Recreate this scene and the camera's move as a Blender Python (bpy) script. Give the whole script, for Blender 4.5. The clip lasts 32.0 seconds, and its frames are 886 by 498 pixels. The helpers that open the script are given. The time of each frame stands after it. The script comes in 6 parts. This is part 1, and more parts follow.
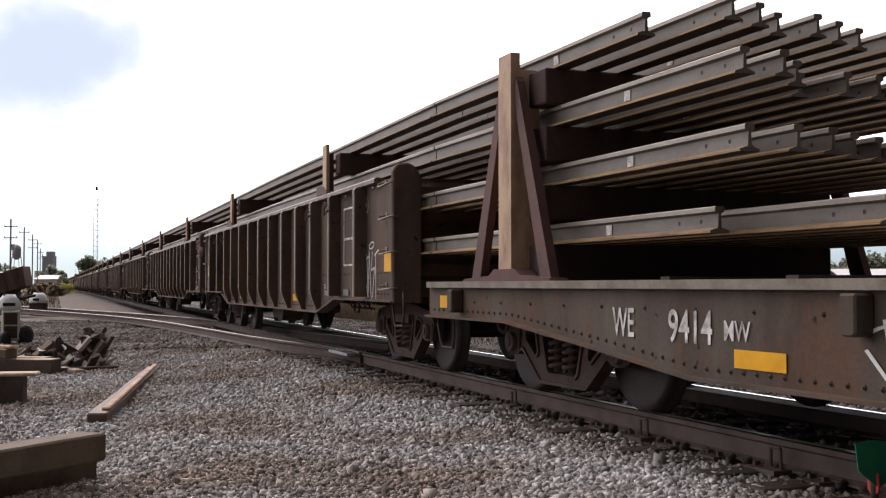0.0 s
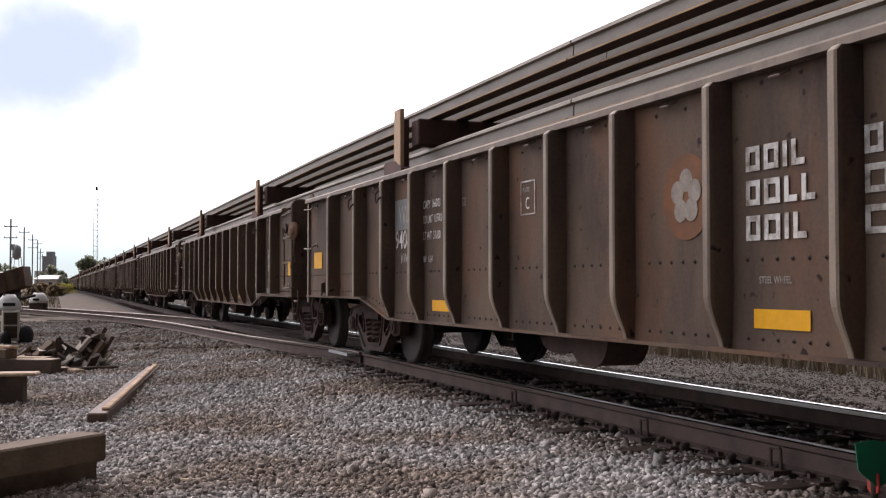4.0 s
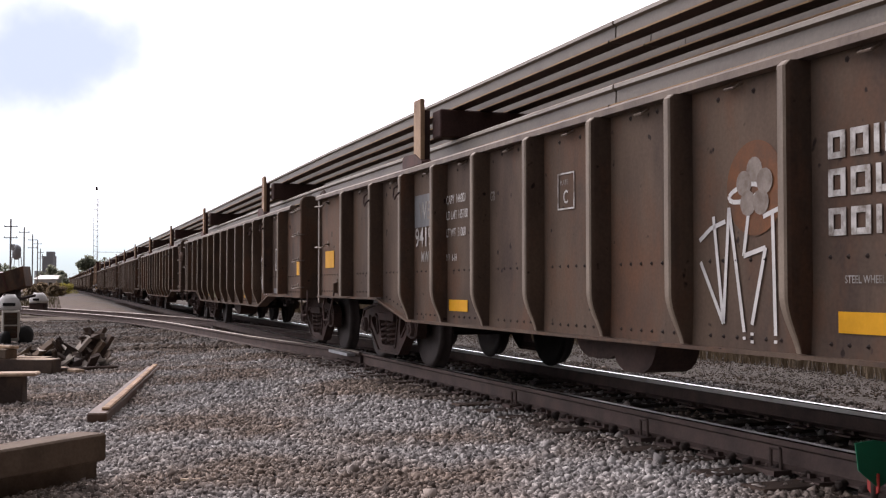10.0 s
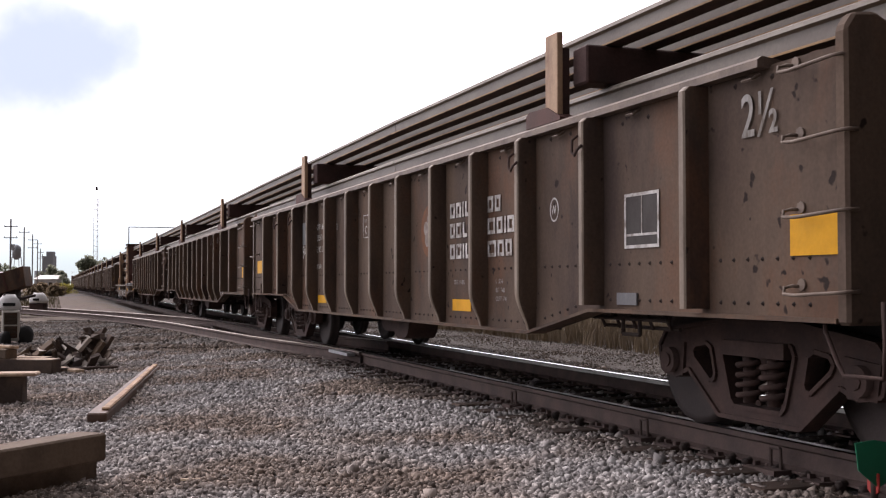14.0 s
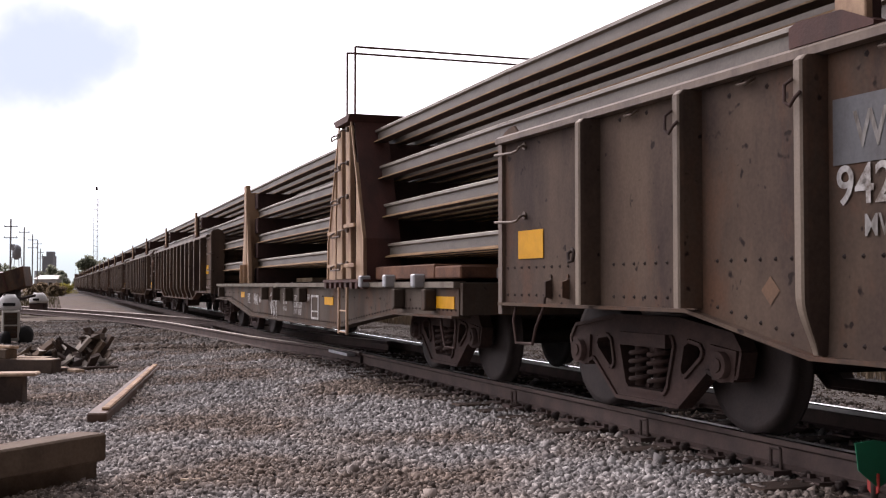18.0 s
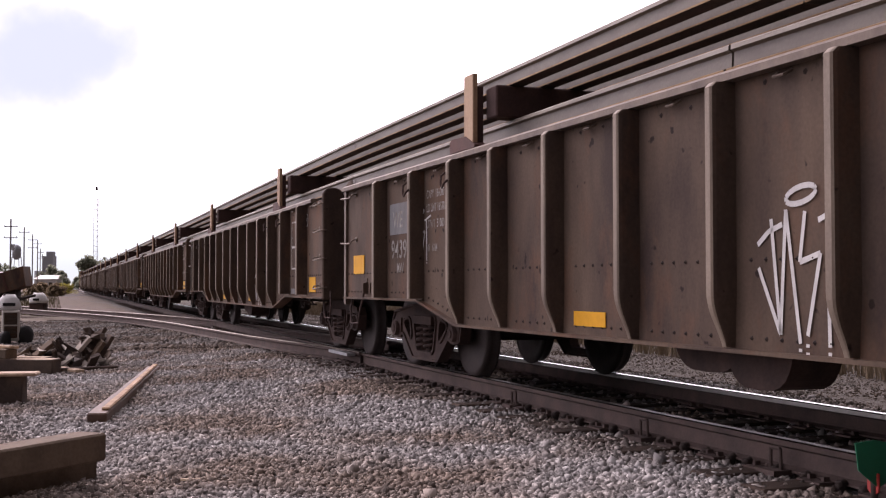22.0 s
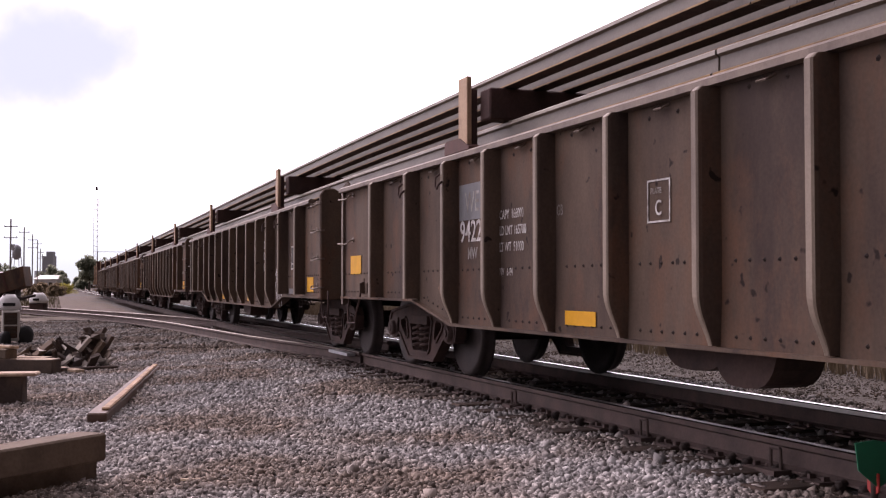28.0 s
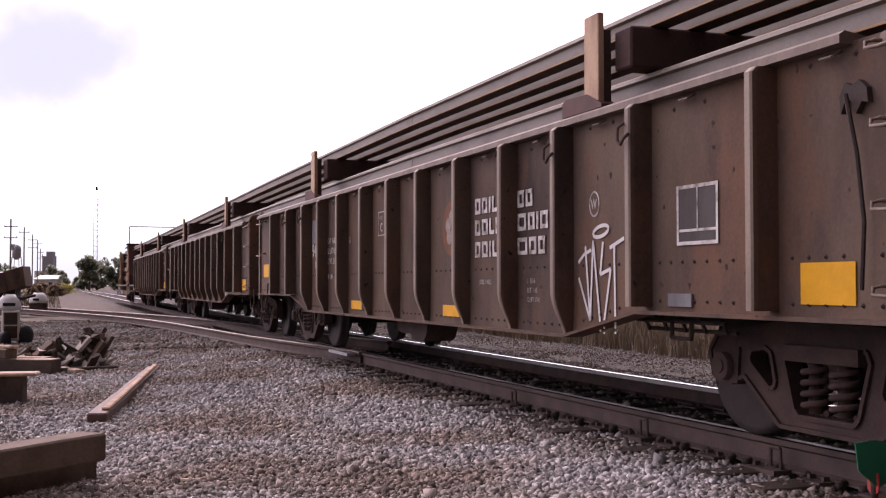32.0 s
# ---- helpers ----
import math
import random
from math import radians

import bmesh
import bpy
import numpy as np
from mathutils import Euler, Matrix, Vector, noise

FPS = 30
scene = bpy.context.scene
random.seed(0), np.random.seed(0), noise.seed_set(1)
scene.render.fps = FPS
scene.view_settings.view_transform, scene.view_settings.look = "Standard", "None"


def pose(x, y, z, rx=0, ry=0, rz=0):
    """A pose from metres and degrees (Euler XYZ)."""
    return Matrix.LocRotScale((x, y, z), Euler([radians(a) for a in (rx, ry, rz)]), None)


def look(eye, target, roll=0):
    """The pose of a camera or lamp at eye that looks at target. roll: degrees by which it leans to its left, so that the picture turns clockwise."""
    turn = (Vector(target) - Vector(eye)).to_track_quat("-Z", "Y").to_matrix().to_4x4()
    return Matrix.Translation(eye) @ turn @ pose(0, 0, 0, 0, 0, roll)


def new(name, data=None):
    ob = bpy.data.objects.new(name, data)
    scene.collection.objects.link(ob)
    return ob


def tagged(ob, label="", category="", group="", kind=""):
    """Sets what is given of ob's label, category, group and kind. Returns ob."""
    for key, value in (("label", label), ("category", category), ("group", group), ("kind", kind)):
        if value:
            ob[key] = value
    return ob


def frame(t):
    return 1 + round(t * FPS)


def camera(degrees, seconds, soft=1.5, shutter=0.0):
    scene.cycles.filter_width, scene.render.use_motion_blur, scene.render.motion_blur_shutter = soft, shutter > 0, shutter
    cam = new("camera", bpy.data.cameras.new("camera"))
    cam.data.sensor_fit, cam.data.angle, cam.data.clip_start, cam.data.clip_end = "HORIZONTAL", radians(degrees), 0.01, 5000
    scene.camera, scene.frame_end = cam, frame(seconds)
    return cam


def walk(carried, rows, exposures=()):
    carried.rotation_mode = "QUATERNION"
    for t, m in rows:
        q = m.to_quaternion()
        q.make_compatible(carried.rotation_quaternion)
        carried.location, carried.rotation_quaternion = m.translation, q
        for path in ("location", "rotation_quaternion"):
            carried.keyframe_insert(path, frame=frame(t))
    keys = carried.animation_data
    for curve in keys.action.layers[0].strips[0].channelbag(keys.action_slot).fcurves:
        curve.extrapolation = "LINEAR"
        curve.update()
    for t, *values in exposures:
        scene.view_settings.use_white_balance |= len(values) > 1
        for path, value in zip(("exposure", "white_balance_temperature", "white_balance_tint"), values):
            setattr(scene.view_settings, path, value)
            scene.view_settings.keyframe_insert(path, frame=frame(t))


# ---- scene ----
# The camera stands still beside a turnout; z = 0 is the top of the rails.
cam = camera(42.83, 32.0, soft=1.2)
EYE_H = 0.922
view = Matrix.Translation((0, 0, EYE_H)) @ Euler((radians(90 + 1.8415), 0, 0)).to_matrix().to_4x4()
walk(cam, [(0.0, view), (32.0, view)], exposures=[(0.0, 0.08, 6550, 20.0), (13.0, 0.10, 6550, 24.0), (19.0, 0.14, 6600, 27.0), (23.0, 0.17, 6650, 36.0), (28.0, 0.17, 6650, 38.0), (32.0, 0.18, 6650, 42.0)])

# ---- world and sun: high bright overcast, brightest ahead ----
world = bpy.data.worlds.new("sky")
scene.world = world
world.use_nodes = True
wn, wl = world.node_tree.nodes, world.node_tree.links
wn.clear()
w_out = wn.new("ShaderNodeOutputWorld")
w_bg = wn.new("ShaderNodeBackground")
w_sky = wn.new("ShaderNodeTexSky")
w_sky.sky_type, w_sky.sun_disc = "NISHITA", False
w_sky.sun_elevation, w_sky.sun_rotation = radians(34.0), radians(-33.7)
w_sky.air_density, w_sky.dust_density, w_sky.ozone_density = 1.0, 0.3, 3.0
w_co = wn.new("ShaderNodeTexCoord")
w_map = wn.new("ShaderNodeMapping")
w_map.inputs["Scale"].default_value = (1.0, 1.0, 2.2)
w_map.inputs["Location"].default_value = (0.35, 0.1, 0.25)
w_noise = wn.new("ShaderNodeTexNoise")
w_noise.inputs["Scale"].default_value = 2.4
w_noise.inputs["Detail"].default_value = 4.0
w_noise.inputs["Roughness"].default_value = 0.45
w_ramp = wn.new("ShaderNodeValToRGB")
w_ramp.color_ramp.elements[0].position, w_ramp.color_ramp.elements[0].color = 0.25, (0.88, 0.88, 0.88, 1)
w_ramp.color_ramp.elements[1].position, w_ramp.color_ramp.elements[1].color = 0.52, (1, 1, 1, 1)
w_sep = wn.new("ShaderNodeSeparateXYZ")
w_low = wn.new("ShaderNodeMapRange")
w_low.inputs["From Min"].default_value, w_low.inputs["From Max"].default_value = 0.0, 0.12
w_low.inputs["To Min"].default_value, w_low.inputs["To Max"].default_value = 0.95, 1.0
w_cov = wn.new("ShaderNodeMath")
w_cov.operation = "MULTIPLY"
w_dist = wn.new("ShaderNodeVectorMath")       # a darker, bluer cloud belly
w_dist.operation = "DISTANCE"
w_dist.inputs[1].default_value = Vector((-0.345, 0.93, 0.40)).normalized()
w_flat = wn.new("ShaderNodeMapping")          # the cloud is wider than high
w_flat.inputs["Scale"].default_value = (1, 1, 2.0)
w_warp = wn.new("ShaderNodeTexNoise")
w_warp.inputs["Scale"].default_value, w_warp.inputs["Detail"].default_value, w_warp.inputs["Roughness"].default_value = 7.0, 5.0, 0.55
w_wadd = wn.new("ShaderNodeMath")
w_wadd.operation = "MULTIPLY_ADD"
w_wadd.inputs[1].default_value = 0.24
w_gap = wn.new("ShaderNodeMapRange")
w_gap.interpolation_type = "SMOOTHSTEP"
w_gap.inputs["From Min"].default_value, w_gap.inputs["From Max"].default_value = 0.17, 0.36
w_belly = wn.new("ShaderNodeMix")
w_belly.data_type = "RGBA"
w_belly.inputs[6].default_value, w_belly.inputs[7].default_value = (3.25, 3.9, 4.55, 1), (12.0, 12.1, 12.2, 1)
w_hazef = wn.new("ShaderNodeMapRange")
w_hazef.interpolation_type = "SMOOTHSTEP"
w_hazef.inputs["From Min"].default_value, w_hazef.inputs["From Max"].default_value = 0.005, 0.125
w_haze = wn.new("ShaderNodeMix")
w_haze.data_type = "RGBA"
w_haze.inputs[6].default_value = (2.35, 3.35, 3.75, 1)
w_mix = wn.new("ShaderNodeMix")
w_mix.data_type = "RGBA"
wl.new(w_co.outputs["Generated"], w_flat.inputs["Vector"])
wl.new(w_flat.outputs["Vector"], w_dist.inputs[0])
wl.new(w_co.outputs["Generated"], w_warp.inputs["Vector"])
wl.new(w_warp.outputs["Fac"], w_wadd.inputs[0])
wl.new(w_dist.outputs["Value"], w_wadd.inputs[2])
wl.new(w_wadd.outputs["Value"], w_gap.inputs["Value"])
wl.new(w_gap.outputs["Result"], w_belly.inputs["Factor"])
wl.new(w_co.outputs["Generated"], w_map.inputs["Vector"])
wl.new(w_map.outputs["Vector"], w_noise.inputs["Vector"])
wl.new(w_noise.outputs["Fac"], w_ramp.inputs["Fac"])
wl.new(w_co.outputs["Generated"], w_sep.inputs["Vector"])
wl.new(w_sep.outputs["Z"], w_low.inputs["Value"])
wl.new(w_sep.outputs["Z"], w_hazef.inputs["Value"])
wl.new(w_hazef.outputs["Result"], w_haze.inputs["Factor"])
wl.new(w_belly.outputs[2], w_haze.inputs[7])
wl.new(w_ramp.outputs["Color"], w_cov.inputs[0])
wl.new(w_low.outputs["Result"], w_cov.inputs[1])
wl.new(w_cov.outputs["Value"], w_mix.inputs["Factor"])
wl.new(w_sky.outputs["Color"], w_mix.inputs[6])
wl.new(w_haze.outputs[2], w_mix.inputs[7])
w_bg.inputs["Strength"].default_value = 0.13
w_dot = wn.new("ShaderNodeVectorMath")        # dimming added to the unseen sky behind the camera; brighter towards the sun
w_dot.operation = "DOT_PRODUCT"
w_dot.inputs[1].default_value = Vector((-8.5, 9.5, 2.5)).normalized()
w_falloff = wn.new("ShaderNodeMapRange")
w_falloff.interpolation_type = "SMOOTHSTEP"
w_falloff.inputs["From Min"].default_value, w_falloff.inputs["From Max"].default_value = -0.10, 0.75
w_falloff.inputs["To Min"].default_value, w_falloff.inputs["To Max"].default_value = 0.11, 1.55
w_dim = wn.new("ShaderNodeVectorMath")
w_dim.operation = "SCALE"
wl.new(w_co.outputs["Generated"], w_dot.inputs[0])
wl.new(w_dot.outputs["Value"], w_falloff.inputs["Value"])
wl.new(w_falloff.outputs["Result"], w_dim.inputs["Scale"])
wl.new(w_mix.outputs[2], w_dim.inputs[0])
wl.new(w_dim.outputs[0], w_bg.inputs["Color"])
wl.new(w_bg.outputs["Background"], w_out.inputs["Surface"])

sun = new("sun", bpy.data.lights.new("sun", "SUN"))
sun.data.energy, sun.data.angle, sun.data.color = 1.5, radians(30), (1.0, 0.93, 0.84)
sun.matrix_world = look((-7.0, 10.5, 8.5), (0, 0, 0))

# ---- materials ----


def nodes_of(name):
    m = bpy.data.materials.new(name)
    m.use_nodes = True
    nt = m.node_tree
    return m, nt, nt.nodes["Principled BSDF"]


def weathered(name, base, dirt, rough=0.75, metal=0.0, scale=3.0, mix=(0.4, 0.7), bump=0.25, grain=60.0, streak=1.0, vary=0.25, spec=0.3, rust=None, spots=None):
    """Two-scale worn surface: large stains, fine grain, relief; vertical streaks when streak < 1."""
    m, nt, bs = nodes_of(name)
    n, l = nt.nodes, nt.links
    co = n.new("ShaderNodeTexCoord")
    info = n.new("ShaderNodeObjectInfo")
    shift = n.new("ShaderNodeVectorMath")
    shift.operation = "MULTIPLY_ADD"
    shift.inputs[1].default_value = (37.0, 11.0, 5.0)
    comb = n.new("ShaderNodeCombineXYZ")
    for i in range(3):
        l.new(info.outputs["Random"], comb.inputs[i])
    l.new(comb.outputs[0], shift.inputs[0])
    l.new(co.outputs["Object"], shift.inputs[2])
    mp = n.new("ShaderNodeMapping")
    mp.inputs["Scale"].default_value = (1, 1, streak)
    l.new(shift.outputs[0], mp.inputs["Vector"])
    big = n.new("ShaderNodeTexNoise")
    big.inputs["Scale"].default_value, big.inputs["Detail"].default_value, big.inputs["Roughness"].default_value = scale, 6.0, 0.62
    l.new(mp.outputs[0], big.inputs["Vector"])
    fine = n.new("ShaderNodeTexNoise")
    fine.inputs["Scale"].default_value, fine.inputs["Detail"].default_value = grain, 4.0
    l.new(shift.outputs[0], fine.inputs["Vector"])
    ramp = n.new("ShaderNodeMapRange")
    ramp.inputs["From Min"].default_value, ramp.inputs["From Max"].default_value = mix
    l.new(big.outputs["Fac"], ramp.inputs["Value"])
    mx = n.new("ShaderNodeMix")
    mx.data_type = "RGBA"
    mx.inputs[6].default_value, mx.inputs[7].default_value = (*base, 1), (*dirt, 1)
    l.new(ramp.outputs[0], mx.inputs["Factor"])
    tone = mx.outputs[2]
    if rust:
        rn = n.new("ShaderNodeTexNoise")
        rn.inputs["Scale"].default_value, rn.inputs["Detail"].default_value, rn.inputs["Roughness"].default_value = scale * 0.8, 9.0, 0.7
        rm = n.new("ShaderNodeMapping")
        rm.inputs["Location"].default_value, rm.inputs["Scale"].default_value = (13.0, 7.0, 3.0), (1, 1, streak * 1.4)
        l.new(shift.outputs[0], rm.inputs["Vector"])
        l.new(rm.outputs[0], rn.inputs["Vector"])
        rr = n.new("ShaderNodeMapRange")
        rr.inputs["From Min"].default_value, rr.inputs["From Max"].default_value = 0.50, 0.68
        l.new(rn.outputs["Fac"], rr.inputs["Value"])
        rx = n.new("ShaderNodeMix")
        rx.data_type = "RGBA"
        rx.inputs[7].default_value = (*rust, 1)
        l.new(rr.outputs[0], rx.inputs["Factor"])
        l.new(tone, rx.inputs[6])
        tone = rx.outputs[2]
    if spots:
        sv = n.new("ShaderNodeTexNoise")
        sv.inputs["Scale"].default_value, sv.inputs["Detail"].default_value, sv.inputs["Roughness"].default_value = 11.0, 2.0, 0.4
        l.new(shift.outputs[0], sv.inputs["Vector"])
        sr = n.new("ShaderNodeMapRange")
        sr.inputs["From Min"].default_value, sr.inputs["From Max"].default_value = 0.70, 0.75
        l.new(sv.outputs["Fac"], sr.inputs["Value"])
        sx = n.new("ShaderNodeMix")
        sx.data_type = "RGBA"
        sx.inputs[7].default_value = (*spots, 1)
        l.new(sr.outputs[0], sx.inputs["Factor"])
        l.new(tone, sx.inputs[6])
        tone = sx.outputs[2]
    mul = n.new("ShaderNodeMapRange")
    mul.inputs["To Min"].default_value, mul.inputs["To Max"].default_value = 1 - vary, 1 + vary
    l.new(fine.outputs["Fac"], mul.inputs["Value"])
    sc = n.new("ShaderNodeVectorMath")
    sc.operation = "SCALE"
    l.new(tone, sc.inputs[0])
    l.new(mul.outputs[0], sc.inputs["Scale"])
    l.new(sc.outputs[0], bs.inputs["Base Color"])
    bp = n.new("ShaderNodeBump")
    bp.inputs["Strength"].default_value, bp.inputs["Distance"].default_value = bump, 0.01
    l.new(fine.outputs["Fac"], bp.inputs["Height"])
    l.new(bp.outputs[0], bs.inputs["Normal"])
    bs.inputs["Roughness"].default_value, bs.inputs["Metallic"].default_value = rough, metal
    bs.inputs["Specular IOR Level"].default_value = spec
    return m


def gravel(name, a, b, stain, cell, bump, patch=0.35):
    m, nt, bs = nodes_of(name)
    n, l = nt.nodes, nt.links
    co = n.new("ShaderNodeTexCoord")
    vo = n.new("ShaderNodeTexVoronoi")
    vo.inputs["Scale"].default_value = cell
    l.new(co.outputs["Object"], vo.inputs["Vector"])
    big = n.new("ShaderNodeTexNoise")
    big.inputs["Scale"].default_value, big.inputs["Detail"].default_value = patch, 7.0
    l.new(co.outputs["Object"], big.inputs["Vector"])
    sep = n.new("ShaderNodeSeparateColor")
    l.new(vo.outputs["Color"], sep.inputs[0])
    m1 = n.new("ShaderNodeMix")
    m1.data_type = "RGBA"
    m1.inputs[6].default_value, m1.inputs[7].default_value = (*a, 1), (*b, 1)
    l.new(sep.outputs[0], m1.inputs["Factor"])
    rg = n.new("ShaderNodeMapRange")
    rg.inputs["From Min"].default_value, rg.inputs["From Max"].default_value = 0.47, 0.68
    l.new(big.outputs["Fac"], rg.inputs["Value"])
    m2 = n.new("ShaderNodeMix")
    m2.data_type = "RGBA"
    m2.inputs[7].default_value = (*stain, 1)
    l.new(rg.outputs[0], m2.inputs["Factor"])
    l.new(m1.outputs[2], m2.inputs[6])
    l.new(m2.outputs[2], bs.inputs["Base Color"])
    bp = n.new("ShaderNodeBump")
    bp.invert = True
    bp.inputs["Strength"].default_value, bp.inputs["Distance"].default_value = bump, 0.04
    l.new(vo.outputs["Distance"], bp.inputs["Height"])
    l.new(bp.outputs[0], bs.inputs["Normal"])
    bs.inputs["Roughness"].default_value = 0.9
    bs.inputs["Specular IOR Level"].default_value = 0.25
    return m


def stones_mat(name, a, b, c):
    """Loose stones, each with its own shade."""
    m, nt, bs = nodes_of(name)
    n, l = nt.nodes, nt.links
    geo = n.new("ShaderNodeNewGeometry")
    ramp = n.new("ShaderNodeValToRGB")
    ramp.color_ramp.elements[0].color, ramp.color_ramp.elements[1].color = (*a, 1), (*c, 1)
    e = ramp.color_ramp.elements.new(0.55)
    e.color = (*b, 1)
    l.new(geo.outputs["Random Per Island"], ramp.inputs["Fac"])
    co = n.new("ShaderNodeTexCoord")
    big = n.new("ShaderNodeTexNoise")
    big.inputs["Scale"].default_value, big.inputs["Detail"].default_value = 0.55, 6.0
    l.new(co.outputs["Object"], big.inputs["Vector"])
    rg = n.new("ShaderNodeMapRange")
    rg.inputs["From Min"].default_value, rg.inputs["From Max"].default_value = 0.41, 0.58
    l.new(big.outputs["Fac"], rg.inputs["Value"])
    rust = n.new("ShaderNodeMix")
    rust.data_type, rust.blend_type = "RGBA", "MULTIPLY"
    rust.inputs[7].default_value = (0.66, 0.545, 0.46, 1)
    l.new(rg.outputs[0], rust.inputs["Factor"])
    l.new(ramp.outputs[0], rust.inputs[6])
    l.new(rust.outputs[2], bs.inputs["Base Color"])
    bs.inputs["Roughness"].default_value = 0.85
    bs.inputs["Specular IOR Level"].default_value = 0.3
    return m


def plain(name, colour, rough=0.6, metal=0.0, spec=0.3, vary=0.12):
    return weathered(name, colour, tuple(c * 0.72 for c in colour), rough, metal, 5.0, (0.35, 0.8), 0.12, 45.0, 1.0, vary, spec)


CAR_BROWN = weathered("car_brown_paint", (0.124, 0.088, 0.064), (0.056, 0.040, 0.034), 0.78, 0.0, 1.5, (0.36, 0.66), 0.035, 45.0, 0.35, 0.24, 0.12, (0.138, 0.074, 0.046), (0.028, 0.020, 0.017))
CAR_GREY = weathered("flat_car_paint", (0.098, 0.078, 0.061), (0.052, 0.037, 0.028), 0.78, 0.0, 1.8, (0.36, 0.68), 0.04, 45.0, 0.3, 0.22, 0.12, (0.110, 0.056, 0.032), (0.026, 0.018, 0.015))
# Grimy oxide paint, darkened further for the shade inside the load.
BEAM_SHADE = weathered("rack_beam_grime_and_shade", (0.066, 0.038, 0.034), (0.042, 0.029, 0.027), 0.85, 0.0, 4.0, (0.45, 0.75), 0.1, 50.0, 1.0, 0.3, 0.2)
CAR_DARK = weathered("underframe_grime", (0.044, 0.034, 0.031), (0.062, 0.045, 0.036), 0.85, 0.0, 4.0, (0.45, 0.75), 0.1, 50.0, 1.0, 0.3, 0.2)
RUB_EDGE = weathered("rubbed_steel_edge", (0.165, 0.124, 0.095), (0.082, 0.058, 0.046), 0.6, 0.1, 5.0, (0.42, 0.72), 0.15, 60.0, 0.3, 0.2, 0.35)
# Rust of the bogies; also the painted shade under the loaded rails.
TRUCK_RUST_FOOT_SHADE = weathered("bogie_rust_and_foot_shade", (0.074, 0.046, 0.039), (0.040, 0.028, 0.025), 0.85, 0.0, 4.0, (0.40, 0.70), 0.15, 40.0, 1.0, 0.3, 0.25)
WHEEL_STEEL = weathered("wheel_steel", (0.042, 0.031, 0.028), (0.026, 0.020, 0.019), 0.75, 0.1, 5.0, (0.4, 0.7), 0.2, 50.0, 1.0, 0.25, 0.4)
# Rail steel, its tone lowered for the shade between neighbouring rails.
LOAD_RAIL = weathered("loaded_rail_steel", (0.108, 0.092, 0.073), (0.056, 0.041, 0.032), 0.6, 0.0, 1.6, (0.44, 0.72), 0.12, 50.0, 3.0, 0.25, 0.5)
# The same steel lightened for light falling on the heads.
LOAD_HEAD_LIT = weathered("lit_loaded_rail_head", (0.230, 0.200, 0.165), (0.120, 0.090, 0.068), 0.5, 0.1, 1.6, (0.44, 0.74), 0.12, 50.0, 3.0, 0.2, 0.5)
LOAD_RUST = weathered("rail_foot_rust", (0.300, 0.185, 0.090), (0.160, 0.098, 0.056), 0.8, 0.0, 3.0, (0.4, 0.7), 0.2, 50.0, 1.0, 0.25, 0.3)
STAKE_TAN = weathered("stake_tan_paint", (0.420, 0.285, 0.180), (0.170, 0.088, 0.060), 0.7, 0.0, 4.0, (0.48, 0.74), 0.2, 60.0, 0.4, 0.2, 0.3)
STAKE_RED = weathered("stake_oxide_paint", (0.095, 0.042, 0.034), (0.055, 0.030, 0.026), 0.75, 0.0, 3.5, (0.4, 0.7), 0.2, 60.0, 0.5, 0.2, 0.3)
RAIL_SIDE = weathered("track_rail_rust", (0.098, 0.069, 0.060), (0.062, 0.046, 0.042), 0.85, 0.0, 4.0, (0.4, 0.7), 0.1, 60.0, 1.0, 0.25, 0.25)
RAIL_TOP = weathered("polished_rail_head", (0.70, 0.69, 0.67), (0.55, 0.53, 0.50), 0.14, 1.0, 3.0, (0.45, 0.8), 0.05, 60.0, 1.0, 0.1, 0.5)
SIDE_TOP = weathered("dull_rail_head", (0.30, 0.255, 0.215), (0.17, 0.135, 0.11), 0.5, 0.3, 3.0, (0.45, 0.8), 0.1, 60.0, 1.0, 0.15, 0.4)
RAIL_HEAD_SIDE = weathered("worn_rail_head", (0.40, 0.375, 0.345), (0.22, 0.19, 0.165), 0.40, 0.8, 3.0, (0.45, 0.8), 0.1, 60.0, 1.0, 0.15, 0.5)
TIE_WOOD = weathered("tie_wood", (0.070, 0.048, 0.037), (0.035, 0.026, 0.022), 0.9, 0.0, 5.0, (0.4, 0.7), 0.5, 40.0, 1.0, 0.35, 0.2)
OLD_TIMBER = weathered("old_timber", (0.165, 0.120, 0.085), (0.085, 0.062, 0.046), 0.85, 0.0, 3.0, (0.4, 0.7), 0.4, 45.0, 1.0, 0.25, 0.25)
# Pale boards; on the dark ties it paints sunlight on the tops.
PALE_TIMBER = weathered("pale_timber_and_sunlit_tops", (0.56, 0.43, 0.30), (0.33, 0.22, 0.15), 0.75, 0.0, 4.0, (0.4, 0.7), 0.4, 45.0, 1.0, 0.2, 0.3)
DARK_TIMBER = weathered("creosoted_timber", (0.076, 0.056, 0.047), (0.125, 0.090, 0.066), 0.85, 0.0, 4.0, (0.45, 0.7), 0.5, 40.0, 1.0, 0.3, 0.25)
YARD_STONE = stones_mat("yard_stone", (0.070, 0.062, 0.057), (0.130, 0.118, 0.108), (0.25, 0.235, 0.22))
ROAD_STONE = stones_mat("road_stone", (0.060, 0.051, 0.043), (0.105, 0.090, 0.076), (0.20, 0.18, 0.155))
BALLAST = gravel("ballast", (0.075, 0.071, 0.069), (0.150, 0.143, 0.138), (0.085, 0.068, 0.057), 28.0, 1.0)
DIRT = gravel("dry_dirt", (0.078, 0.055, 0.042), (0.128, 0.092, 0.071), (0.105, 0.082, 0.052), 6.0, 0.8, 0.15)
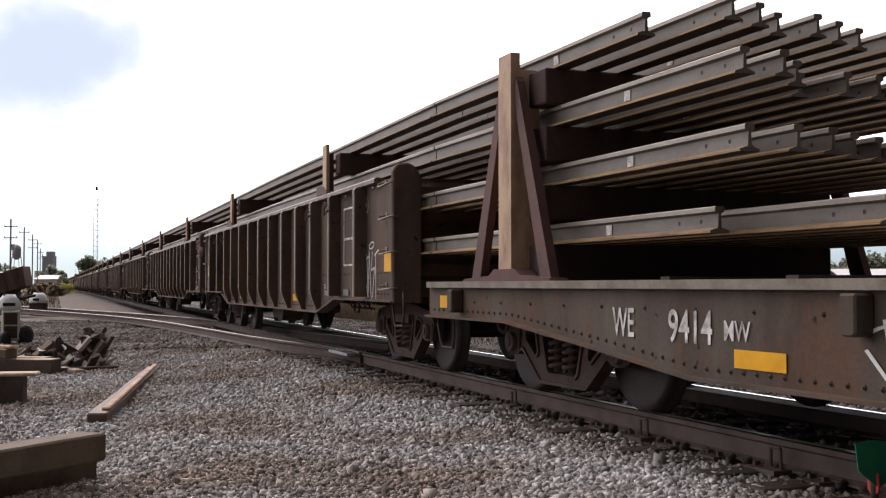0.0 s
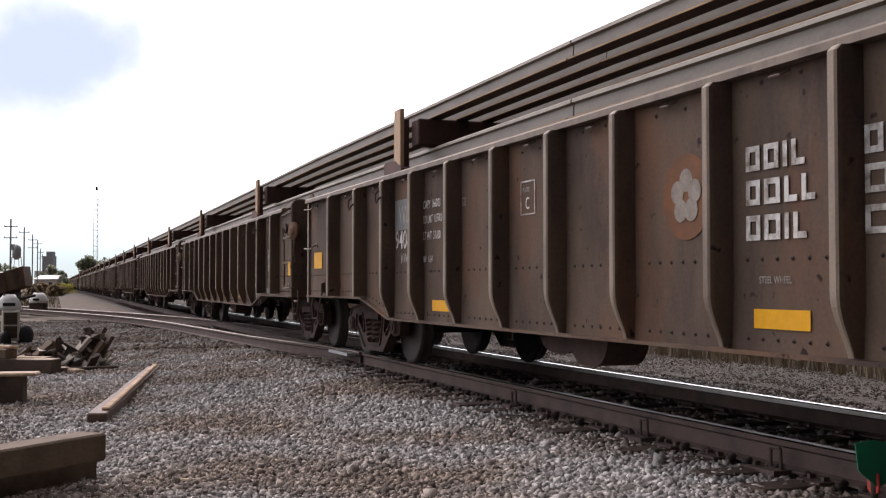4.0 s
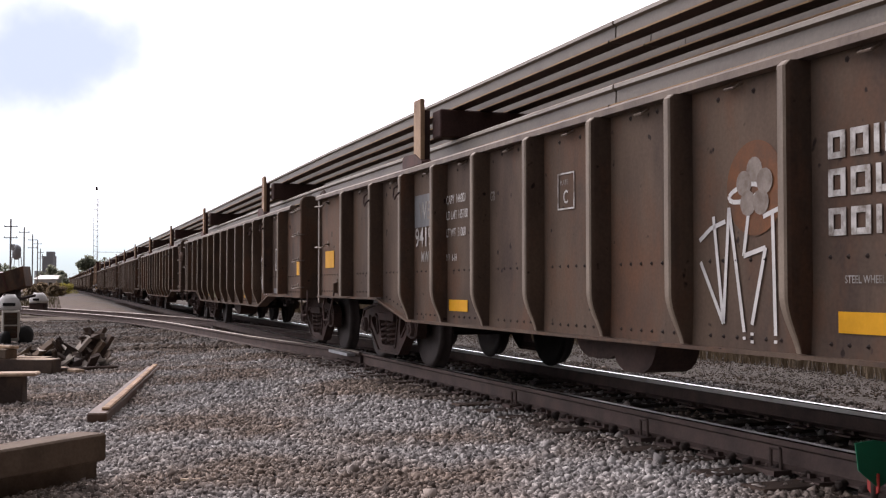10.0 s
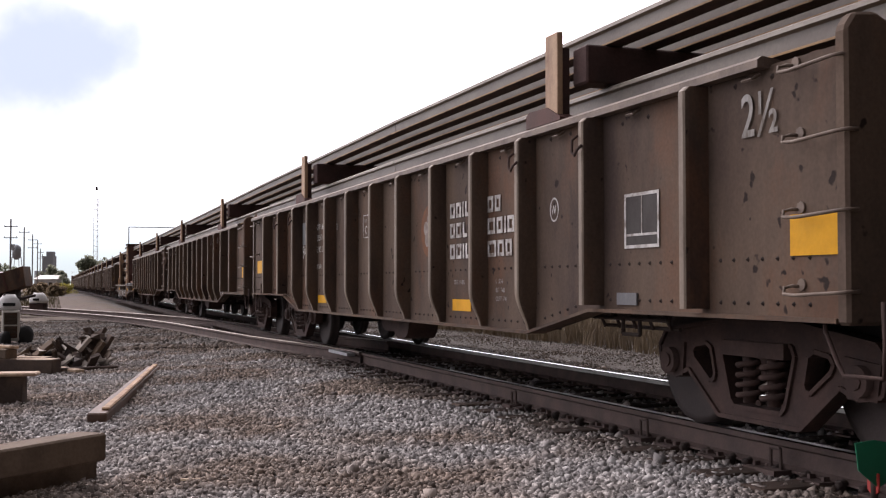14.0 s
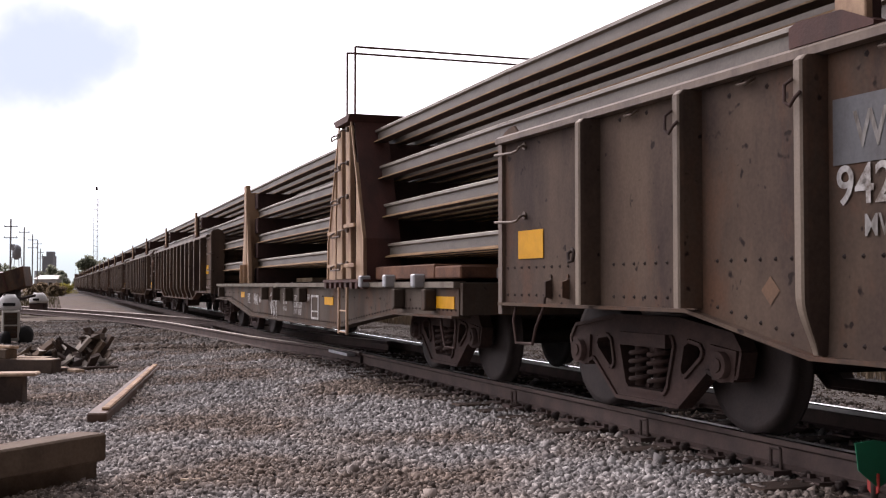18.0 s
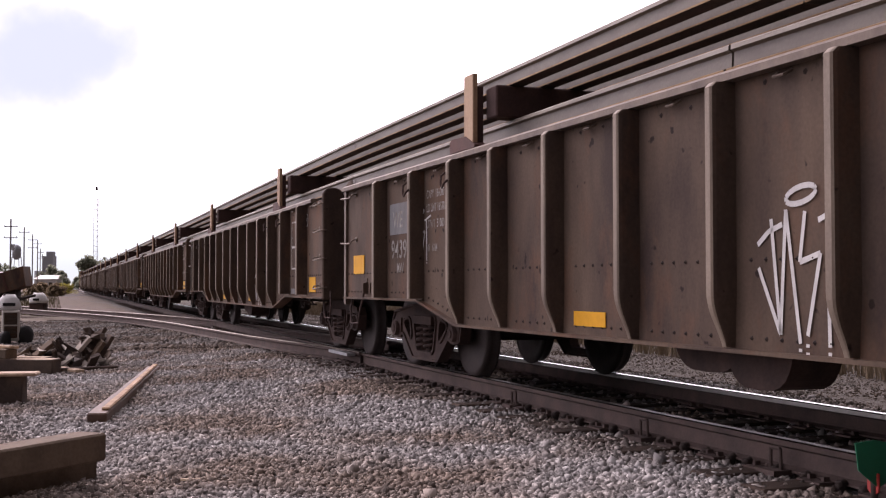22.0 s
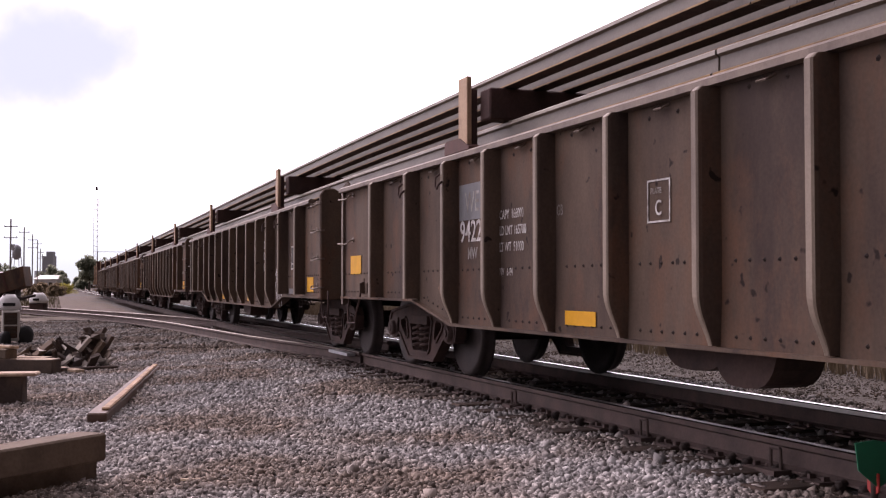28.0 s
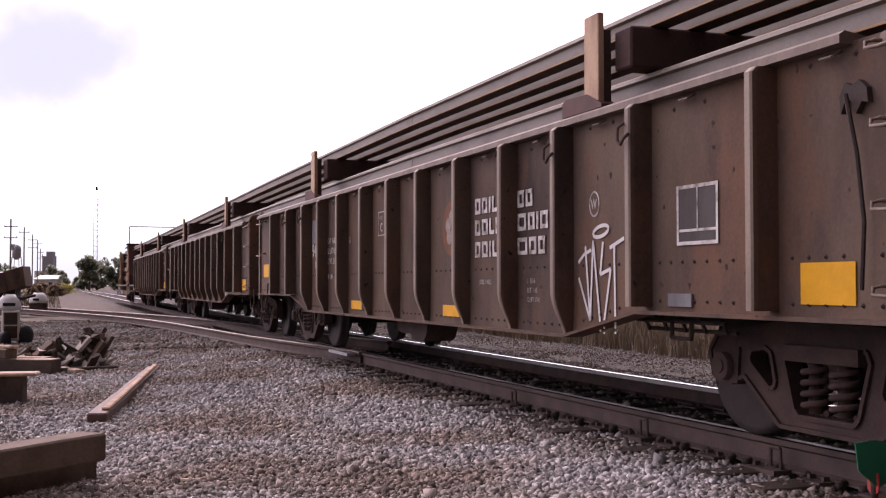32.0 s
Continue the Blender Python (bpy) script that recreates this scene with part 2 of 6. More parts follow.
ROAD_GRAVEL = gravel("pale_gravel", (0.066, 0.056, 0.047), (0.122, 0.106, 0.091), (0.075, 0.060, 0.048), 16.0, 1.0, 0.5)
STONE = stones_mat("ballast_stone", (0.128, 0.121, 0.117), (0.288, 0.275, 0.267), (0.54, 0.525, 0.51))
YELLOW = plain("yellow_reflector", (0.70, 0.345, 0.006), 0.6, 0.0, 0.2, 0.06)
# Car paint lightened for the light that catches the post noses.
POST_NOSE_LIT = weathered("lit_post_nose", (0.235, 0.185, 0.138), (0.115, 0.085, 0.064), 0.6, 0.0, 4.0, (0.42, 0.72), 0.1, 60.0, 0.25, 0.2, 0.35)
FAINT_MARK = weathered("faint_white_paint", (0.34, 0.33, 0.31), (0.13, 0.11, 0.09), 0.7, 0.0, 14.0, (0.38, 0.62), 0.1, 40.0, 0.3, 0.15, 0.3)
FIELD_DARK = weathered("dark_stencil_field", (0.060, 0.054, 0.050), (0.036, 0.030, 0.027), 0.75, 0.0, 5.0, (0.4, 0.7), 0.1, 60.0, 0.4, 0.15, 0.3)
SPRAY_WHITE = plain("white_spray_paint", (0.62, 0.61, 0.59), 0.6)
WHITE_MARK = weathered("worn_white_paint", (0.56, 0.545, 0.52), (0.17, 0.14, 0.115), 0.7, 0.0, 11.0, (0.42, 0.66), 0.1, 40.0, 1.0, 0.15, 0.3)
PALE_PATCH = weathered("faded_blue_grey_patch", (0.165, 0.170, 0.175), (0.110, 0.105, 0.105), 0.7, 0.0, 4.0, (0.4, 0.7), 0.1, 60.0, 0.4, 0.15, 0.3)
GREEN_PATCH = weathered("pale_olive_patch", (0.170, 0.160, 0.085), (0.125, 0.112, 0.065), 0.7, 0.0, 3.0, (0.4, 0.7), 0.1, 60.0, 0.4, 0.15, 0.3)
ORANGE_MARK = weathered("faded_orange_paint", (0.165, 0.066, 0.026), (0.095, 0.050, 0.030), 0.7, 0.0, 6.0, (0.4, 0.7), 0.1, 60.0, 1.0, 0.15, 0.2)
PETAL_MARK = weathered("faded_petal_paint", (0.25, 0.215, 0.185), (0.130, 0.095, 0.075), 0.7, 0.0, 9.0, (0.4, 0.7), 0.1, 60.0, 1.0, 0.15, 0.3)
DIAMOND = weathered("faint_tan_paint", (0.165, 0.100, 0.062), (0.105, 0.072, 0.052), 0.75, 0.0, 8.0, (0.4, 0.7), 0.1, 60.0, 1.0, 0.15, 0.2)
GREEN_SIGN = plain("green_target_paint", (0.010, 0.190, 0.095), 0.4, 0.0, 0.5, 0.05)
RED_SIGN = plain("red_target_paint", (0.42, 0.045, 0.035), 0.5, 0.0, 0.4, 0.05)
DECK_WOOD = weathered("deck_planks", (0.200, 0.175, 0.140), (0.120, 0.098, 0.076), 0.85, 0.0, 4.0, (0.4, 0.7), 0.3, 50.0, 1.0, 0.2, 0.25)
PLATFORM_WOOD = weathered("rust_stained_timber", (0.190, 0.092, 0.052), (0.085, 0.045, 0.032), 0.85, 0.0, 3.0, (0.35, 0.65), 0.3, 50.0, 1.0, 0.25, 0.2)
GALV = weathered("galvanised_steel", (0.42, 0.43, 0.44), (0.30, 0.31, 0.32), 0.5, 0.4, 4.0, (0.4, 0.7), 0.1, 60.0, 1.0, 0.1, 0.5)

# ---- mesh helpers ----


def bm_box(bm, x0, x1, y0, y1, z0, z1, mat=0):
    vs = [bm.verts.new(p) for p in ((x0, y0, z0), (x1, y0, z0), (x1, y1, z0), (x0, y1, z0), (x0, y0, z1), (x1, y0, z1), (x1, y1, z1), (x0, y1, z1))]
    for q in ((3, 2, 1, 0), (4, 5, 6, 7), (0, 1, 5, 4), (1, 2, 6, 5), (2, 3, 7, 6), (3, 0, 4, 7)):
        bm.faces.new([vs[i] for i in q]).material_index = mat
    return vs


def bm_prism(bm, outline, axis, a, b, mat=0):
    """Extrudes a 2D outline along an axis: 'x' takes (y, z), 'y' takes (x, z), 'z' takes (x, y)."""
    def at(p, w):
        return {"x": (w, p[0], p[1]), "y": (p[0], w, p[1]), "z": (p[0], p[1], w)}[axis]
    lo, hi = [bm.verts.new(at(p, a)) for p in outline], [bm.verts.new(at(p, b)) for p in outline]
    k = len(outline)
    fs = [bm.faces.new(lo[::-1]), bm.faces.new(hi)]
    for i in range(k):
        fs.append(bm.faces.new((lo[i], lo[(i + 1) % k], hi[(i + 1) % k], hi[i])))
    for f in fs:
        f.material_index = mat
    bmesh.ops.recalc_face_normals(bm, faces=fs)
    return fs


def bm_rod(bm, a, b, r, sides=8, mat=0):
    a, b = Vector(a), Vector(b)
    q = (b - a).to_track_quat("Z", "Y")
    ring = [[bm.verts.new(p + q @ Vector((r * math.cos(2 * math.pi * i / sides), r * math.sin(2 * math.pi * i / sides), 0))) for i in range(sides)] for p in (a, b)]
    fs = [bm.faces.new(ring[0][::-1]), bm.faces.new(ring[1])]
    for i in range(sides):
        fs.append(bm.faces.new((ring[0][i], ring[0][(i + 1) % sides], ring[1][(i + 1) % sides], ring[1][i])))
    for f in fs:
        f.material_index = mat
        f.smooth = len(f.verts) == 4 and sides > 6


def bm_path(bm, pts, r, sides=6, mat=0):
    for a, b in zip(pts, pts[1:]):
        bm_rod(bm, a, b, r, sides, mat)


def bm_tube(bm, pts, r, sides=8):
    """One smooth tube through the points."""
    pts = [Vector(p) for p in pts]
    rings, up = [], Vector((0, 1, 0))
    for i, p in enumerate(pts):
        t = (pts[min(i + 1, len(pts) - 1)] - pts[max(i - 1, 0)]).normalized()
        u = (up - t * up.dot(t)).normalized()
        if u.length < 0.5:
            u = t.orthogonal().normalized()
        w = t.cross(u)
        rings.append([bm.verts.new(p + (u * math.cos(2 * math.pi * k / sides) + w * math.sin(2 * math.pi * k / sides)) * r) for k in range(sides)])
    for a, b in zip(rings, rings[1:]):
        for k in range(sides):
            bm.faces.new((a[k], a[(k + 1) % sides], b[(k + 1) % sides], b[k])).smooth = True
    bm.faces.new(rings[0][::-1])
    bm.faces.new(rings[-1])


def bm_lathe(bm, profile, axis_y=0.0, segs=28, mat=0):
    """Turns (y, radius) pairs about the y axis."""
    rings = [[bm.verts.new((r * math.cos(2 * math.pi * i / segs), y + axis_y, r * math.sin(2 * math.pi * i / segs))) for i in range(segs)] for y, r in profile]
    for p, q in zip(rings, rings[1:]):
        for i in range(segs):
            f = bm.faces.new((p[i], q[i], q[(i + 1) % segs], p[(i + 1) % segs]))
            f.material_index, f.smooth = mat, True
    bm.faces.new(rings[0])
    bm.faces.new(rings[-1][::-1])


def bevel_all(bm, w):
    bmesh.ops.bevel(bm, geom=bm.edges[:], offset=w, segments=1, affect="EDGES", clamp_overlap=True)


def mesh_of(name, bm, *mats):
    me = bpy.data.meshes.new(name)
    bm.normal_update()
    bm.to_mesh(me)
    bm.free()
    for m in mats:
        me.materials.append(m)
    return me


def part(name, bm, material, parent, label=""):
    """Links a bmesh, or a mesh that is already made, as one part under a thing."""
    me = bm if isinstance(bm, bpy.types.Mesh) else mesh_of(name, bm, *(material if isinstance(material, (list, tuple)) else [material]))
    ob = new(name, me)
    ob.parent = parent
    if label:
        ob["label"] = label
    return ob


def thing(name, label, category, group="", at=None):
    ob = new(name)
    ob.empty_display_size = 0.2
    if at is not None:
        ob.matrix_basis = at
    return tagged(ob, label, category, group)


# ---- the line of the main track: straight beside the camera, then an easing bend ----
TRACK_L, TRACK_PHI, TRACK_BEND, TRACK_EASE = 5.12224, 0.37536, 0.0646, 15.3819
_s = np.arange(-420.0, 900.0, 0.25)
_ph = TRACK_PHI - TRACK_BEND * (1 - np.exp(-np.maximum(_s, 0) / TRACK_EASE))
_ph = _ph + 0.020 * (1 - np.exp(-np.maximum(_s - 22, 0) / 14))     # further off it bends back a little
_x = np.concatenate([[0], np.cumsum(-(np.sin(_ph[1:]) + np.sin(_ph[:-1])) / 2 * 0.25)])
_y = np.concatenate([[0], np.cumsum((np.cos(_ph[1:]) + np.cos(_ph[:-1])) / 2 * 0.25)])
_i0 = int(np.argmin(abs(_s)))
_x += math.cos(TRACK_PHI) * TRACK_L - _x[_i0]
_y += math.sin(TRACK_PHI) * TRACK_L - _y[_i0]


def line_at(s, u=0.0):
    """The point s metres up the track and u metres to its far side, and the heading there."""
    a = float(np.interp(s, _s, _ph))
    return float(np.interp(s, _s, _x)) + u * math.cos(a), float(np.interp(s, _s, _y)) + u * math.sin(a), a


def off_track(x, y):
    """Lateral distance from the main track (near side negative), for arrays."""
    k = (_s > -420) & (_s < 600)
    k &= (np.arange(len(_s)) % 8 == 0)
    px, py, pa = _x[k], _y[k], _ph[k]
    x, y = np.asarray(x, float).ravel(), np.asarray(y, float).ravel()
    out = np.empty(len(x))
    for i in range(0, len(x), 4000):
        d2 = (x[i:i + 4000, None] - px) ** 2 + (y[i:i + 4000, None] - py) ** 2
        j = d2.argmin(1)
        out[i:i + 4000] = (x[i:i + 4000] - px[j]) * np.cos(pa[j]) + (y[i:i + 4000] - py[j]) * np.sin(pa[j])
    return out


GROUND_Z = -0.30


def ground_height(x, y):
    d = off_track(x, y)
    h = np.interp(d, [-60, -4.2, -2.0, -1.5, 1.6, 2.6, 3.4, 60], [GROUND_Z, GROUND_Z, -0.225, -0.215, -0.215, -0.26, -0.34, -0.40])
    x, y = np.asarray(x, float).ravel(), np.asarray(y, float).ravel()
    return h + 0.025 * np.sin(x * 1.3 + y * 0.4) * np.sin(y * 0.9 - x * 0.3) * (np.abs(d) > 1.6)

# ---- ground ----


def build_ground():
    xs = np.concatenate([[-2500, -900, -400, -200, -120, -80, -60, -45], np.arange(-36, 30.1, 0.6), [36, 45, 60, 80, 120, 200, 400, 900, 2500]])
    ys = np.concatenate([[-2500, -600, -150, -60, -30], np.arange(-15, 75.1, 0.75), [80, 88, 100, 120, 150, 200, 300, 500, 1000, 2500]])
    gx, gy = np.meshgrid(xs, ys)
    d = off_track(gx, gy)
    gz = ground_height(gx, gy)
    nx, ny = len(xs), len(ys)
    verts = np.stack([gx.ravel(), gy.ravel(), gz], 1)
    idx = np.arange(nx * ny).reshape(ny, nx)
    faces = np.stack([idx[:-1, :-1], idx[:-1, 1:], idx[1:, 1:], idx[1:, :-1]], -1).reshape(-1, 4)
    me = bpy.data.meshes.new("ground")
    me.from_pydata(verts.tolist(), [], faces.tolist())
    for m in (BALLAST, DIRT, ROAD_GRAVEL):
        me.materials.append(m)
    dm = d[faces].mean(1)
    far = verts[faces][:, :, 1].mean(1)
    slot = np.where(dm > 2.4, np.where(dm < 12, 2, 1), np.where((dm < -1.7) & (far > 27), 1, np.where((dm < -30), 1, 0)))
    me.polygons.foreach_set("material_index", slot.astype(np.int32))
    me.polygons.foreach_set("use_smooth", np.ones(len(faces), bool))
    return tagged(new("ground", me), "grey ballast and dry dirt beside the railway line", "ground", kind="structure")


build_ground()



def scatter_stones(name, count, region, size, label, mat, lift=0.3):
    """Many small angular stones in one mesh, lying on the ground."""
    rng = np.random.default_rng(7 + count)
    bm = bmesh.new()
    for p in ((1, 0, 0), (-1, 0, 0), (0, 1, 0), (0, -1, 0), (0, 0, 1), (0, 0, -1)):
        bm.verts.new(p)
    bmesh.ops.convex_hull(bm, input=bm.verts[:])
    bm.verts.index_update()
    base_v = np.array([v.co[:] for v in bm.verts])
    base_f = np.array([[v.index for v in f.verts] for f in bm.faces])
    bm.free()
    x, y = region(rng, count)
    count = len(x)
    z = ground_height(x, y)
    r = size * np.exp(rng.normal(0, 0.32, count))
    ax = rng.uniform(0.8, 1.25, (count, 1, 3))
    v = base_v[None] * ax * rng.uniform(0.8, 1.18, (count, len(base_v), 1)) * r[:, None, None]
    q = rng.normal(size=(count, 4))
    q /= np.linalg.norm(q, axis=1, keepdims=True)
    w, a, b, c = q.T
    rot = np.stack([1 - 2 * (b * b + c * c), 2 * (a * b - c * w), 2 * (a * c + b * w), 2 * (a * b + c * w), 1 - 2 * (a * a + c * c), 2 * (b * c - a * w),
                    2 * (a * c - b * w), 2 * (b * c + a * w), 1 - 2 * (a * a + b * b)], 1).reshape(-1, 3, 3)
    v = np.einsum("nij,nkj->nki", rot, v)
    v += np.stack([x, y, z + r * lift], 1)[:, None]
    f = base_f[None] + (np.arange(count) * len(base_v))[:, None, None]
    me = bpy.data.meshes.new(name)
    nv, nf = count * len(base_v), count * len(base_f)
    me.vertices.add(nv)
    me.vertices.foreach_set("co", v.reshape(-1))
    me.loops.add(nf * 3)
    me.loops.foreach_set("vertex_index", f.reshape(-1).astype(np.int32))
    me.polygons.add(nf)
    me.polygons.foreach_set("loop_start", np.arange(0, nf * 3, 3, dtype=np.int32))
    me.update(calc_edges=True)
    me.validate()
    me.materials.append(mat)
    return tagged(new(name, me), label, "gravel", kind="stuff")


def near_wedge(rng, n):
    """Denser close to the camera, on the near side of the near rail."""
    y = 4.6 + 16.5 * rng.random(n) ** 1.6
    x = (rng.random(n) - 0.5) * 2 * (0.44 * y + 0.3)
    d = off_track(x, y)
    k = (d < -1.42) | ((d < -0.90) & (rng.random(n) < 0.8))
    return x[k], y[k]


def crib(rng, n):
    s = -2 + 40 * rng.random(n) ** 1.5
    u = rng.uniform(-2.3, 2.6, n)
    p = np.array([line_at(a, b)[:2] for a, b in zip(s, u)])
    return p[:, 0], p[:, 1]


scatter_stones("ballast_stones", 195000, near_wedge, 0.0150, "loose angular grey ballast stones", STONE)
def mid_field(rng, n):
    y = 20.5 + 17.0 * rng.random(n) ** 1.3
    x = -0.44 * y + 0.36 * y * rng.random(n)
    d = off_track(x, y)
    return x[d < -1.45], y[d < -1.45]


scatter_stones("yard_stones", 60000, mid_field, 0.026, "trodden ballast stones beyond the side track", YARD_STONE)
def road_side(rng, n):
    s = -2 + 60 * rng.random(n) ** 1.4
    u = 2.4 + 3.8 * rng.random(n)
    p = np.array([line_at(a, b)[:2] for a, b in zip(s, u)])
    return p[:, 0], p[:, 1]


scatter_stones("road_stones", 45000, road_side, 0.012, "fine pale gravel between the track and the weedy bank", ROAD_STONE)
scatter_stones("crib_stones", 22000, crib, 0.020, "ballast stones between the wooden ties", STONE)

# ---- rails in the track ----
RAIL_OUT = [(-0.070, 0), (0.070, 0), (0.070, 0.012), (0.012, 0.030), (0.009, 0.125), (0.036, 0.140), (0.036, 0.172), (0.028, 0.180), (-0.028, 0.180), (-0.036, 0.172), (-0.036, 0.140),
            (-0.009, 0.125), (-0.012, 0.030), (-0.070, 0.012)]


def bend_rail(name, pts, parent, top=0.0, mats=(RAIL_SIDE, RAIL_TOP, RAIL_HEAD_SIDE), edges=False):
    """Sweeps the rail's section along points on the ground plan; its head is at z = top."""
    bm = bmesh.new()
    rings = []
    for i, p in enumerate(pts):
        a, b = pts[max(i - 1, 0)], pts[min(i + 1, len(pts) - 1)]
        t = Vector((b[0] - a[0], b[1] - a[1], 0)).normalized()
        n = Vector((t.y, -t.x, 0))
        rings.append([bm.verts.new((p[0] + n.x * o[0], p[1] + n.y * o[0], top - 0.18 + o[1])) for o in RAIL_OUT])
    k = len(RAIL_OUT)
    for r0, r1 in zip(rings, rings[1:]):
        for i in range(k):
            f = bm.faces.new((r0[i], r0[(i + 1) % k], r1[(i + 1) % k], r1[i]))
            f.material_index = (1 if i in (6, 8) else 2 if i == 7 else 0) if edges else 1 if i in (6, 7, 8) else 2 if i in (5, 9) else 0
    bm.faces.new(rings[0])
    bm.faces.new(rings[-1][::-1])
    bmesh.ops.recalc_face_normals(bm, faces=bm.faces[:])
    return part(name, bm, mats, parent)


def track_pts(u, s0, s1, step=1.5):
    return [line_at(s, u)[:2] for s in np.append(np.arange(s0, s1, step), s1)]


main_track = thing("main_track", "straight main railway track on wooden ties in ballast", "railway track")
main_track["kind"] = "structure"
bend_rail("rail", track_pts(-0.7525, -30, 60) + track_pts(-0.7525, 70, 600, 20), main_track, edges=True)
bend_rail("rail", track_pts(0.7525, -30, 60) + track_pts(0.7525, 70, 600, 20), main_track)

# The diverging track leaves the main line to the near side.
side_track = thing("side_track", "diverging side track leaving through a turnout", "railway track")
side_track["kind"] = "structure"


def side_pts(u):
    base = [line_at(s, -0.7525)[:2] for s in (12.0, 14.0, 16.0)]
    ctrl = base + [(-2.95, 19.7), (-3.95, 21.9), (-5.75, 26.0), (-7.4, 29.6), (-9.5, 33.6), (-12.4, 38.3), (-15.9, 43.6), (-22.0, 52.4), (-34.0, 69.0)]
    pts = []
    for i in range(len(ctrl) - 1):
        p0, p1, p2, p3 = (Vector(ctrl[max(0, min(len(ctrl) - 1, j))]) for j in (i - 1, i, i + 1, i + 2))
        for t in np.linspace(0, 1, 5)[:-1]:
            pts.append(0.5 * (2 * p1 + (p2 - p0) * t + (2 * p0 - 5 * p1 + 4 * p2 - p3) * t * t + (3 * p1 - p0 - 3 * p2 + p3) * t ** 3))
    out = []
    for i, p in enumerate(pts):
        t = (pts[min(i + 1, len(pts) - 1)] - pts[max(i - 1, 0)]).normalized()
        n = Vector((t.y, -t.x))
        out.append((p.x + n.x * u, p.y + n.y * u))
    return out


bend_rail("rail", side_pts(-0.07)[6:], side_track, mats=(RAIL_SIDE, SIDE_TOP, RAIL_SIDE))
bend_rail("rail", side_pts(1.435)[10:], side_track, -0.004, (RAIL_SIDE, SIDE_TOP, RAIL_SIDE))


def build_ties():
    bm = bmesh.new()
    bm_box(bm, -0.115, 0.115, -1.3, 1.3, -0.37, -0.188)
    bevel_all(bm, 0.012)
    tie = mesh_of("tie", bm, TIE_WOOD)
    rng = random.Random(4)
    s = -4.0
    while s < 75:
        x, y, a = line_at(s, 0)
        o = part("tie", tie, None, main_track)
        o.matrix_basis = Matrix.Translation((x, y, rng.uniform(-0.012, 0.004))) @ Matrix.Rotation(a + math.pi / 2 + rng.uniform(-0.015, 0.015), 4, "Z")
        s += 0.51 if s < 45 else 0.9
    pts = side_pts(0.68)
    for a, b in zip(pts[14:], pts[15:]):
        t = Vector((b[0] - a[0], b[1] - a[1]))
        k = max(1, int(t.length / 0.55))
        for i in range(k):
            p = Vector(a) + t * i / k
            o = part("tie", tie, None, side_track)
            o.matrix_basis = Matrix.Translation((p.x, p.y, rng.uniform(-0.135, -0.100))) @ Matrix.Rotation(math.atan2(t.y, t.x), 4, "Z")


build_ties()


def build_fastenings():
    """Tie plates with spikes along the near rail, and rail anchors."""
    bm = bmesh.new()
    bm_box(bm, -0.10, 0.10, -0.17, 0.17, -0.190, -0.176)
    for dx in (-0.06, 0.06):
        for dy in (-0.095, 0.095):
            bm_box(bm, dx - 0.012, dx + 0.012, dy - 0.02, dy + 0.02, -0.176, -0.150)
    plate = mesh_of("tie_plate", bm, RAIL_SIDE)
    bm = bmesh.new()
    bm_rod(bm, (0, -0.125, -0.185), (0, -0.060, -0.160), 0.026, 7)
    bm_box(bm, -0.030, 0.022, -0.115, -0.070, -0.215, -0.150)
    bevel_all(bm, 0.009)
    anchor = mesh_of("rail_anchor", bm, CAR_DARK)
    s = -4.0
    while s < 32:
        for u in (-0.7525, 0.7525):
            x, y, a = line_at(s, u)
            o = part("tie_plate", plate, None, main_track)
            o.matrix_basis = Matrix.Translation((x, y, 0)) @ Matrix.Rotation(a + math.pi / 2, 4, "Z")
        if s < 26:
            for k in (-0.16, 0.13):
                x, y, a = line_at(s + k + 0.03 * math.sin(s * 7 + k * 40), -0.7525)
                o = part("rail_anchor", anchor, None, main_track)
                o.matrix_basis = Matrix.Translation((x, y, 0)) @ Matrix.Rotation(a + math.pi / 2 + math.pi, 4, "Z")
                o = part("rail_anchor", anchor, None, main_track)
                o.matrix_basis = Matrix.Translation((x, y, 0)) @ Matrix.Rotation(a + math.pi / 2, 4, "Z")
        s += 0.51


build_fastenings()

# ---- the train ----
PITCH = 16.24         # coupler to coupler
HALF = 7.56           # half a car body
SIDE = 1.53
# metres that the train has rolled, by time
ROLLED = [(0.0, 0.0), (6.0, 65.56), (12.0, 131.03), (18.0, 196.81), (24.0, 262.27), (32.0, 348.46)]
# small surges of the train against that even pace
SURGE = [(0.0, 0.00), (1.0, 0.09), (2.0, -0.05), (2.4, -0.09), (3.4, -0.08), (6.0, 0.00), (7.0, -0.03), (8.0, 0.00), (9.0, 0.06), (10.0, 0.04), (11.0, 0.04), (12.0, 0.05), (13.0, 0.05), (14.0, -0.04), (15.0, -0.12), (16.0, -0.16), (17.0, -0.21), (18.0, -0.28), (20.0, -0.22), (21.0, -0.26), (22.0, -0.32), (23.3, -0.45), (24.0, -0.48), (25.0, -0.49), (28.0, -0.41), (29.0, -0.35), (30.0, -0.40), (31.0, -0.46), (32.0, -0.46)]
FIRST_S = 2.30        # where the middle of the leading flat car stands at the start


def rolled(t):
    ts, ds = [a for a, _ in ROLLED], [b for _, b in ROLLED]
    return float(np.interp(t, ts, ds)) + float(np.interp(t, [a for a, _ in SURGE], [b for _, b in SURGE]))


def car_s(n, t):
    """Where the middle of car n stands; the flat car in mid-train is a little shorter."""
    return FIRST_S + PITCH * n - (0.40 if n > 13 else 0.20 if n == 13 else 0.0) - rolled(t)


TEXTS = {}


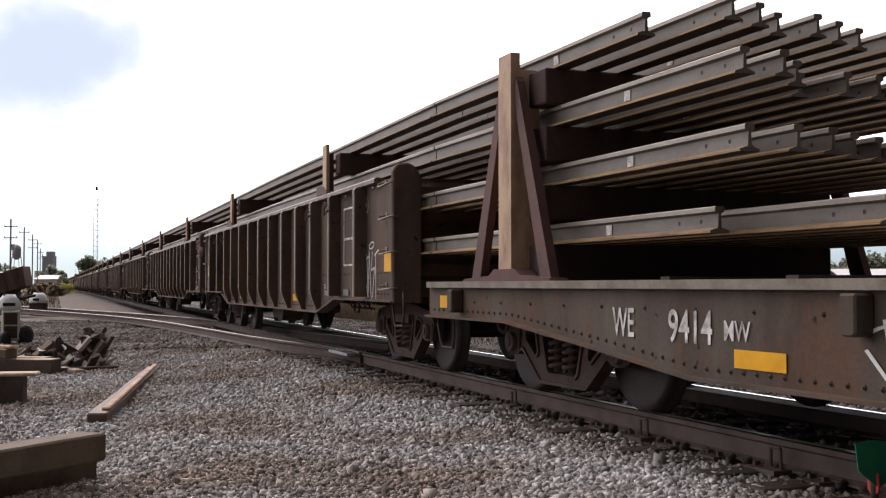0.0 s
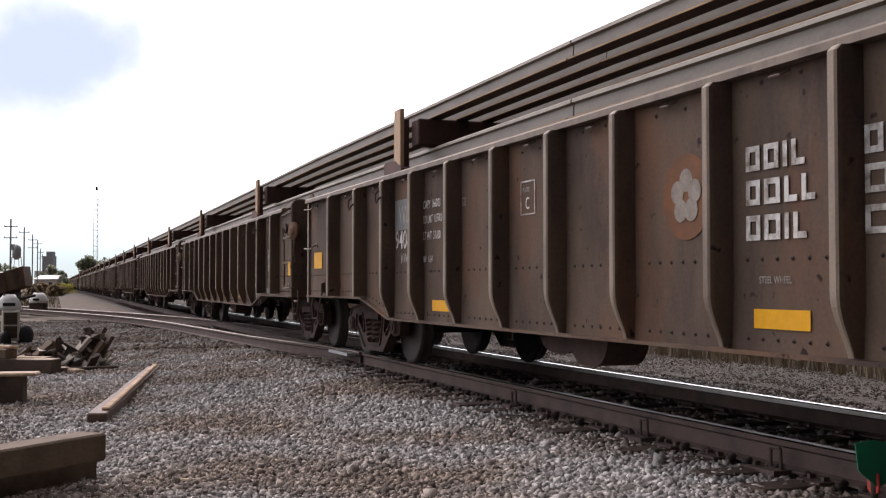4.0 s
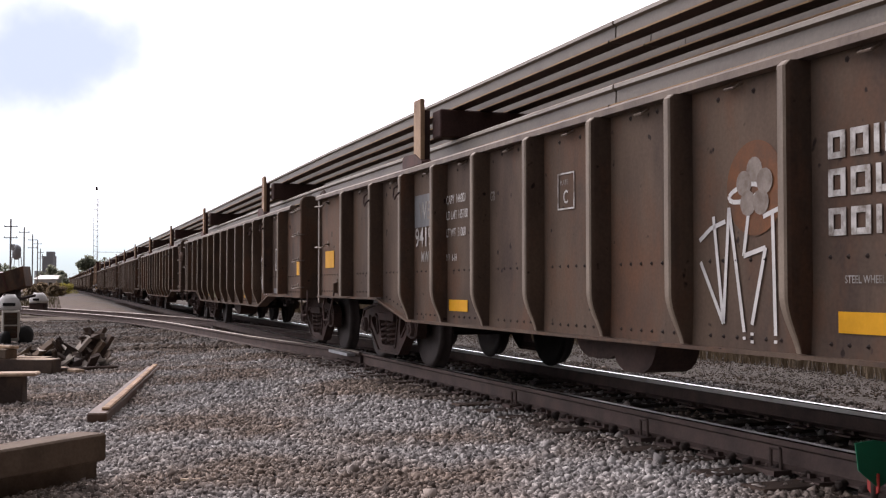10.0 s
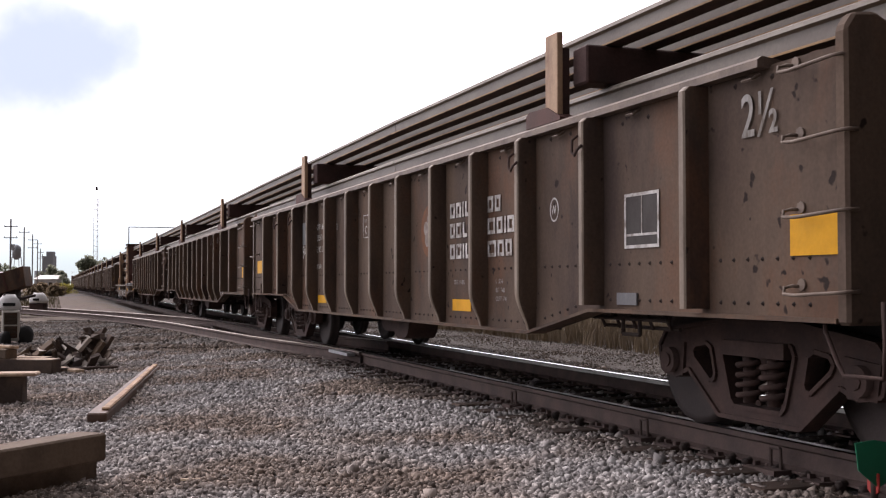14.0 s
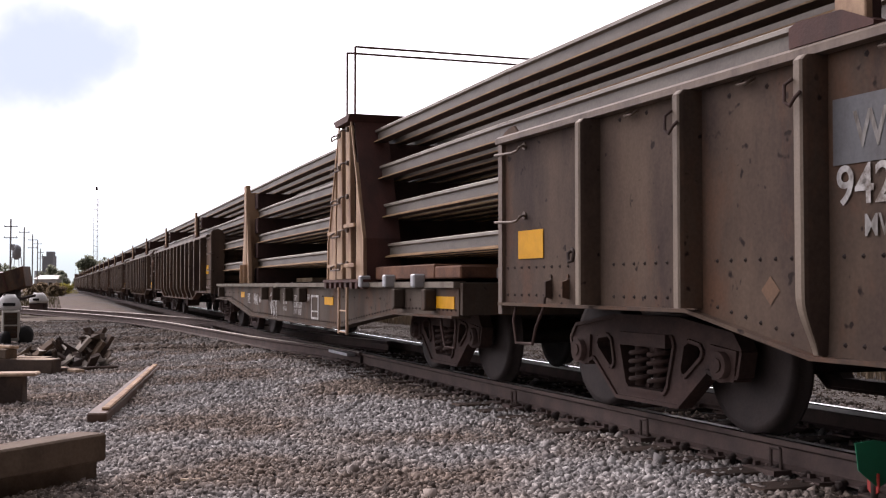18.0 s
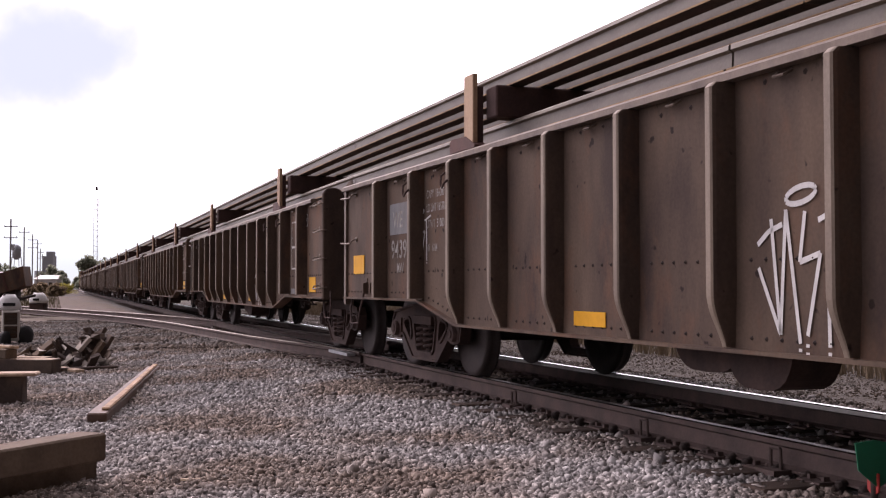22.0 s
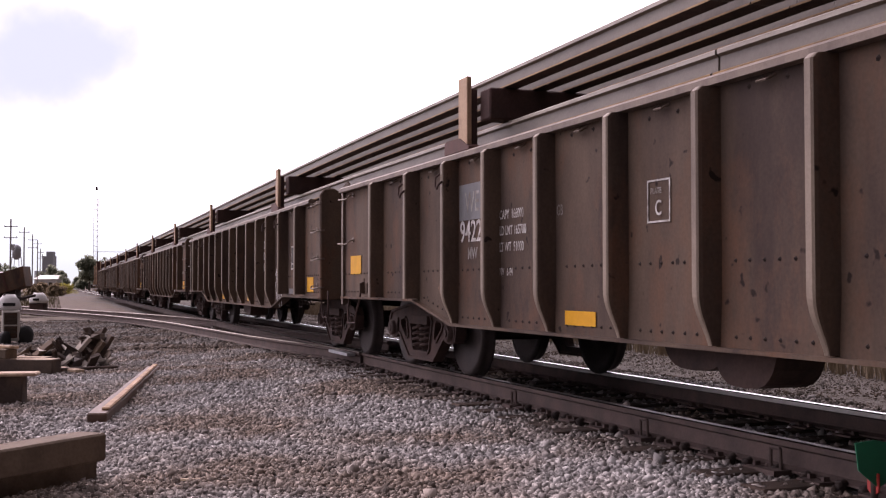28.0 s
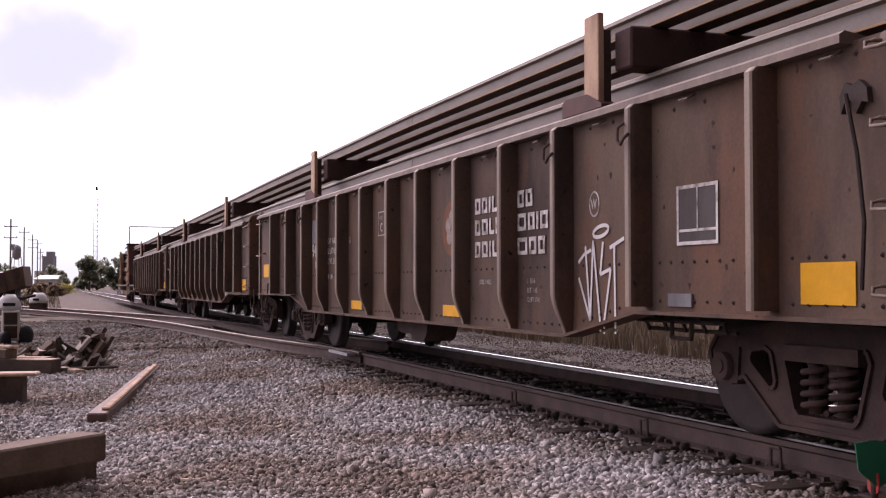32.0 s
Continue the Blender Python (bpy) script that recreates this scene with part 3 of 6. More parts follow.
def text_mesh(body, height, mat, narrow=1.0):
    """Stencilled writing as a thin mesh in the x-z plane, its lower left corner at the origin, facing -y."""
    key = (body, height, mat.name, narrow)
    if key not in TEXTS:
        cu = bpy.data.curves.new("writing", "FONT")
        cu.body, cu.size, cu.extrude, cu.offset = body, 1.0, 0.0, 0.012
        ob = bpy.data.objects.new("writing", cu)
        scene.collection.objects.link(ob)
        me = bpy.data.meshes.new_from_object(ob.evaluated_get(bpy.context.evaluated_depsgraph_get()))
        bpy.data.objects.remove(ob)
        k = height / 0.70
        for v in me.vertices:
            v.co = (v.co.x * k * narrow, 0.0, v.co.y * k)
        me.materials.clear()
        me.materials.append(mat)
        TEXTS[key] = me
    return TEXTS[key]


def writing(body, x, z, height, parent, y=-SIDE - 0.011, mat=None, narrow=0.85):
    o = part("lettering", text_mesh(body, height, mat or WHITE_MARK, narrow), None, parent)
    o.location = (x, y, z)
    return o


def patch(name, x0, x1, z0, z1, mat, parent, label="", y=-SIDE - 0.004, thick=0.004):
    bm = bmesh.new()
    bm_box(bm, x0, x1, y - thick, y, z0, z1)
    return part(name, bm, mat, parent, label)


def bars(name, boxes, mat, parent, label="", y=-SIDE - 0.006):
    """Plain painted bars: (x0, x1, z0, z1) each, in one part."""
    bm = bmesh.new()
    for x0, x1, z0, z1 in boxes:
        bm_box(bm, x0, x1, y - 0.002, y, z0, z1)
    return part(name, bm, mat, parent, label)


def outline(name, x0, x1, z0, z1, w, parent, label="", mid=False):
    b = [(x0, x1, z0, z0 + w), (x0, x1, z1 - w, z1), (x0, x0 + w, z0 + w, z1 - w), (x1 - w, x1, z0 + w, z1 - w)]
    if mid:
        b.append((x0 + w, x1 - w, (z0 + z1) / 2 - 0.04, (z0 + z1) / 2 - 0.01))
    return bars(name, b, WHITE_MARK, parent, label)


def scribble(x, z, w, h, seed, parent, y=-SIDE - 0.008):
    """A sprayed tag of loose strokes."""
    rng = random.Random(seed)
    bm = bmesh.new()

    def stroke(pts, r):
        for (ax, az), (bx, bz) in zip(pts, pts[1:]):
            dx, dz = bx - ax, bz - az
            q = math.hypot(dx, dz) or 1
            nx, nz = -dz / q * r, dx / q * r
            vs = [bm.verts.new((x + px * w, y, z + pz * h)) for px, pz in ((ax + nx, az + nz), (bx + nx, bz + nz), (bx - nx, bz - nz), (ax - nx, az - nz))]
            bm.faces.new(vs[::-1])
    r = 0.014 + rng.uniform(0, 0.004)
    stroke([(0.01, 0.64), (0.14, 0.72), (0.30, 0.76)], r)
    stroke([(0.17, 0.80), (0.27, 0.07), (0.02, 0.49)], r)
    stroke([(0.27, 0.07), (0.34, 0.85), (0.49, 0.02)], r)
    stroke([(0.55, 0.83), (0.49, 0.52), (0.71, 0.57), (0.57, 0.07)], r)
    stroke([(0.78, 0.80), (0.80, 0.01)], r)
    stroke([(0.69, 0.77), (0.98, 0.85)], r)
    stroke([(0.505 + 0.165 * math.cos(a), 0.935 + 0.055 * math.sin(a + 0.4)) for a in np.linspace(0, 6.3, 14)], r)
    for a, b in ((0.49, -0.03), (0.57, 0.0), (0.57, -0.05), (0.80, -0.04)):
        stroke([(a, b), (a, b + 0.02)], r)
    return part("graffiti", bm, SPRAY_WHITE, parent, "white sprayed scribble")


# -- shared meshes of a gondola car --
RIBS = [1.70, 2.86, 3.90, 4.83, 5.82, 6.86, 7.87, 8.83, 9.87, 10.89, 11.85, 12.91, 14.14]
REAR = -HALF + 0.21   # the rear end of the side
BELLY = [(REAR, 0.79), (-HALF + 2.80, 0.79), (-HALF + 3.85, 0.585), (HALF - 3.30, 0.585), (HALF - 2.30, 0.77), (HALF + 0.17, 0.77)]


def sill_z(x):
    return float(np.interp(x, [p[0] for p in BELLY], [p[1] for p in BELLY]))


def gondola_meshes():
    g = {}
    bm = bmesh.new()
    bm_prism(bm, BELLY + [(HALF + 0.17, 2.03), (REAR, 2.03)], "y", -SIDE, -SIDE + 0.012)
    g["side_sheet"] = mesh_of("side_sheet", bm, CAR_BROWN)
    bm = bmesh.new()       # top chord, a bulb angle
    bm_prism(bm, [(-SIDE - 0.075, 2.015), (-SIDE + 0.09, 2.015), (-SIDE + 0.09, 2.055), (-SIDE - 0.045, 2.075), (-SIDE - 0.075, 2.055)], "x", REAR, HALF - 0.38)
    g["top_chord"] = mesh_of("top_chord", bm, RUB_EDGE)
    bm = bmesh.new()       # lower flange
    for (xa, za), (xb, zb) in zip(BELLY, BELLY[1:]):
        vs = [(xa, -SIDE - 0.055, za), (xb, -SIDE - 0.055, zb), (xb, -SIDE + 0.10, zb), (xa, -SIDE + 0.10, za)]
        lo = [bm.verts.new(Vector(v) - Vector((0, 0, 0.022))) for v in vs]
        hi = [bm.verts.new(v) for v in vs]
        bm.faces.new(lo[::-1])
        bm.faces.new(hi)
        for i in range(4):
            bm.faces.new((lo[i], lo[(i + 1) % 4], hi[(i + 1) % 4], hi[i]))
    bmesh.ops.recalc_face_normals(bm, faces=bm.faces[:])
    g["side_sill"] = mesh_of("side_sill", bm, CAR_BROWN)
    for kind, z0 in (("short", 0.79), ("long", 0.585)):
        bm = bmesh.new()   # narrow pressed channel; the long ones die away into the sill
        rows = []
        zs = [z0 + 0.006 + 0.30 * k / 9 for k in range(10)] if kind == "long" else [z0 + 0.004, z0 + 0.03]
        for z in zs + [z0 + 0.8, 1.6, 1.94, 1.985, 2.012]:
            k = min(1.0, (z - z0) / 0.30) if kind == "long" else 1.0
            o = 0.055 + 0.095 * math.sin(k * math.pi / 2) ** 1.4 - (0.03 if z > 2.0 else 0.0)
            w = 0.55 + 0.45 * k
            sec = [(-0.044 * w, 0.0), (-0.041 * w, o * 0.80), (-0.036 * w, o * 0.93), (-0.024 * w, o), (0.020 * w, o), (0.032 * w, o * 0.94), (0.037 * w, o * 0.80), (0.040 * w, 0.0)]
            rows.append([bm.verts.new((px, -SIDE - py, z)) for px, py in sec])
        m = len(rows[0])
        for a, b in zip(rows, rows[1:]):
            for i in range(m - 1):
                f = bm.faces.new((a[i], a[i + 1], b[i + 1], b[i]))
                # the nose faces carry their light in the colour
                f.material_index = 1 if 2 <= i <= 4 else 0
        bm.faces.new(rows[-1])
        bm.faces.new(rows[0][::-1])
        bmesh.ops.recalc_face_normals(bm, faces=bm.faces[:])
        g["rib_" + kind] = mesh_of("side_post", bm, CAR_BROWN, POST_NOSE_LIT)
    bm = bmesh.new()       # rivet rows
    def rivet(x, z, r=0.014):
        c = bm.verts.new((x, -SIDE - 0.014, z))
        ring = [bm.verts.new((x + r * math.cos(a), -SIDE, z + r * math.sin(a))) for a in np.linspace(0, 2 * math.pi, 6)[:-1]]
        for i in range(5):
            bm.faces.new((c, ring[i], ring[(i + 1) % 5]))
    x = REAR + 0.08
    while x < HALF:
        if min(abs(x + HALF - r) for r in RIBS) > 0.12:
            rivet(x, 1.055)
            rivet(x, sill_z(x) + 0.06)
        x += 0.125
    for i, r in enumerate(RIBS):
        for k in (0.3, 0.62):
            rivet(-HALF + r + k, 1.97 - 0.03 * (i % 2), 0.018)
    bmesh.ops.recalc_face_normals(bm, faces=bm.faces[:])
    g["rivets"] = mesh_of("rivets", bm, CAR_DARK)
    bm = bmesh.new()
    bm_path(bm, [(-0.05, -SIDE, 1.998), (-0.045, -SIDE - 0.045, 1.972), (0.045, -SIDE - 0.045, 1.972), (0.05, -SIDE, 1.998)], 0.008, 6)
    g["lashing_lug"] = mesh_of("lashing_lug", bm, RUB_EDGE)
    bm = bmesh.new()
    bm_box(bm, -HALF, HALF, -1.50, 1.50, 0.98, 1.06)
    g["floor"] = mesh_of("floor", bm, CAR_DARK)
    bm = bmesh.new()
    bm_box(bm, -HALF - 0.3, HALF + 0.3, -0.16, 0.16, 0.62, 0.98)
    g["centre_sill"] = mesh_of("centre_sill", bm, CAR_DARK)
    bm = bmesh.new()
    bm_box(bm, -0.05, 0.05, -1.42, 1.42, 0.72, 0.975)
    g["cross_bearer"] = mesh_of("cross_bearer", bm, CAR_DARK)
    bm = bmesh.new()       # end wall with pressed corrugations
    prof = [(HALF - 0.02, 0.80)]
    for k in range(4):
        z = 1.0 + 0.27 * k
        prof += [(HALF - 0.02, z), (HALF + 0.05, z + 0.06), (HALF + 0.05, z + 0.14), (HALF - 0.02, z + 0.20)]
    prof += [(HALF - 0.02, 2.04), (HALF - 0.09, 2.04), (HALF - 0.09, 0.80)]
    bm_prism(bm, prof, "y", -SIDE + 0.02, SIDE - 0.02)
    g["end_wall"] = mesh_of("end_wall", bm, CAR_BROWN)
    bm = bmesh.new()
    bm_prism(bm, [(-SIDE - 0.05, 0.74), (-SIDE + 0.26, 0.74), (-SIDE + 0.26, 2.02), (-SIDE + 0.20, 2.13), (-SIDE + 0.12, 2.17), (-SIDE, 2.16), (-SIDE - 0.05, 2.09)], "x", HALF + 0.165, HALF + 0.25)
    bevel_all(bm, 0.016)
    g["corner_post"] = mesh_of("corner_post", bm, CAR_BROWN)
    bm = bmesh.new()       # rear corner: a slim angle
    bm_prism(bm, [(-SIDE - 0.03, 0.70), (-SIDE + 0.07, 0.70), (-SIDE + 0.07, 2.07), (-SIDE - 0.03, 2.07)], "x", REAR - 0.04, REAR + 0.03)
    g["corner_angle"] = mesh_of("corner_angle", bm, RUB_EDGE)
    bm = bmesh.new()
    bm_tube(bm, [(-0.18, 0, 0.035), (-0.20, -0.035, 0.04), (-0.215, -0.07, 0.03), (-0.20, -0.085, 0.0), (-0.12, -0.085, -0.006), (0.20, -0.085, 0.008), (0.23, -0.06, 0.012), (0.235, 0.0, 0.014)], 0.010, 6)
    bm_rod(bm, (-0.165, -0.012, 0.045), (-0.165, 0.004, 0.045), 0.030, 8)
    g["grab_iron"] = mesh_of("grab_iron", bm, RUB_EDGE)
    bm = bmesh.new()       # front stirrup
    bm_tube(bm, [(-0.20, 0, 0.34), (-0.20, 0, 0.20), (-0.10, -0.01, 0.05), (-0.06, -0.01, 0.0), (0.20, -0.01, 0.004), (0.20, 0, 0.15), (0.19, 0, 0.34)], 0.012, 6)
    g["sill_step"] = mesh_of("sill_step", bm, TRUCK_RUST_FOOT_SHADE)
    bm = bmesh.new()       # rear stirrup, its inner leg bolted high on the side
    bm_tube(bm, [(REAR + 0.22, -SIDE + 0.01, 0.80), (REAR + 0.24, -SIDE - 0.03, 0.66), (REAR + 0.29, -SIDE - 0.03, 0.49), (REAR + 0.57, -SIDE - 0.03, 0.495), (REAR + 0.66, -SIDE - 0.045, 0.62), (REAR + 0.78, -SIDE - 0.045, 0.76), (REAR + 0.80, -SIDE - 0.02, 0.95)], 0.012, 6)
    g["rear_step"] = mesh_of("sill_step", bm, TRUCK_RUST_FOOT_SHADE)
    bm = bmesh.new()       # jacking bracket: two upright lugs on a back plate
    for dx in (0.0, 0.26):
        bm_prism(bm, [(0.0, 0.825), (-0.055, 0.84), (-0.055, 0.945), (0.0, 0.965)], "x", REAR + 0.81 + dx, REAR + 0.835 + dx)
        bm_rod(bm, (REAR + 0.82 + dx, -0.01, 0.985), (REAR + 0.82 + dx, 0.0, 0.985), 0.016, 6)
    for v in bm.verts:
        v.co.y -= SIDE
    g["side_bracket"] = mesh_of("side_bracket", bm, CAR_BROWN)
    bm = bmesh.new()       # brake release hook
    bm_tube(bm, [(REAR + 1.14, -SIDE, 1.16), (REAR + 1.13, -SIDE - 0.03, 1.14), (REAR + 1.16, -SIDE - 0.04, 1.08), (REAR + 1.22, -SIDE - 0.04, 1.09), (REAR + 1.24, -SIDE - 0.04, 1.15), (REAR + 1.19, -SIDE - 0.03, 1.17)], 0.013, 6)
    g["release_hook"] = mesh_of("release_hook", bm, CAR_DARK)
    bm = bmesh.new()       # loop for lashings on the nose of a post
    bm_tube(bm, [(-0.03, -SIDE - 0.15, 1.90), (-0.045, -SIDE - 0.185, 1.87), (-0.04, -SIDE - 0.19, 1.79), (0.0, -SIDE - 0.19, 1.765), (0.03, -SIDE - 0.185, 1.80), (0.025, -SIDE - 0.15, 1.83)], 0.010, 6)
    g["post_hook"] = mesh_of("post_hook", bm, TRUCK_RUST_FOOT_SHADE)
    bm = bmesh.new()       # bent tab of plate on the rear of the chord
    bm_prism(bm, [(REAR + 0.02, 2.06), (REAR + 0.34, 2.075), (REAR + 0.27, 2.13), (REAR + 0.18, 2.12), (REAR + 0.10, 2.095)], "y", -SIDE - 0.04, -SIDE - 0.02)
    g["bent_tab"] = mesh_of("bent_tab", bm, CAR_BROWN)
    bm = bmesh.new()
    bm_box(bm, 0.0, 0.46, -0.075, 0.075, 0.68, 0.82)
    bm_prism(bm, [(0.40, -0.10), (0.62, -0.14), (0.66, -0.06), (0.60, 0.02), (0.66, 0.12), (0.50, 0.16), (0.40, 0.10)], "z", 0.62, 0.88)
    bevel_all(bm, 0.01)
    g["coupler"] = mesh_of("coupler", bm, TRUCK_RUST_FOOT_SHADE)
    bm = bmesh.new()
    bm_path(bm, [(0, 0, 0.78), (0.03, -0.02, 0.62), (0.12, -0.03, 0.46), (0.22, 0, 0.42)], 0.022)
    g["air_hose"] = mesh_of("air_hose", bm, TRUCK_RUST_FOOT_SHADE)
    bm = bmesh.new()
    bm_lathe(bm, [(-0.045, 0.03), (-0.045, 0.05), (-0.03, 0.055), (-0.03, 0.115), (-0.02, 0.13), (0.02, 0.13), (0.03, 0.11), (0.03, 0.03)], 0, 22)
    bm_tube(bm, [(0.05, -0.02, -0.10), (0.055, -0.03, -0.22), (0.04, -0.02, -0.32), (0.06, 0.0, -0.45)], 0.012, 6)
    g["brake_wheel"] = mesh_of("brake_wheel", bm, CAR_BROWN)
    bm = bmesh.new()
    bm_box(bm, -0.11, 0.11, -0.10, 0.14, -0.18, 0.16)
    bevel_all(bm, 0.03)
    g["brake_gear"] = mesh_of("brake_gear", bm, CAR_DARK)
    # hopper-like box and hanging pipes below the floor
    bm = bmesh.new()
    for xa, xb, zb, ya, yb in ((-0.62, 0.10, -0.24, -1.24, -0.90), (0.0, 0.62, -0.30, -1.28, -0.95)):
        arc = [((xa + xb) / 2 - (xb - xa) / 2 * math.cos(a) ** 0.6 * (1 if math.cos(a) > 0 else -1) if math.cos(a) > 0 else (xa + xb) / 2 + (xb - xa) / 2 * (-math.cos(a)) ** 0.6, zb * math.sin(a)) for a in np.linspace(0, math.pi, 15)]
        bm_prism(bm, arc + [(xb, 0.12), (xa, 0.12)], "y", ya, yb)
    g["air_tank"] = mesh_of("air_tank", bm, TRUCK_RUST_FOOT_SHADE)
    bm = bmesh.new()
    bm_path(bm, [(-4.7, -1.15, 0.76), (-1.0, -1.15, 0.74), (1.6, -1.0, 0.74), (4.7, -1.1, 0.72)], 0.02, 6)
    bm_path(bm, [(3.9, -1.25, 0.70), (3.9, -1.25, 0.60), (4.15, -1.25, 0.60), (4.15, -1.25, 0.70)], 0.018, 6)
    for y, z in ((-1.30, 0.70), (-1.22, 0.645)):
        bm_rod(bm, (HALF - 2.75, y, z), (HALF - 1.75, y, z), 0.014, 6)
    for k in range(5):
        bm_rod(bm, (HALF - 2.70 + 0.22 * k, -1.30, 0.76), (HALF - 2.70 + 0.22 * k, -1.24, 0.635), 0.012, 5)
    bm_path(bm, [(HALF - 2.30, -1.32, 0.70), (HALF - 2.30, -1.32, 0.60), (HALF - 2.08, -1.32, 0.60), (HALF - 2.08, -1.32, 0.70)], 0.014, 6)
    g["brake_pipe"] = mesh_of("brake_pipe", bm, CAR_DARK)
    # bogie
    bm = bmesh.new()
    bm_box(bm, -0.16, 0.16, -0.95, 0.95, 0.36, 0.56)
    g["bolster"] = mesh_of("bolster", bm, TRUCK_RUST_FOOT_SHADE)
    bm = bmesh.new()
    outer = [(-1.10, 0.52), (-1.02, 0.62), (-0.72, 0.66), (-0.42, 0.70), (0.42, 0.70), (0.72, 0.66), (1.02, 0.62), (1.10, 0.52), (1.06, 0.36), (0.88, 0.33), (0.74, 0.38), (0.40, 0.12),
             (-0.40, 0.12), (-0.74, 0.38), (-0.88, 0.33), (-1.06, 0.36)]
    ya, yb = -0.99, -0.91
    holes = [[(-0.23, 0.19), (0.23, 0.19), (0.27, 0.23), (0.36, 0.52), (0.33, 0.58), (-0.33, 0.58), (-0.36, 0.52), (-0.27, 0.23)]]
    tri = [(0.435, 0.375), (0.45, 0.335), (0.49, 0.325), (0.67, 0.455), (0.69, 0.50), (0.66, 0.54), (0.53, 0.56), (0.475, 0.53)]
    holes += [tri, [(-px, pz) for px, pz in tri[::-1]]]
    edges = []
    for loop in [outer] + holes:
        vs = [bm.verts.new((px, ya, pz)) for px, pz in loop]
        edges += [bm.edges.new((vs[k], vs[(k + 1) % len(vs)])) for k in range(len(vs))]
    bmesh.ops.triangle_fill(bm, use_beauty=True, edges=edges, normal=(0, -1, 0))
    back = bmesh.ops.extrude_face_region(bm, geom=bm.faces[:])
    for v in back["geom"]:
        if isinstance(v, bmesh.types.BMVert):
            v.co.y = yb
    for loop in [outer] + holes:          # cast flanges round the plate and its windows
        for (ax, az), (bx, bz) in zip(loop, loop[1:] + loop[:1]):
            q = math.hypot(bx - ax, bz - az)
            nx, nz = -(bz - az) / q * 0.013, (bx - ax) / q * 0.013
            bm_prism(bm, [(ax - nx, az - nz), (bx - nx, bz - nz), (bx + nx, bz + nz), (ax + nx, az + nz)], "y", -1.008, -0.892)
    for sx in (-1, 1):
        bm_prism(bm, [(sx * 0.80, 0.33), (sx * 1.03, 0.33), (sx * 1.06, 0.52), (sx * 0.78, 0.55)], "y", -1.01, -0.88)
        bm_rod(bm, (sx * 0.92, -1.055, 0.43), (sx * 0.92, -0.90, 0.43), 0.085, 14)
        bm_rod(bm, (sx * 0.92, -1.065, 0.43), (sx * 0.92, -1.05, 0.43), 0.045, 8)
    bmesh.ops.recalc_face_normals(bm, faces=bm.faces[:])
    g["side_frame"] = mesh_of("side_frame", bm, TRUCK_RUST_FOOT_SHADE)
    bm = bmesh.new()
    bm_tube(bm, [(0.075 * math.cos(a), -0.96 + 0.075 * math.sin(a), 0.225 + 0.27 * a / (2 * math.pi * 4.5)) for a in np.linspace(0, 2 * math.pi * 4.5, 46)], 0.019, 6)
    bm_rod(bm, (0, -0.96, 0.22), (0, -0.96, 0.50), 0.045, 8)
    g["spring"] = mesh_of("spring", bm, TRUCK_RUST_FOOT_SHADE)
    bm = bmesh.new()
    bm_box(bm, -0.31, 0.31, -1.04, -0.88, 0.50, 0.59)
    g["bolster_end"] = mesh_of("bolster_end", bm, TRUCK_RUST_FOOT_SHADE)
    bm = bmesh.new()
    R = 0.43
    for sgn in (-1, 1):
        y = sgn * 0.7525
        bm_lathe(bm, [(y + 0.068 * sgn, 0.10), (y + 0.068 * sgn, R - 0.05), (y + 0.066 * sgn, R - 0.006), (y + 0.02 * sgn, R), (y - 0.035 * sgn, R + 0.004), (y - 0.045 * sgn, R + 0.026),
                      (y - 0.065 * sgn, R + 0.026), (y - 0.07 * sgn, R - 0.06), (y - 0.03 * sgn, R - 0.10), (y - 0.02 * sgn, 0.16), (y - 0.07 * sgn, 0.13), (y - 0.07 * sgn, 0.09)], 0, 30)
    bm_lathe(bm, [(-0.98, 0.06), (-0.82, 0.075), (0.82, 0.075), (0.98, 0.06)], 0, 12)
    bmesh.ops.recalc_face_normals(bm, faces=bm.faces[:])
    g["wheelset"] = mesh_of("wheelset", bm, WHEEL_STEEL)
    # rack stakes above the chord
    bm = bmesh.new()
    bm_box(bm, -0.105, 0.100, -SIDE - 0.04, -SIDE + 0.005, 2.07, 2.71)
    bevel_all(bm, 0.006)
    g["stake"] = mesh_of("stake", bm, STAKE_TAN)
    bm = bmesh.new()
    bm_box(bm, -0.085, 0.09, -SIDE + 0.006, -SIDE + 0.06, 1.10, 2.60)
    g["stake_web"] = mesh_of("stake_web", bm, BEAM_SHADE)
    bm = bmesh.new()
    bm_prism(bm, [(-0.42, 2.078), (0.16, 2.078), (0.16, 2.10), (-0.05, 2.19), (-0.36, 2.20), (-0.42, 2.18)], "y", -SIDE - 0.05, -SIDE + 0.06)
    g["stake_foot"] = mesh_of("stake_foot", bm, STAKE_RED)
    bm = bmesh.new()
    bm_box(bm, -0.11, 0.11, -1.45, 1.45, 2.32, 2.585)
    bevel_all(bm, 0.012)
    g["cross_beam"] = mesh_of("cross_beam", bm, BEAM_SHADE)
    return g


G = gondola_meshes()


def mirrored(me):
    """The far-side twin of a near-side mesh."""
    key = me.name + "_far"
    if key not in TEXTS:
        m2 = me.copy()
        m2.transform(Matrix.Diagonal((1, -1, 1, 1)))
        m2.flip_normals()
        TEXTS[key] = m2
    return TEXTS[key]


def turned(me, axis="Z"):
    """The other end's twin: a half turn about the car's middle."""
    key = me.name + "_turned"
    if key not in TEXTS:
        m2 = me.copy()
        m2.transform(Matrix.Rotation(math.pi, 4, "Z"))
        TEXTS[key] = m2
    return TEXTS[key]


WHEELSETS = []          # (wheelset, car number)


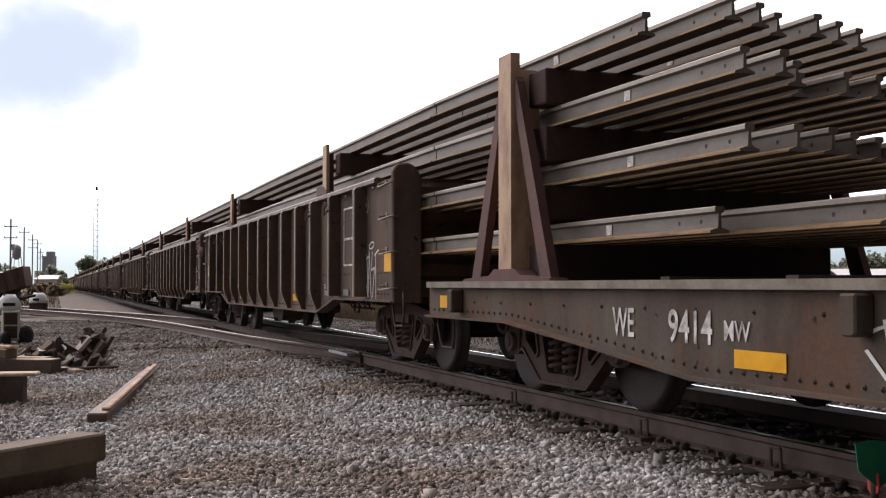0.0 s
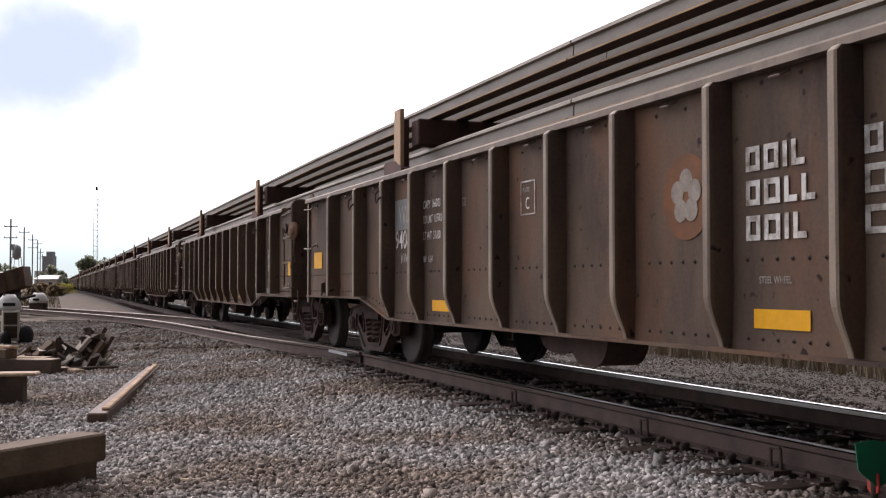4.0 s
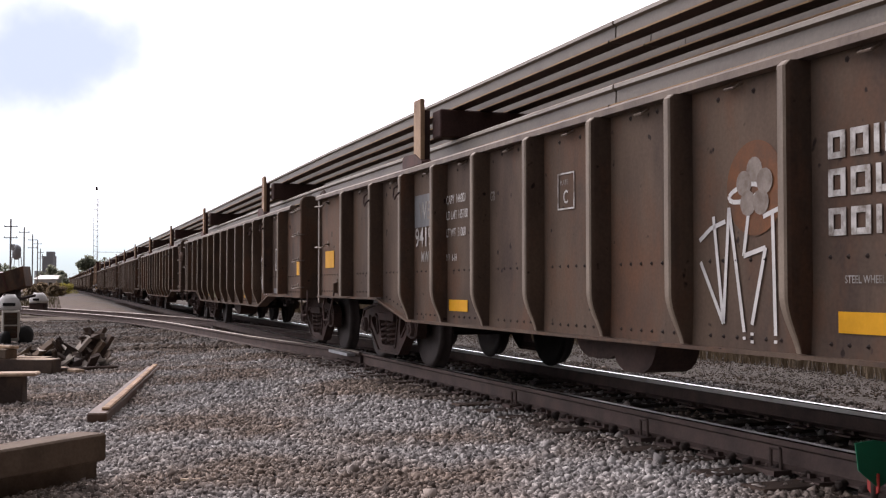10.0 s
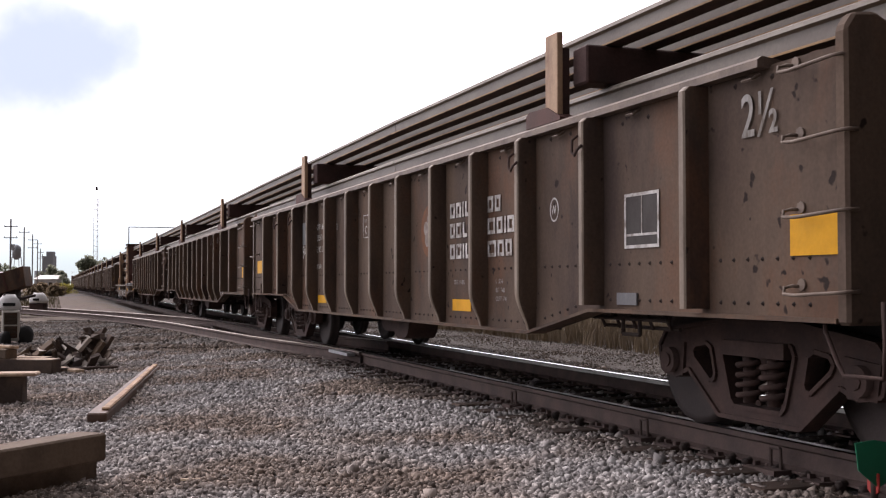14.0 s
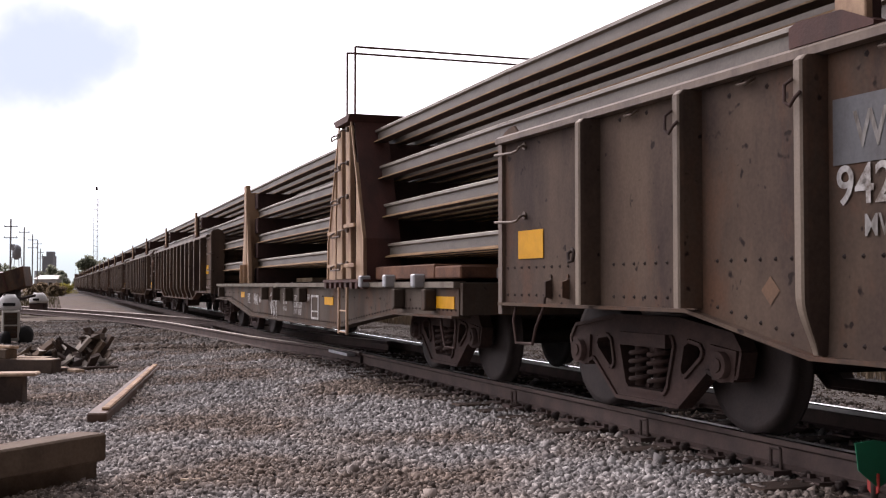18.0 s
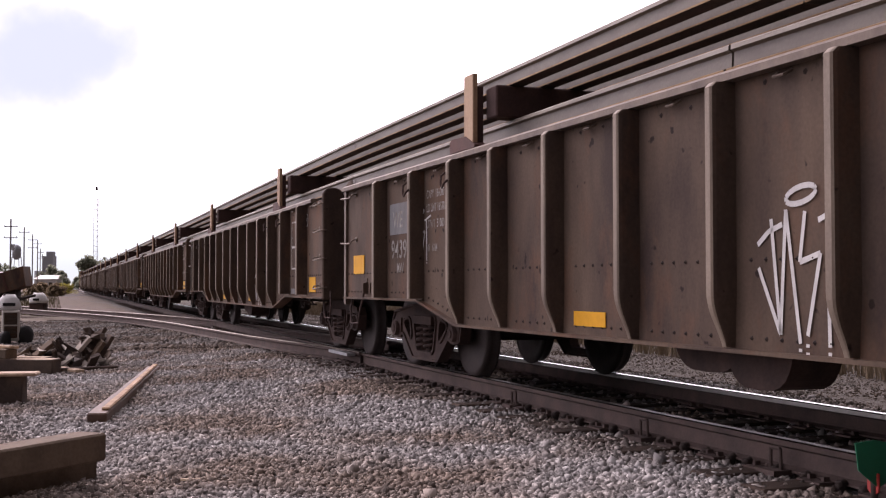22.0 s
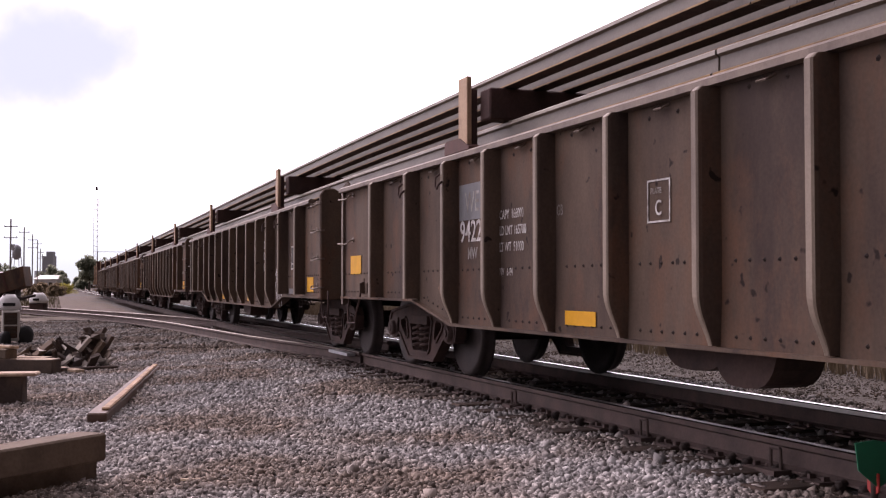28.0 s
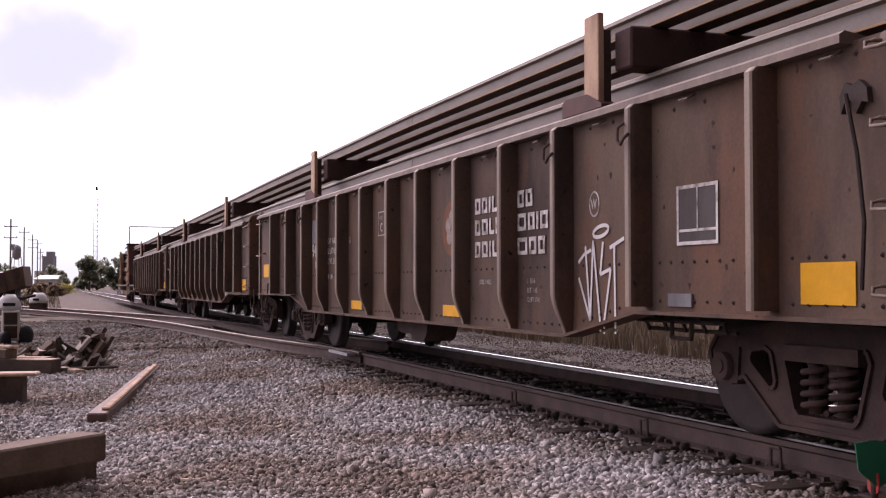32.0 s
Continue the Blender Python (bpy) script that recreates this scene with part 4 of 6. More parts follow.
def bogie(x, car, number):
    b = part("bogie", G["bolster"], None, car, "rusty two-axle freight bogie")
    b.location = (x, 0, 0)
    part("side_frame", G["side_frame"], None, b)
    part("side_frame", mirrored(G["side_frame"]), None, b)
    part("bolster_end", G["bolster_end"], None, b)
    for k in (-0.12, 0.12):
        o = part("spring", G["spring"], None, b)
        o.location = (k, 0, 0)
    for sx in (-0.92, 0.92):
        w = part("wheelset", G["wheelset"], None, b)
        w.location = (sx, 0, 0.43)
        WHEELSETS.append((w, number))
    return b


def gondola(number, spec):
    """A brown steel gondola car; +x is the way it rolls, -y the side that is seen."""
    car = thing("gondola_car", spec["label"], "railway car", "cars of the rail train")
    part("side_sheet", G["side_sheet"], None, car)
    part("side_sheet", mirrored(G["side_sheet"]), None, car)
    part("top_chord", G["top_chord"], None, car, "rubbed steel top chord")
    part("top_chord", mirrored(G["top_chord"]), None, car)
    part("side_sill", G["side_sill"], None, car)
    part("side_sill", mirrored(G["side_sill"]), None, car)
    part("floor", G["floor"], None, car)
    part("centre_sill", G["centre_sill"], None, car)
    for x in np.linspace(-3.6, 3.6, 7):
        part("cross_bearer", G["cross_bearer"], None, car).location = (x, 0, 0)
    part("end_wall", G["end_wall"], None, car)
    part("end_wall", turned(G["end_wall"]), None, car).location = (0.19, 0, 0)
    part("corner_post", G["corner_post"], None, car)
    part("corner_post", mirrored(G["corner_post"]), None, car)
    part("corner_post", G["corner_angle"], None, car, "slim rear corner angle")
    part("corner_post", mirrored(G["corner_angle"]), None, car)
    part("rivets", G["rivets"], None, car)["kind"] = "stuff"
    for d in RIBS:
        o = part("lashing_lug", G["lashing_lug"], None, car)
        o.location = (d - HALF + 0.47, 0, 0)
    for d in RIBS:
        kind = "short" if d < 3.3 or d > 12.6 else "long"
        for me in (G["rib_" + kind], mirrored(G["rib_" + kind])):
            o = part("side_post", me, None, car)
            o.location = (d - HALF, 0, 0)
    bogie(HALF - 1.27, car, number)
    bogie(-HALF + 1.42, car, number)
    for x, turn in ((HALF + 0.02, 0), (-HALF - 0.02, math.pi)):
        o = part("coupler", G["coupler"], None, car)
        o.matrix_basis = Matrix.Translation((x, 0, 0)) @ Matrix.Rotation(turn, 4, "Z")
        o = part("air_hose", G["air_hose"], None, car)
        o.matrix_basis = Matrix.Translation((x, -0.35, 0)) @ Matrix.Rotation(turn, 4, "Z")
    for z in (0.88, 1.25, 1.61, 1.955):
        o = part("grab_iron", G["grab_iron"], None, car)
        o.location = (HALF + 0.00 + (0.0 if z > 1.9 else 0.03), -SIDE, z)
    for z in (1.32, 1.62, 1.92):
        o = part("grab_iron", G["grab_iron"], None, car)
        o.matrix_basis = Matrix.Translation((REAR - 0.05, -SIDE + 0.30, z)) @ Matrix.Rotation(-math.pi / 2, 4, "Z")
    for z in (1.40, 1.92):
        o = part("grab_iron", G["grab_iron"], None, car)
        o.matrix_basis = Matrix.Translation((REAR + 0.22, -SIDE, z)) @ Matrix.Diagonal((-1, 1, 1, 1))
    o = part("sill_step", G["sill_step"], None, car)
    o.location = (HALF + 0.20, -SIDE + 0.02, 0.51)
    for nm, me in (("sill_step", "rear_step"), ("side_bracket", "side_bracket"), ("release_hook", "release_hook"), ("bent_tab", "bent_tab")):
        part(nm, G[me], None, car)
    for d in (RIBS[1], RIBS[2], RIBS[10], RIBS[11]):
        part("post_hook", G["post_hook"], None, car).location = (d - HALF, 0, 0)
    part("brake_pipe", G["brake_pipe"], None, car)
    o = part("air_tank", G["air_tank"], None, car)
    o.location = (-0.12, 0, 0.64)
    if spec.get("brake"):
        o = part("brake_gear", G["brake_gear"], None, car)
        o.location = (HALF + 0.40, -SIDE + 0.26, 1.58)
        o = part("brake_wheel", G["brake_wheel"], None, car)
        o.matrix_basis = Matrix.Translation((HALF + 0.28, -SIDE - 0.02, 1.70)) @ Matrix.Rotation(0.35, 4, "Z")
        bm = bmesh.new()
        bm_path(bm, [(HALF - 0.36, -SIDE - 0.06, 1.78), (HALF - 0.30, -SIDE - 0.05, 1.5), (HALF - 0.26, -SIDE - 0.05, 1.2), (HALF - 0.28, -SIDE - 0.05, 0.9)], 0.011)
        bm_prism(bm, [(HALF - 0.44, 1.78), (HALF - 0.43, 1.70), (HALF - 0.40, 1.76), (HALF - 0.36, 1.75), (HALF - 0.33, 1.69), (HALF - 0.29, 1.74), (HALF - 0.25, 1.73), (HALF - 0.26, 1.80), (HALF - 0.31, 1.84), (HALF - 0.36, 1.82), (HALF - 0.40, 1.84)], "y", -SIDE - 0.03, -SIDE)
        part("brake_rod", bm, CAR_DARK, car)
    # the rack that carries the rails
    for x in (HALF - 2.88, -HALF + 4.14):
        for me, nm in ((G["stake"], "stake"), (G["stake_web"], "stake_web"), (G["stake_foot"], "stake_foot")):
            o = part(nm, me, None, car, "tan painted rack stake" if nm == "stake" else "")
            o.location = (x, 0, 0)
            o = part(nm, mirrored(me), None, car)
            o.location = (x, 0, 0)
        o = part("cross_beam", G["cross_beam"], None, car)
        o.location = (x + 0.21, 0, 0)
    # reflectors and writing on the side that is seen
    def rx(d):
        return d - HALF

    def fx(d):
        return HALF - d
    part_y = "yellow reflective plate"
    # the plates sit lower towards the tail of the train
    y1, z1 = (6.02, 0.645) if number > 14 else (5.84, 0.825) if number == 12 else (5.12, 0.685) if number < 4 else (4.93, 0.695)
    patch("reflector", rx(y1), rx(y1 + 0.45), z1, z1 + 0.10, YELLOW, car, part_y)
    y2, z2 = (9.23, 0.645) if number > 14 else (8.95, 0.825) if number == 12 else (9.05, 0.700) if number == 14 else (10.10, 0.700)
    patch("reflector", rx(y2), rx(y2 + 0.45), z2, z2 + 0.10, YELLOW, car, part_y)
    yr, zr = (0.70, 1.07) if number == 14 else (0.50, 1.05) if number > 14 else (0.49, 1.12) if number > 9 else (0.47, 1.14)
    patch("reflector", rx(yr), rx(yr + 0.42), zr, zr + 0.21, YELLOW, car, part_y)
    y3, zf = (14.24, 1.18) if number == 14 else (14.36, 0.83) if number > 14 else (14.90, 1.065)
    patch("reflector", rx(y3), rx(y3 + 0.39), zf, zf + 0.20, YELLOW, car, part_y)
    ink = FAINT_MARK if spec.get("faint") else WHITE_MARK
    if spec.get("bcr"):
        patch("number_panel", rx(3.98), rx(4.74), 1.48, 1.79, PALE_PATCH, car, "faded blue-grey panel")
        writing("WE", rx(4.12), 1.55, 0.17, car, mat=FAINT_MARK)
        nx, nz, tx = 4.0, 1.295, 4.87
        lines = ((1.65, 0.075), (1.51, 0.075), (1.355, 0.075), (1.14, 0.062)) if number < 17 else ((1.447, 0.072), (1.32, 0.072), (1.19, 0.072), (1.00, 0.06))
    else:
        patch("number_panel", rx(1.86), rx(2.60), 1.44, 1.755, PALE_PATCH, car, "faded blue-grey panel")
        writing("WE", rx(1.98), 1.51, 0.16, car, mat=FAINT_MARK)
        nx, nz, tx, lines = 1.92, 1.20, 3.0, ((1.74, 0.075), (1.61, 0.075), (1.46, 0.075), (1.24, 0.068))
    if spec["no"]:
        writing(spec["no"], rx(nx), nz, 0.18, car, narrow=0.97, mat=ink)
        writing("MW", rx(nx + 0.18), nz - 0.15, 0.10, car, mat=FAINT_MARK)
    for body, (z, h) in zip(("CAPY  166000", "LD LMT 165700", "LT WT  51000", "NV   6-84"), lines):
        writing(body, rx(tx), z, h, car, narrow=0.74, mat=ink)
    if spec.get("tall"):
        for body, z in (("D-3", 0.88), ("STEEL WHEEL", 0.80)):
            writing(body, rx(12.13), z, 0.055, car, narrow=0.75)
    if spec.get("bcr"):
        writing("GB", rx(5.90), 1.61 if number < 17 else 1.42, 0.075, car, mat=FAINT_MARK, narrow=0.7)
    if spec.get("bcr"):
        zc = 1.30 if number == 19 else 1.455
        outline("stencil_box", rx(7.14), rx(7.40), zc, zc + 0.26, 0.011, car, "white stencilled square")
        writing("C", rx(7.235), zc + 0.045, 0.09, car)
        writing("PLATE", rx(7.185), zc + 0.175, 0.035, car, mat=FAINT_MARK, narrow=0.9)
        writing("STEEL WHEEL", rx(10.15), 0.932, 0.036, car, mat=FAINT_MARK, narrow=0.85)
        bm = bmesh.new()
        bm.faces.new([bm.verts.new((rx(3.50) + px, -SIDE - 0.004, 0.895 + pz)) for px, pz in ((0, -0.075), (0.075, 0), (0, 0.075), (-0.075, 0))])
        part("diamond_mark", bm, DIAMOND, car, "faint tan painted diamond")
        if not spec.get("noemblem"):
            bm = bmesh.new()
            ring = [bm.verts.new((rx(9.46) + 0.25 * math.cos(a), -SIDE - 0.005, 1.43 + 0.25 * math.sin(a))) for a in np.linspace(0, 2 * math.pi, 33)[:-1]]
            bm.faces.new(ring)
            bmesh.ops.recalc_face_normals(bm, faces=bm.faces[:])
            disc = part("round_mark", bm, ORANGE_MARK, car, "faded orange painted disc")
            for k in range(5):
                a0 = math.pi / 2 + k * 2 * math.pi / 5
                cx, cz = rx(9.46) + 0.095 * math.cos(a0), 1.43 + 0.095 * math.sin(a0)
                bm = bmesh.new()
                bm.faces.new([bm.verts.new((cx + 0.068 * math.cos(a), -SIDE - 0.008 - 0.0005 * k, cz + 0.068 * math.sin(a))) for a in np.linspace(0, 2 * math.pi, 15)[:-1]])
                part("petal_mark", bm, PETAL_MARK, disc)
        # three rows of block capitals, drawn as plain shapes
        h, g0 = 0.130, 0.034
        for z, left_w, right_w in ((1.516, (0.12, 0.12, 0.0, 0.05), (0.12, 0.12)), (1.338, (0.12, 0.13, 0.05, 0.05), (0.16, 0.12, 0.0, 0.13)), (1.154, (0.12, 0.13, 0.0, 0.05), (0.18, 0.13, 0.12))):
            for xx, widths in ((rx(10.04), left_w), (rx(10.94), right_w)):
                for w in widths:
                    bm = bmesh.new()
                    if w < 0.06:
                        bm_box(bm, xx, xx + g0, -SIDE - 0.009, -SIDE - 0.006, z, z + h)
                        if w:
                            bm_box(bm, xx + g0 + 0.002, xx + 0.10, -SIDE - 0.009, -SIDE - 0.006, z, z + 0.032)
                    else:
                        for xa in (xx, xx + w - g0):
                            bm_box(bm, xa, xa + g0, -SIDE - 0.009, -SIDE - 0.006, z, z + h)
                        for za in (z, z + h - 0.030):
                            bm_box(bm, xx + g0 + 0.001, xx + w - g0 - 0.001, -SIDE - 0.009, -SIDE - 0.006, za, za + 0.030)
                    part("name_shape", bm, WHITE_MARK, car)
                    xx += max(w, 0.10 if w else g0) + 0.035
        outline("stencil_box", rx(13.24), rx(13.66), 1.15, 1.49, 0.020, car, "white painted square outline")
        patch("stencil_field", rx(13.26), rx(13.64), 1.17, 1.47, FIELD_DARK, car, "dark field of the painted square", y=-SIDE - 0.001)
        bars("stencil_line", [(rx(13.45), rx(13.46), 1.24, 1.47), (rx(13.26), rx(13.64), 1.225, 1.24)], WHITE_MARK, car)
    elif spec.get("pge"):
        for d0, w in ((5.6, 0.42), (4.55, 0.42), (3.55, 0.42)):
            x0 = fx(d0)
            b = [(x0, x0 + 0.11, 1.10, 1.85), (x0 + 0.11, x0 + w, 1.74, 1.85)]
            b += [(x0 + 0.11, x0 + w - 0.08, 1.45, 1.56)] if d0 != 4.55 else [(x0 + 0.11, x0 + w, 1.10, 1.21), (x0 + w - 0.11, x0 + w, 1.21, 1.45)]
            b += [(x0 + w - 0.10, x0 + w, 1.56, 1.74)] if d0 > 5 else []
            bars("name_shapes", b, PALE_PATCH, car, "faded tall block shapes of a painted name")
    if spec.get("tall"):
        outline("stencil_box", rx(13.14), rx(13.58), 1.15, 1.84, 0.022, car, "tall white painted outline", True)
    d, z = (0.93, 1.81) if spec.get("tall") else (2.91, 1.46 if number in (10, 12, 22) else 1.59)
    bm = bmesh.new()
    bm_ring = [(fx(d) + 0.072 * math.cos(a), 0.088 * math.sin(a)) for a in np.linspace(0, 2 * math.pi, 21)]
    for (ax, az), (bx, bz) in zip(bm_ring, bm_ring[1:]):
        cx = fx(d)
        bm.faces.new([bm.verts.new((px, -SIDE - 0.006, z + pz)) for px, pz in ((ax, az), (bx, bz), (cx + (bx - cx) * 0.84, bz * 0.84), (cx + (ax - cx) * 0.84, az * 0.84))])
    bmesh.ops.recalc_face_normals(bm, faces=bm.faces[:])
    part("stencil_ring", bm, WHITE_MARK, car)
    writing("W", fx(d) - 0.038, z - 0.032, 0.064, car)
    for body, zz in (("L   52-6", 0.938), ("BLT  7-65", 0.868), ("CU FT 1741", 0.798)):
        writing(body, fx(4.0), zz, 0.036, car, narrow=0.9, mat=FAINT_MARK)
    patch("steel_placard", rx(13.15), rx(13.40), 0.80, 0.875, PALE_PATCH, car, "small blank metal placard", thick=0.012)
    if spec.get("tag"):
        for (d, z, w, h) in spec["tag"]:
            scribble(fx(d), z, w, h, number, car)
    if number == 10:
        writing("2\u00bd", rx(14.50), 1.69, 0.22, car, mat=FAINT_MARK, narrow=0.8)
    if spec.get("green"):
        patch("repaint_patch", rx(5.87), rx(6.68), 0.66, 1.86, GREEN_PATCH, car, "pale olive repainted panel", y=-SIDE - 0.002)
    return car


def flat_meshes():
    f = {}
    sill = [(-HALF, 0.65), (-HALF + 1.8, 0.645), (-HALF + 3.2, 0.52), (-HALF + 4.4, 0.40), (HALF - 4.4, 0.40), (HALF - 3.2, 0.52), (HALF - 1.8, 0.645), (HALF, 0.65)]
    bm = bmesh.new()
    bm_prism(bm, sill + [(HALF, 0.90), (-HALF, 0.90)], "y", -1.47, -1.44)
    f["side_girder"] = mesh_of("side_girder", bm, CAR_GREY)
    bm = bmesh.new()
    bm_prism(bm, [(x, z - 0.02) for x, z in sill] + [(x, z) for x, z in sill[::-1]], "y", -1.54, -1.36)
    f["girder_flange"] = mesh_of("girder_flange", bm, CAR_GREY)
    bm = bmesh.new()
    def rivet(x, z, r=0.017):
        c = bm.verts.new((x, -1.486, z))
        ring = [bm.verts.new((x + r * math.cos(a), -1.47, z + r * math.sin(a))) for a in np.linspace(0, 2 * math.pi, 6)[:-1]]
        for i in range(5):
            bm.faces.new((c, ring[i], ring[(i + 1) % 5]))
    x = -HALF + 0.1
    while x < HALF:
        rivet(x, float(np.interp(x, [p[0] for p in sill], [p[1] for p in sill])) + 0.05)
        x += 0.115
    for x in np.arange(-6.5, 6.6, 0.55):
        rivet(x, 0.78)
    bmesh.ops.recalc_face_normals(bm, faces=bm.faces[:])
    f["rivets"] = mesh_of("rivets", bm, CAR_DARK)
    bm = bmesh.new()
    bm_box(bm, -HALF, HALF, -1.52, -1.40, 0.90, 0.955)
    f["deck_edge"] = mesh_of("deck_edge", bm, DECK_WOOD)
    bm = bmesh.new()
    bm_box(bm, -0.112, 0.112, -1.395, 1.395, 0.895, 0.95)
    f["deck_plank"] = mesh_of("deck_plank", bm, DECK_WOOD)
    bm = bmesh.new()
    bm_prism(bm, [(-0.055, 0.885), (0.055, 0.885), (0.055, 0.70), (0.03, 0.685), (-0.03, 0.685), (-0.055, 0.70)], "y", -1.585, -1.472)
    bevel_all(bm, 0.01)
    f["stake_pocket"] = mesh_of("stake_pocket", bm, CAR_GREY)
    bm = bmesh.new()
    bm_box(bm, HALF, HALF + 0.07, -1.46, 1.46, 0.66, 0.94)
    f["end_sill"] = mesh_of("end_sill", bm, CAR_GREY)
    # A-frame stake: a straight post with two raking legs
    bm = bmesh.new()
    bm_box(bm, -0.12, 0.12, -1.50, -1.42, 0.96, 2.75)
    bm_box(bm, -0.12, -0.095, -1.42, -1.25, 0.96, 2.62)
    bm_box(bm, 0.095, 0.12, -1.42, -1.25, 0.96, 2.62)
    f["stake"] = mesh_of("stake", bm, STAKE_TAN)
    bm = bmesh.new()
    for sx in (-1, 1):
        bm_prism(bm, [(sx * 0.76, 0.96), (sx * 0.58, 0.96), (sx * 0.125, 2.34), (sx * 0.125, 2.56), (sx * 0.17, 2.52)], "y", -1.47, -1.40)
    bm_prism(bm, [(-0.86, 0.956), (0.82, 0.956), (0.8, 0.975), (0.3, 1.0), (0.2, 1.05), (-0.2, 1.05), (-0.3, 1.0), (-0.84, 0.975)], "y", -1.51, -1.36)
    f["rake_leg"] = mesh_of("raking_leg", bm, STAKE_RED)
    bm = bmesh.new()       # narrow gusset either side of a tapered stake
    for sx in (-1, 1):
        bm_prism(bm, [(sx * 0.40, 0.96), (sx * 0.125, 0.96), (sx * 0.125, 2.25), (sx * 0.15, 2.25)], "y", -1.49, -1.43)
        bm_box(bm, sx * 0.2 - 0.015, sx * 0.2 + 0.015, -1.56, -1.49, 0.96, 1.3)
    f["gusset"] = mesh_of("gusset", bm, STAKE_TAN)
    bm = bmesh.new()
    bm_box(bm, -0.16, 0.16, -1.34, 1.34, 0.0, 0.272)
    bevel_all(bm, 0.01)
    f["rack_beam"] = mesh_of("rack_beam", bm, BEAM_SHADE)
    return f


BEAMS = (0.962, 1.418, 1.873, 2.318)
FL = flat_meshes()


def flat_car(number, spec):
    car = thing("flat_car", spec["label"], "railway car", "cars of the rail train")
    for nm in ("side_girder", "girder_flange", "rivets", "deck_edge"):
        for me in (FL[nm], mirrored(FL[nm])):
            o = part(nm, me, None, car)
            if nm == "rivets":
                o["kind"] = "stuff"
    x = -HALF + 0.125
    while x < HALF - 0.1:
        o = part("deck_plank", FL["deck_plank"], None, car)
        o.location = (x, 0, random.Random(int(x * 100)).uniform(-0.006, 0.006))
        x += 0.232
    part("centre_sill", G["centre_sill"], None, car)
    for x in np.linspace(-3.6, 3.6, 7):
        part("cross_bearer", G["cross_bearer"], None, car).location = (x, 0, 0)
    part("end_sill", FL["end_sill"], None, car)
    part("end_sill", turned(FL["end_sill"]), None, car)
    for d in ((0.75, 5.81, 6.80, 7.80, 8.80, 13.46, 14.45) if spec.get("gantry") else (0.75, 5.75, 6.75, 7.75, 8.75, 9.75, 10.7, 11.6, 12.9, 14.2)):
        for me in (FL["stake_pocket"], mirrored(FL["stake_pocket"])):
            o = part("stake_pocket", me, None, car)
            o.location = (d - HALF, 0, 0)
    bogie(HALF - 1.75, car, number)
    bogie(-HALF + 1.75, car, number)
    for x, turn in ((HALF + 0.02, 0), (-HALF - 0.02, math.pi)):
        o = part("coupler", G["coupler"], None, car)
        o.matrix_basis = Matrix.Translation((x, 0, 0)) @ Matrix.Rotation(turn, 4, "Z")
        o = part("sill_step", G["sill_step"], None, car)
        o.location = (x - 0.35 * math.cos(turn), -1.45, 0.36)
    for xs in spec["stakes"]:
        for nm, plain_name in (("stake", "stake"), ("gusset", "gusset") if spec.get("gantry") else ("rake_leg", "raking_leg")):
            for me in (FL[nm], mirrored(FL[nm])):
                o = part(plain_name, me, None, car)
                o.location = (xs, 0, 0)
        for z0 in BEAMS:
            o = part("rack_beam", FL["rack_beam"], None, car)
            o.location = (xs + 0.25, 0, z0)

    def rx(d):
        return d - HALF
    y = -1.474
    patch("reflector", rx(0.25), rx(0.50), 0.72, 0.83, YELLOW, car, "yellow reflective plate", y=y)
    patch("reflector", rx(3.06), rx(3.46), 0.70, 0.80, YELLOW, car, "yellow reflective plate", y=y) if spec["no"] == "9441" else None
    patch("reflector", HALF - 0.6, HALF - 0.1, 0.71, 0.82, YELLOW, car, "yellow reflective plate", y=y)
    patch("reflector", rx(4.74), rx(5.18), 0.475, 0.575, YELLOW, car, "yellow reflective plate", y=y) if spec["no"] != "9441" else patch("reflector", rx(9.97), rx(10.45), 0.67, 0.77, YELLOW, car, "yellow reflective plate", y=y)
    if spec["no"]:
        d0 = 3.82 if spec["no"] == "9441" else 3.42
        writing("WE", rx(d0), 0.60, 0.18, car, y=y - 0.004, narrow=0.68)
        writing(spec["no"], rx(d0 + 0.66), 0.59, 0.19, car, y=y - 0.004, narrow=0.85)
        writing("MW", rx(d0 + 1.22), 0.62, 0.11, car, y=y - 0.004)
    if spec["no"] == "9441":
        scribble(rx(6.05), 0.42, 0.72, 0.48, 5, car, y=y - 0.006)
        for body, z in (("L   52-6", 0.73), ("BLT  6-55", 0.64), ("NV 4-84", 0.53)):
            writing(body, rx(7.18), z, 0.07, car, y=y - 0.004, narrow=0.75)
        for body, z in (("CAPY  152000", 0.70), ("LD LMT 152600", 0.60), ("LT WT   67400", 0.50)):
            writing(body, rx(7.98), z, 0.08, car, y=y - 0.004, narrow=0.75)
        writing("FM", rx(8.92), 0.70, 0.10, car, y=y - 0.004)
        b = [(rx(9.17), rx(9.62), 0.46, 0.49), (rx(9.17), rx(9.62), 0.76, 0.79), (rx(9.17), rx(9.21), 0.49, 0.76), (rx(9.58), rx(9.62), 0.49, 0.76), (rx(9.21), rx(9.58), 0.56, 0.58)]
        bars("stencil_box", b, WHITE_MARK, car, y=y - 0.004)
        for xa, xb, top in ((12.30, 14.35, 1.125), (14.37, 15.08, 1.10)):
            bm = bmesh.new()
            bm_box(bm, rx(xa), rx(xb), -1.44, 1.44, 0.985, top)
            bevel_all(bm, 0.012)
            part("timber_platform", bm, PLATFORM_WOOD, car, "rust-stained timber platform on the deck")
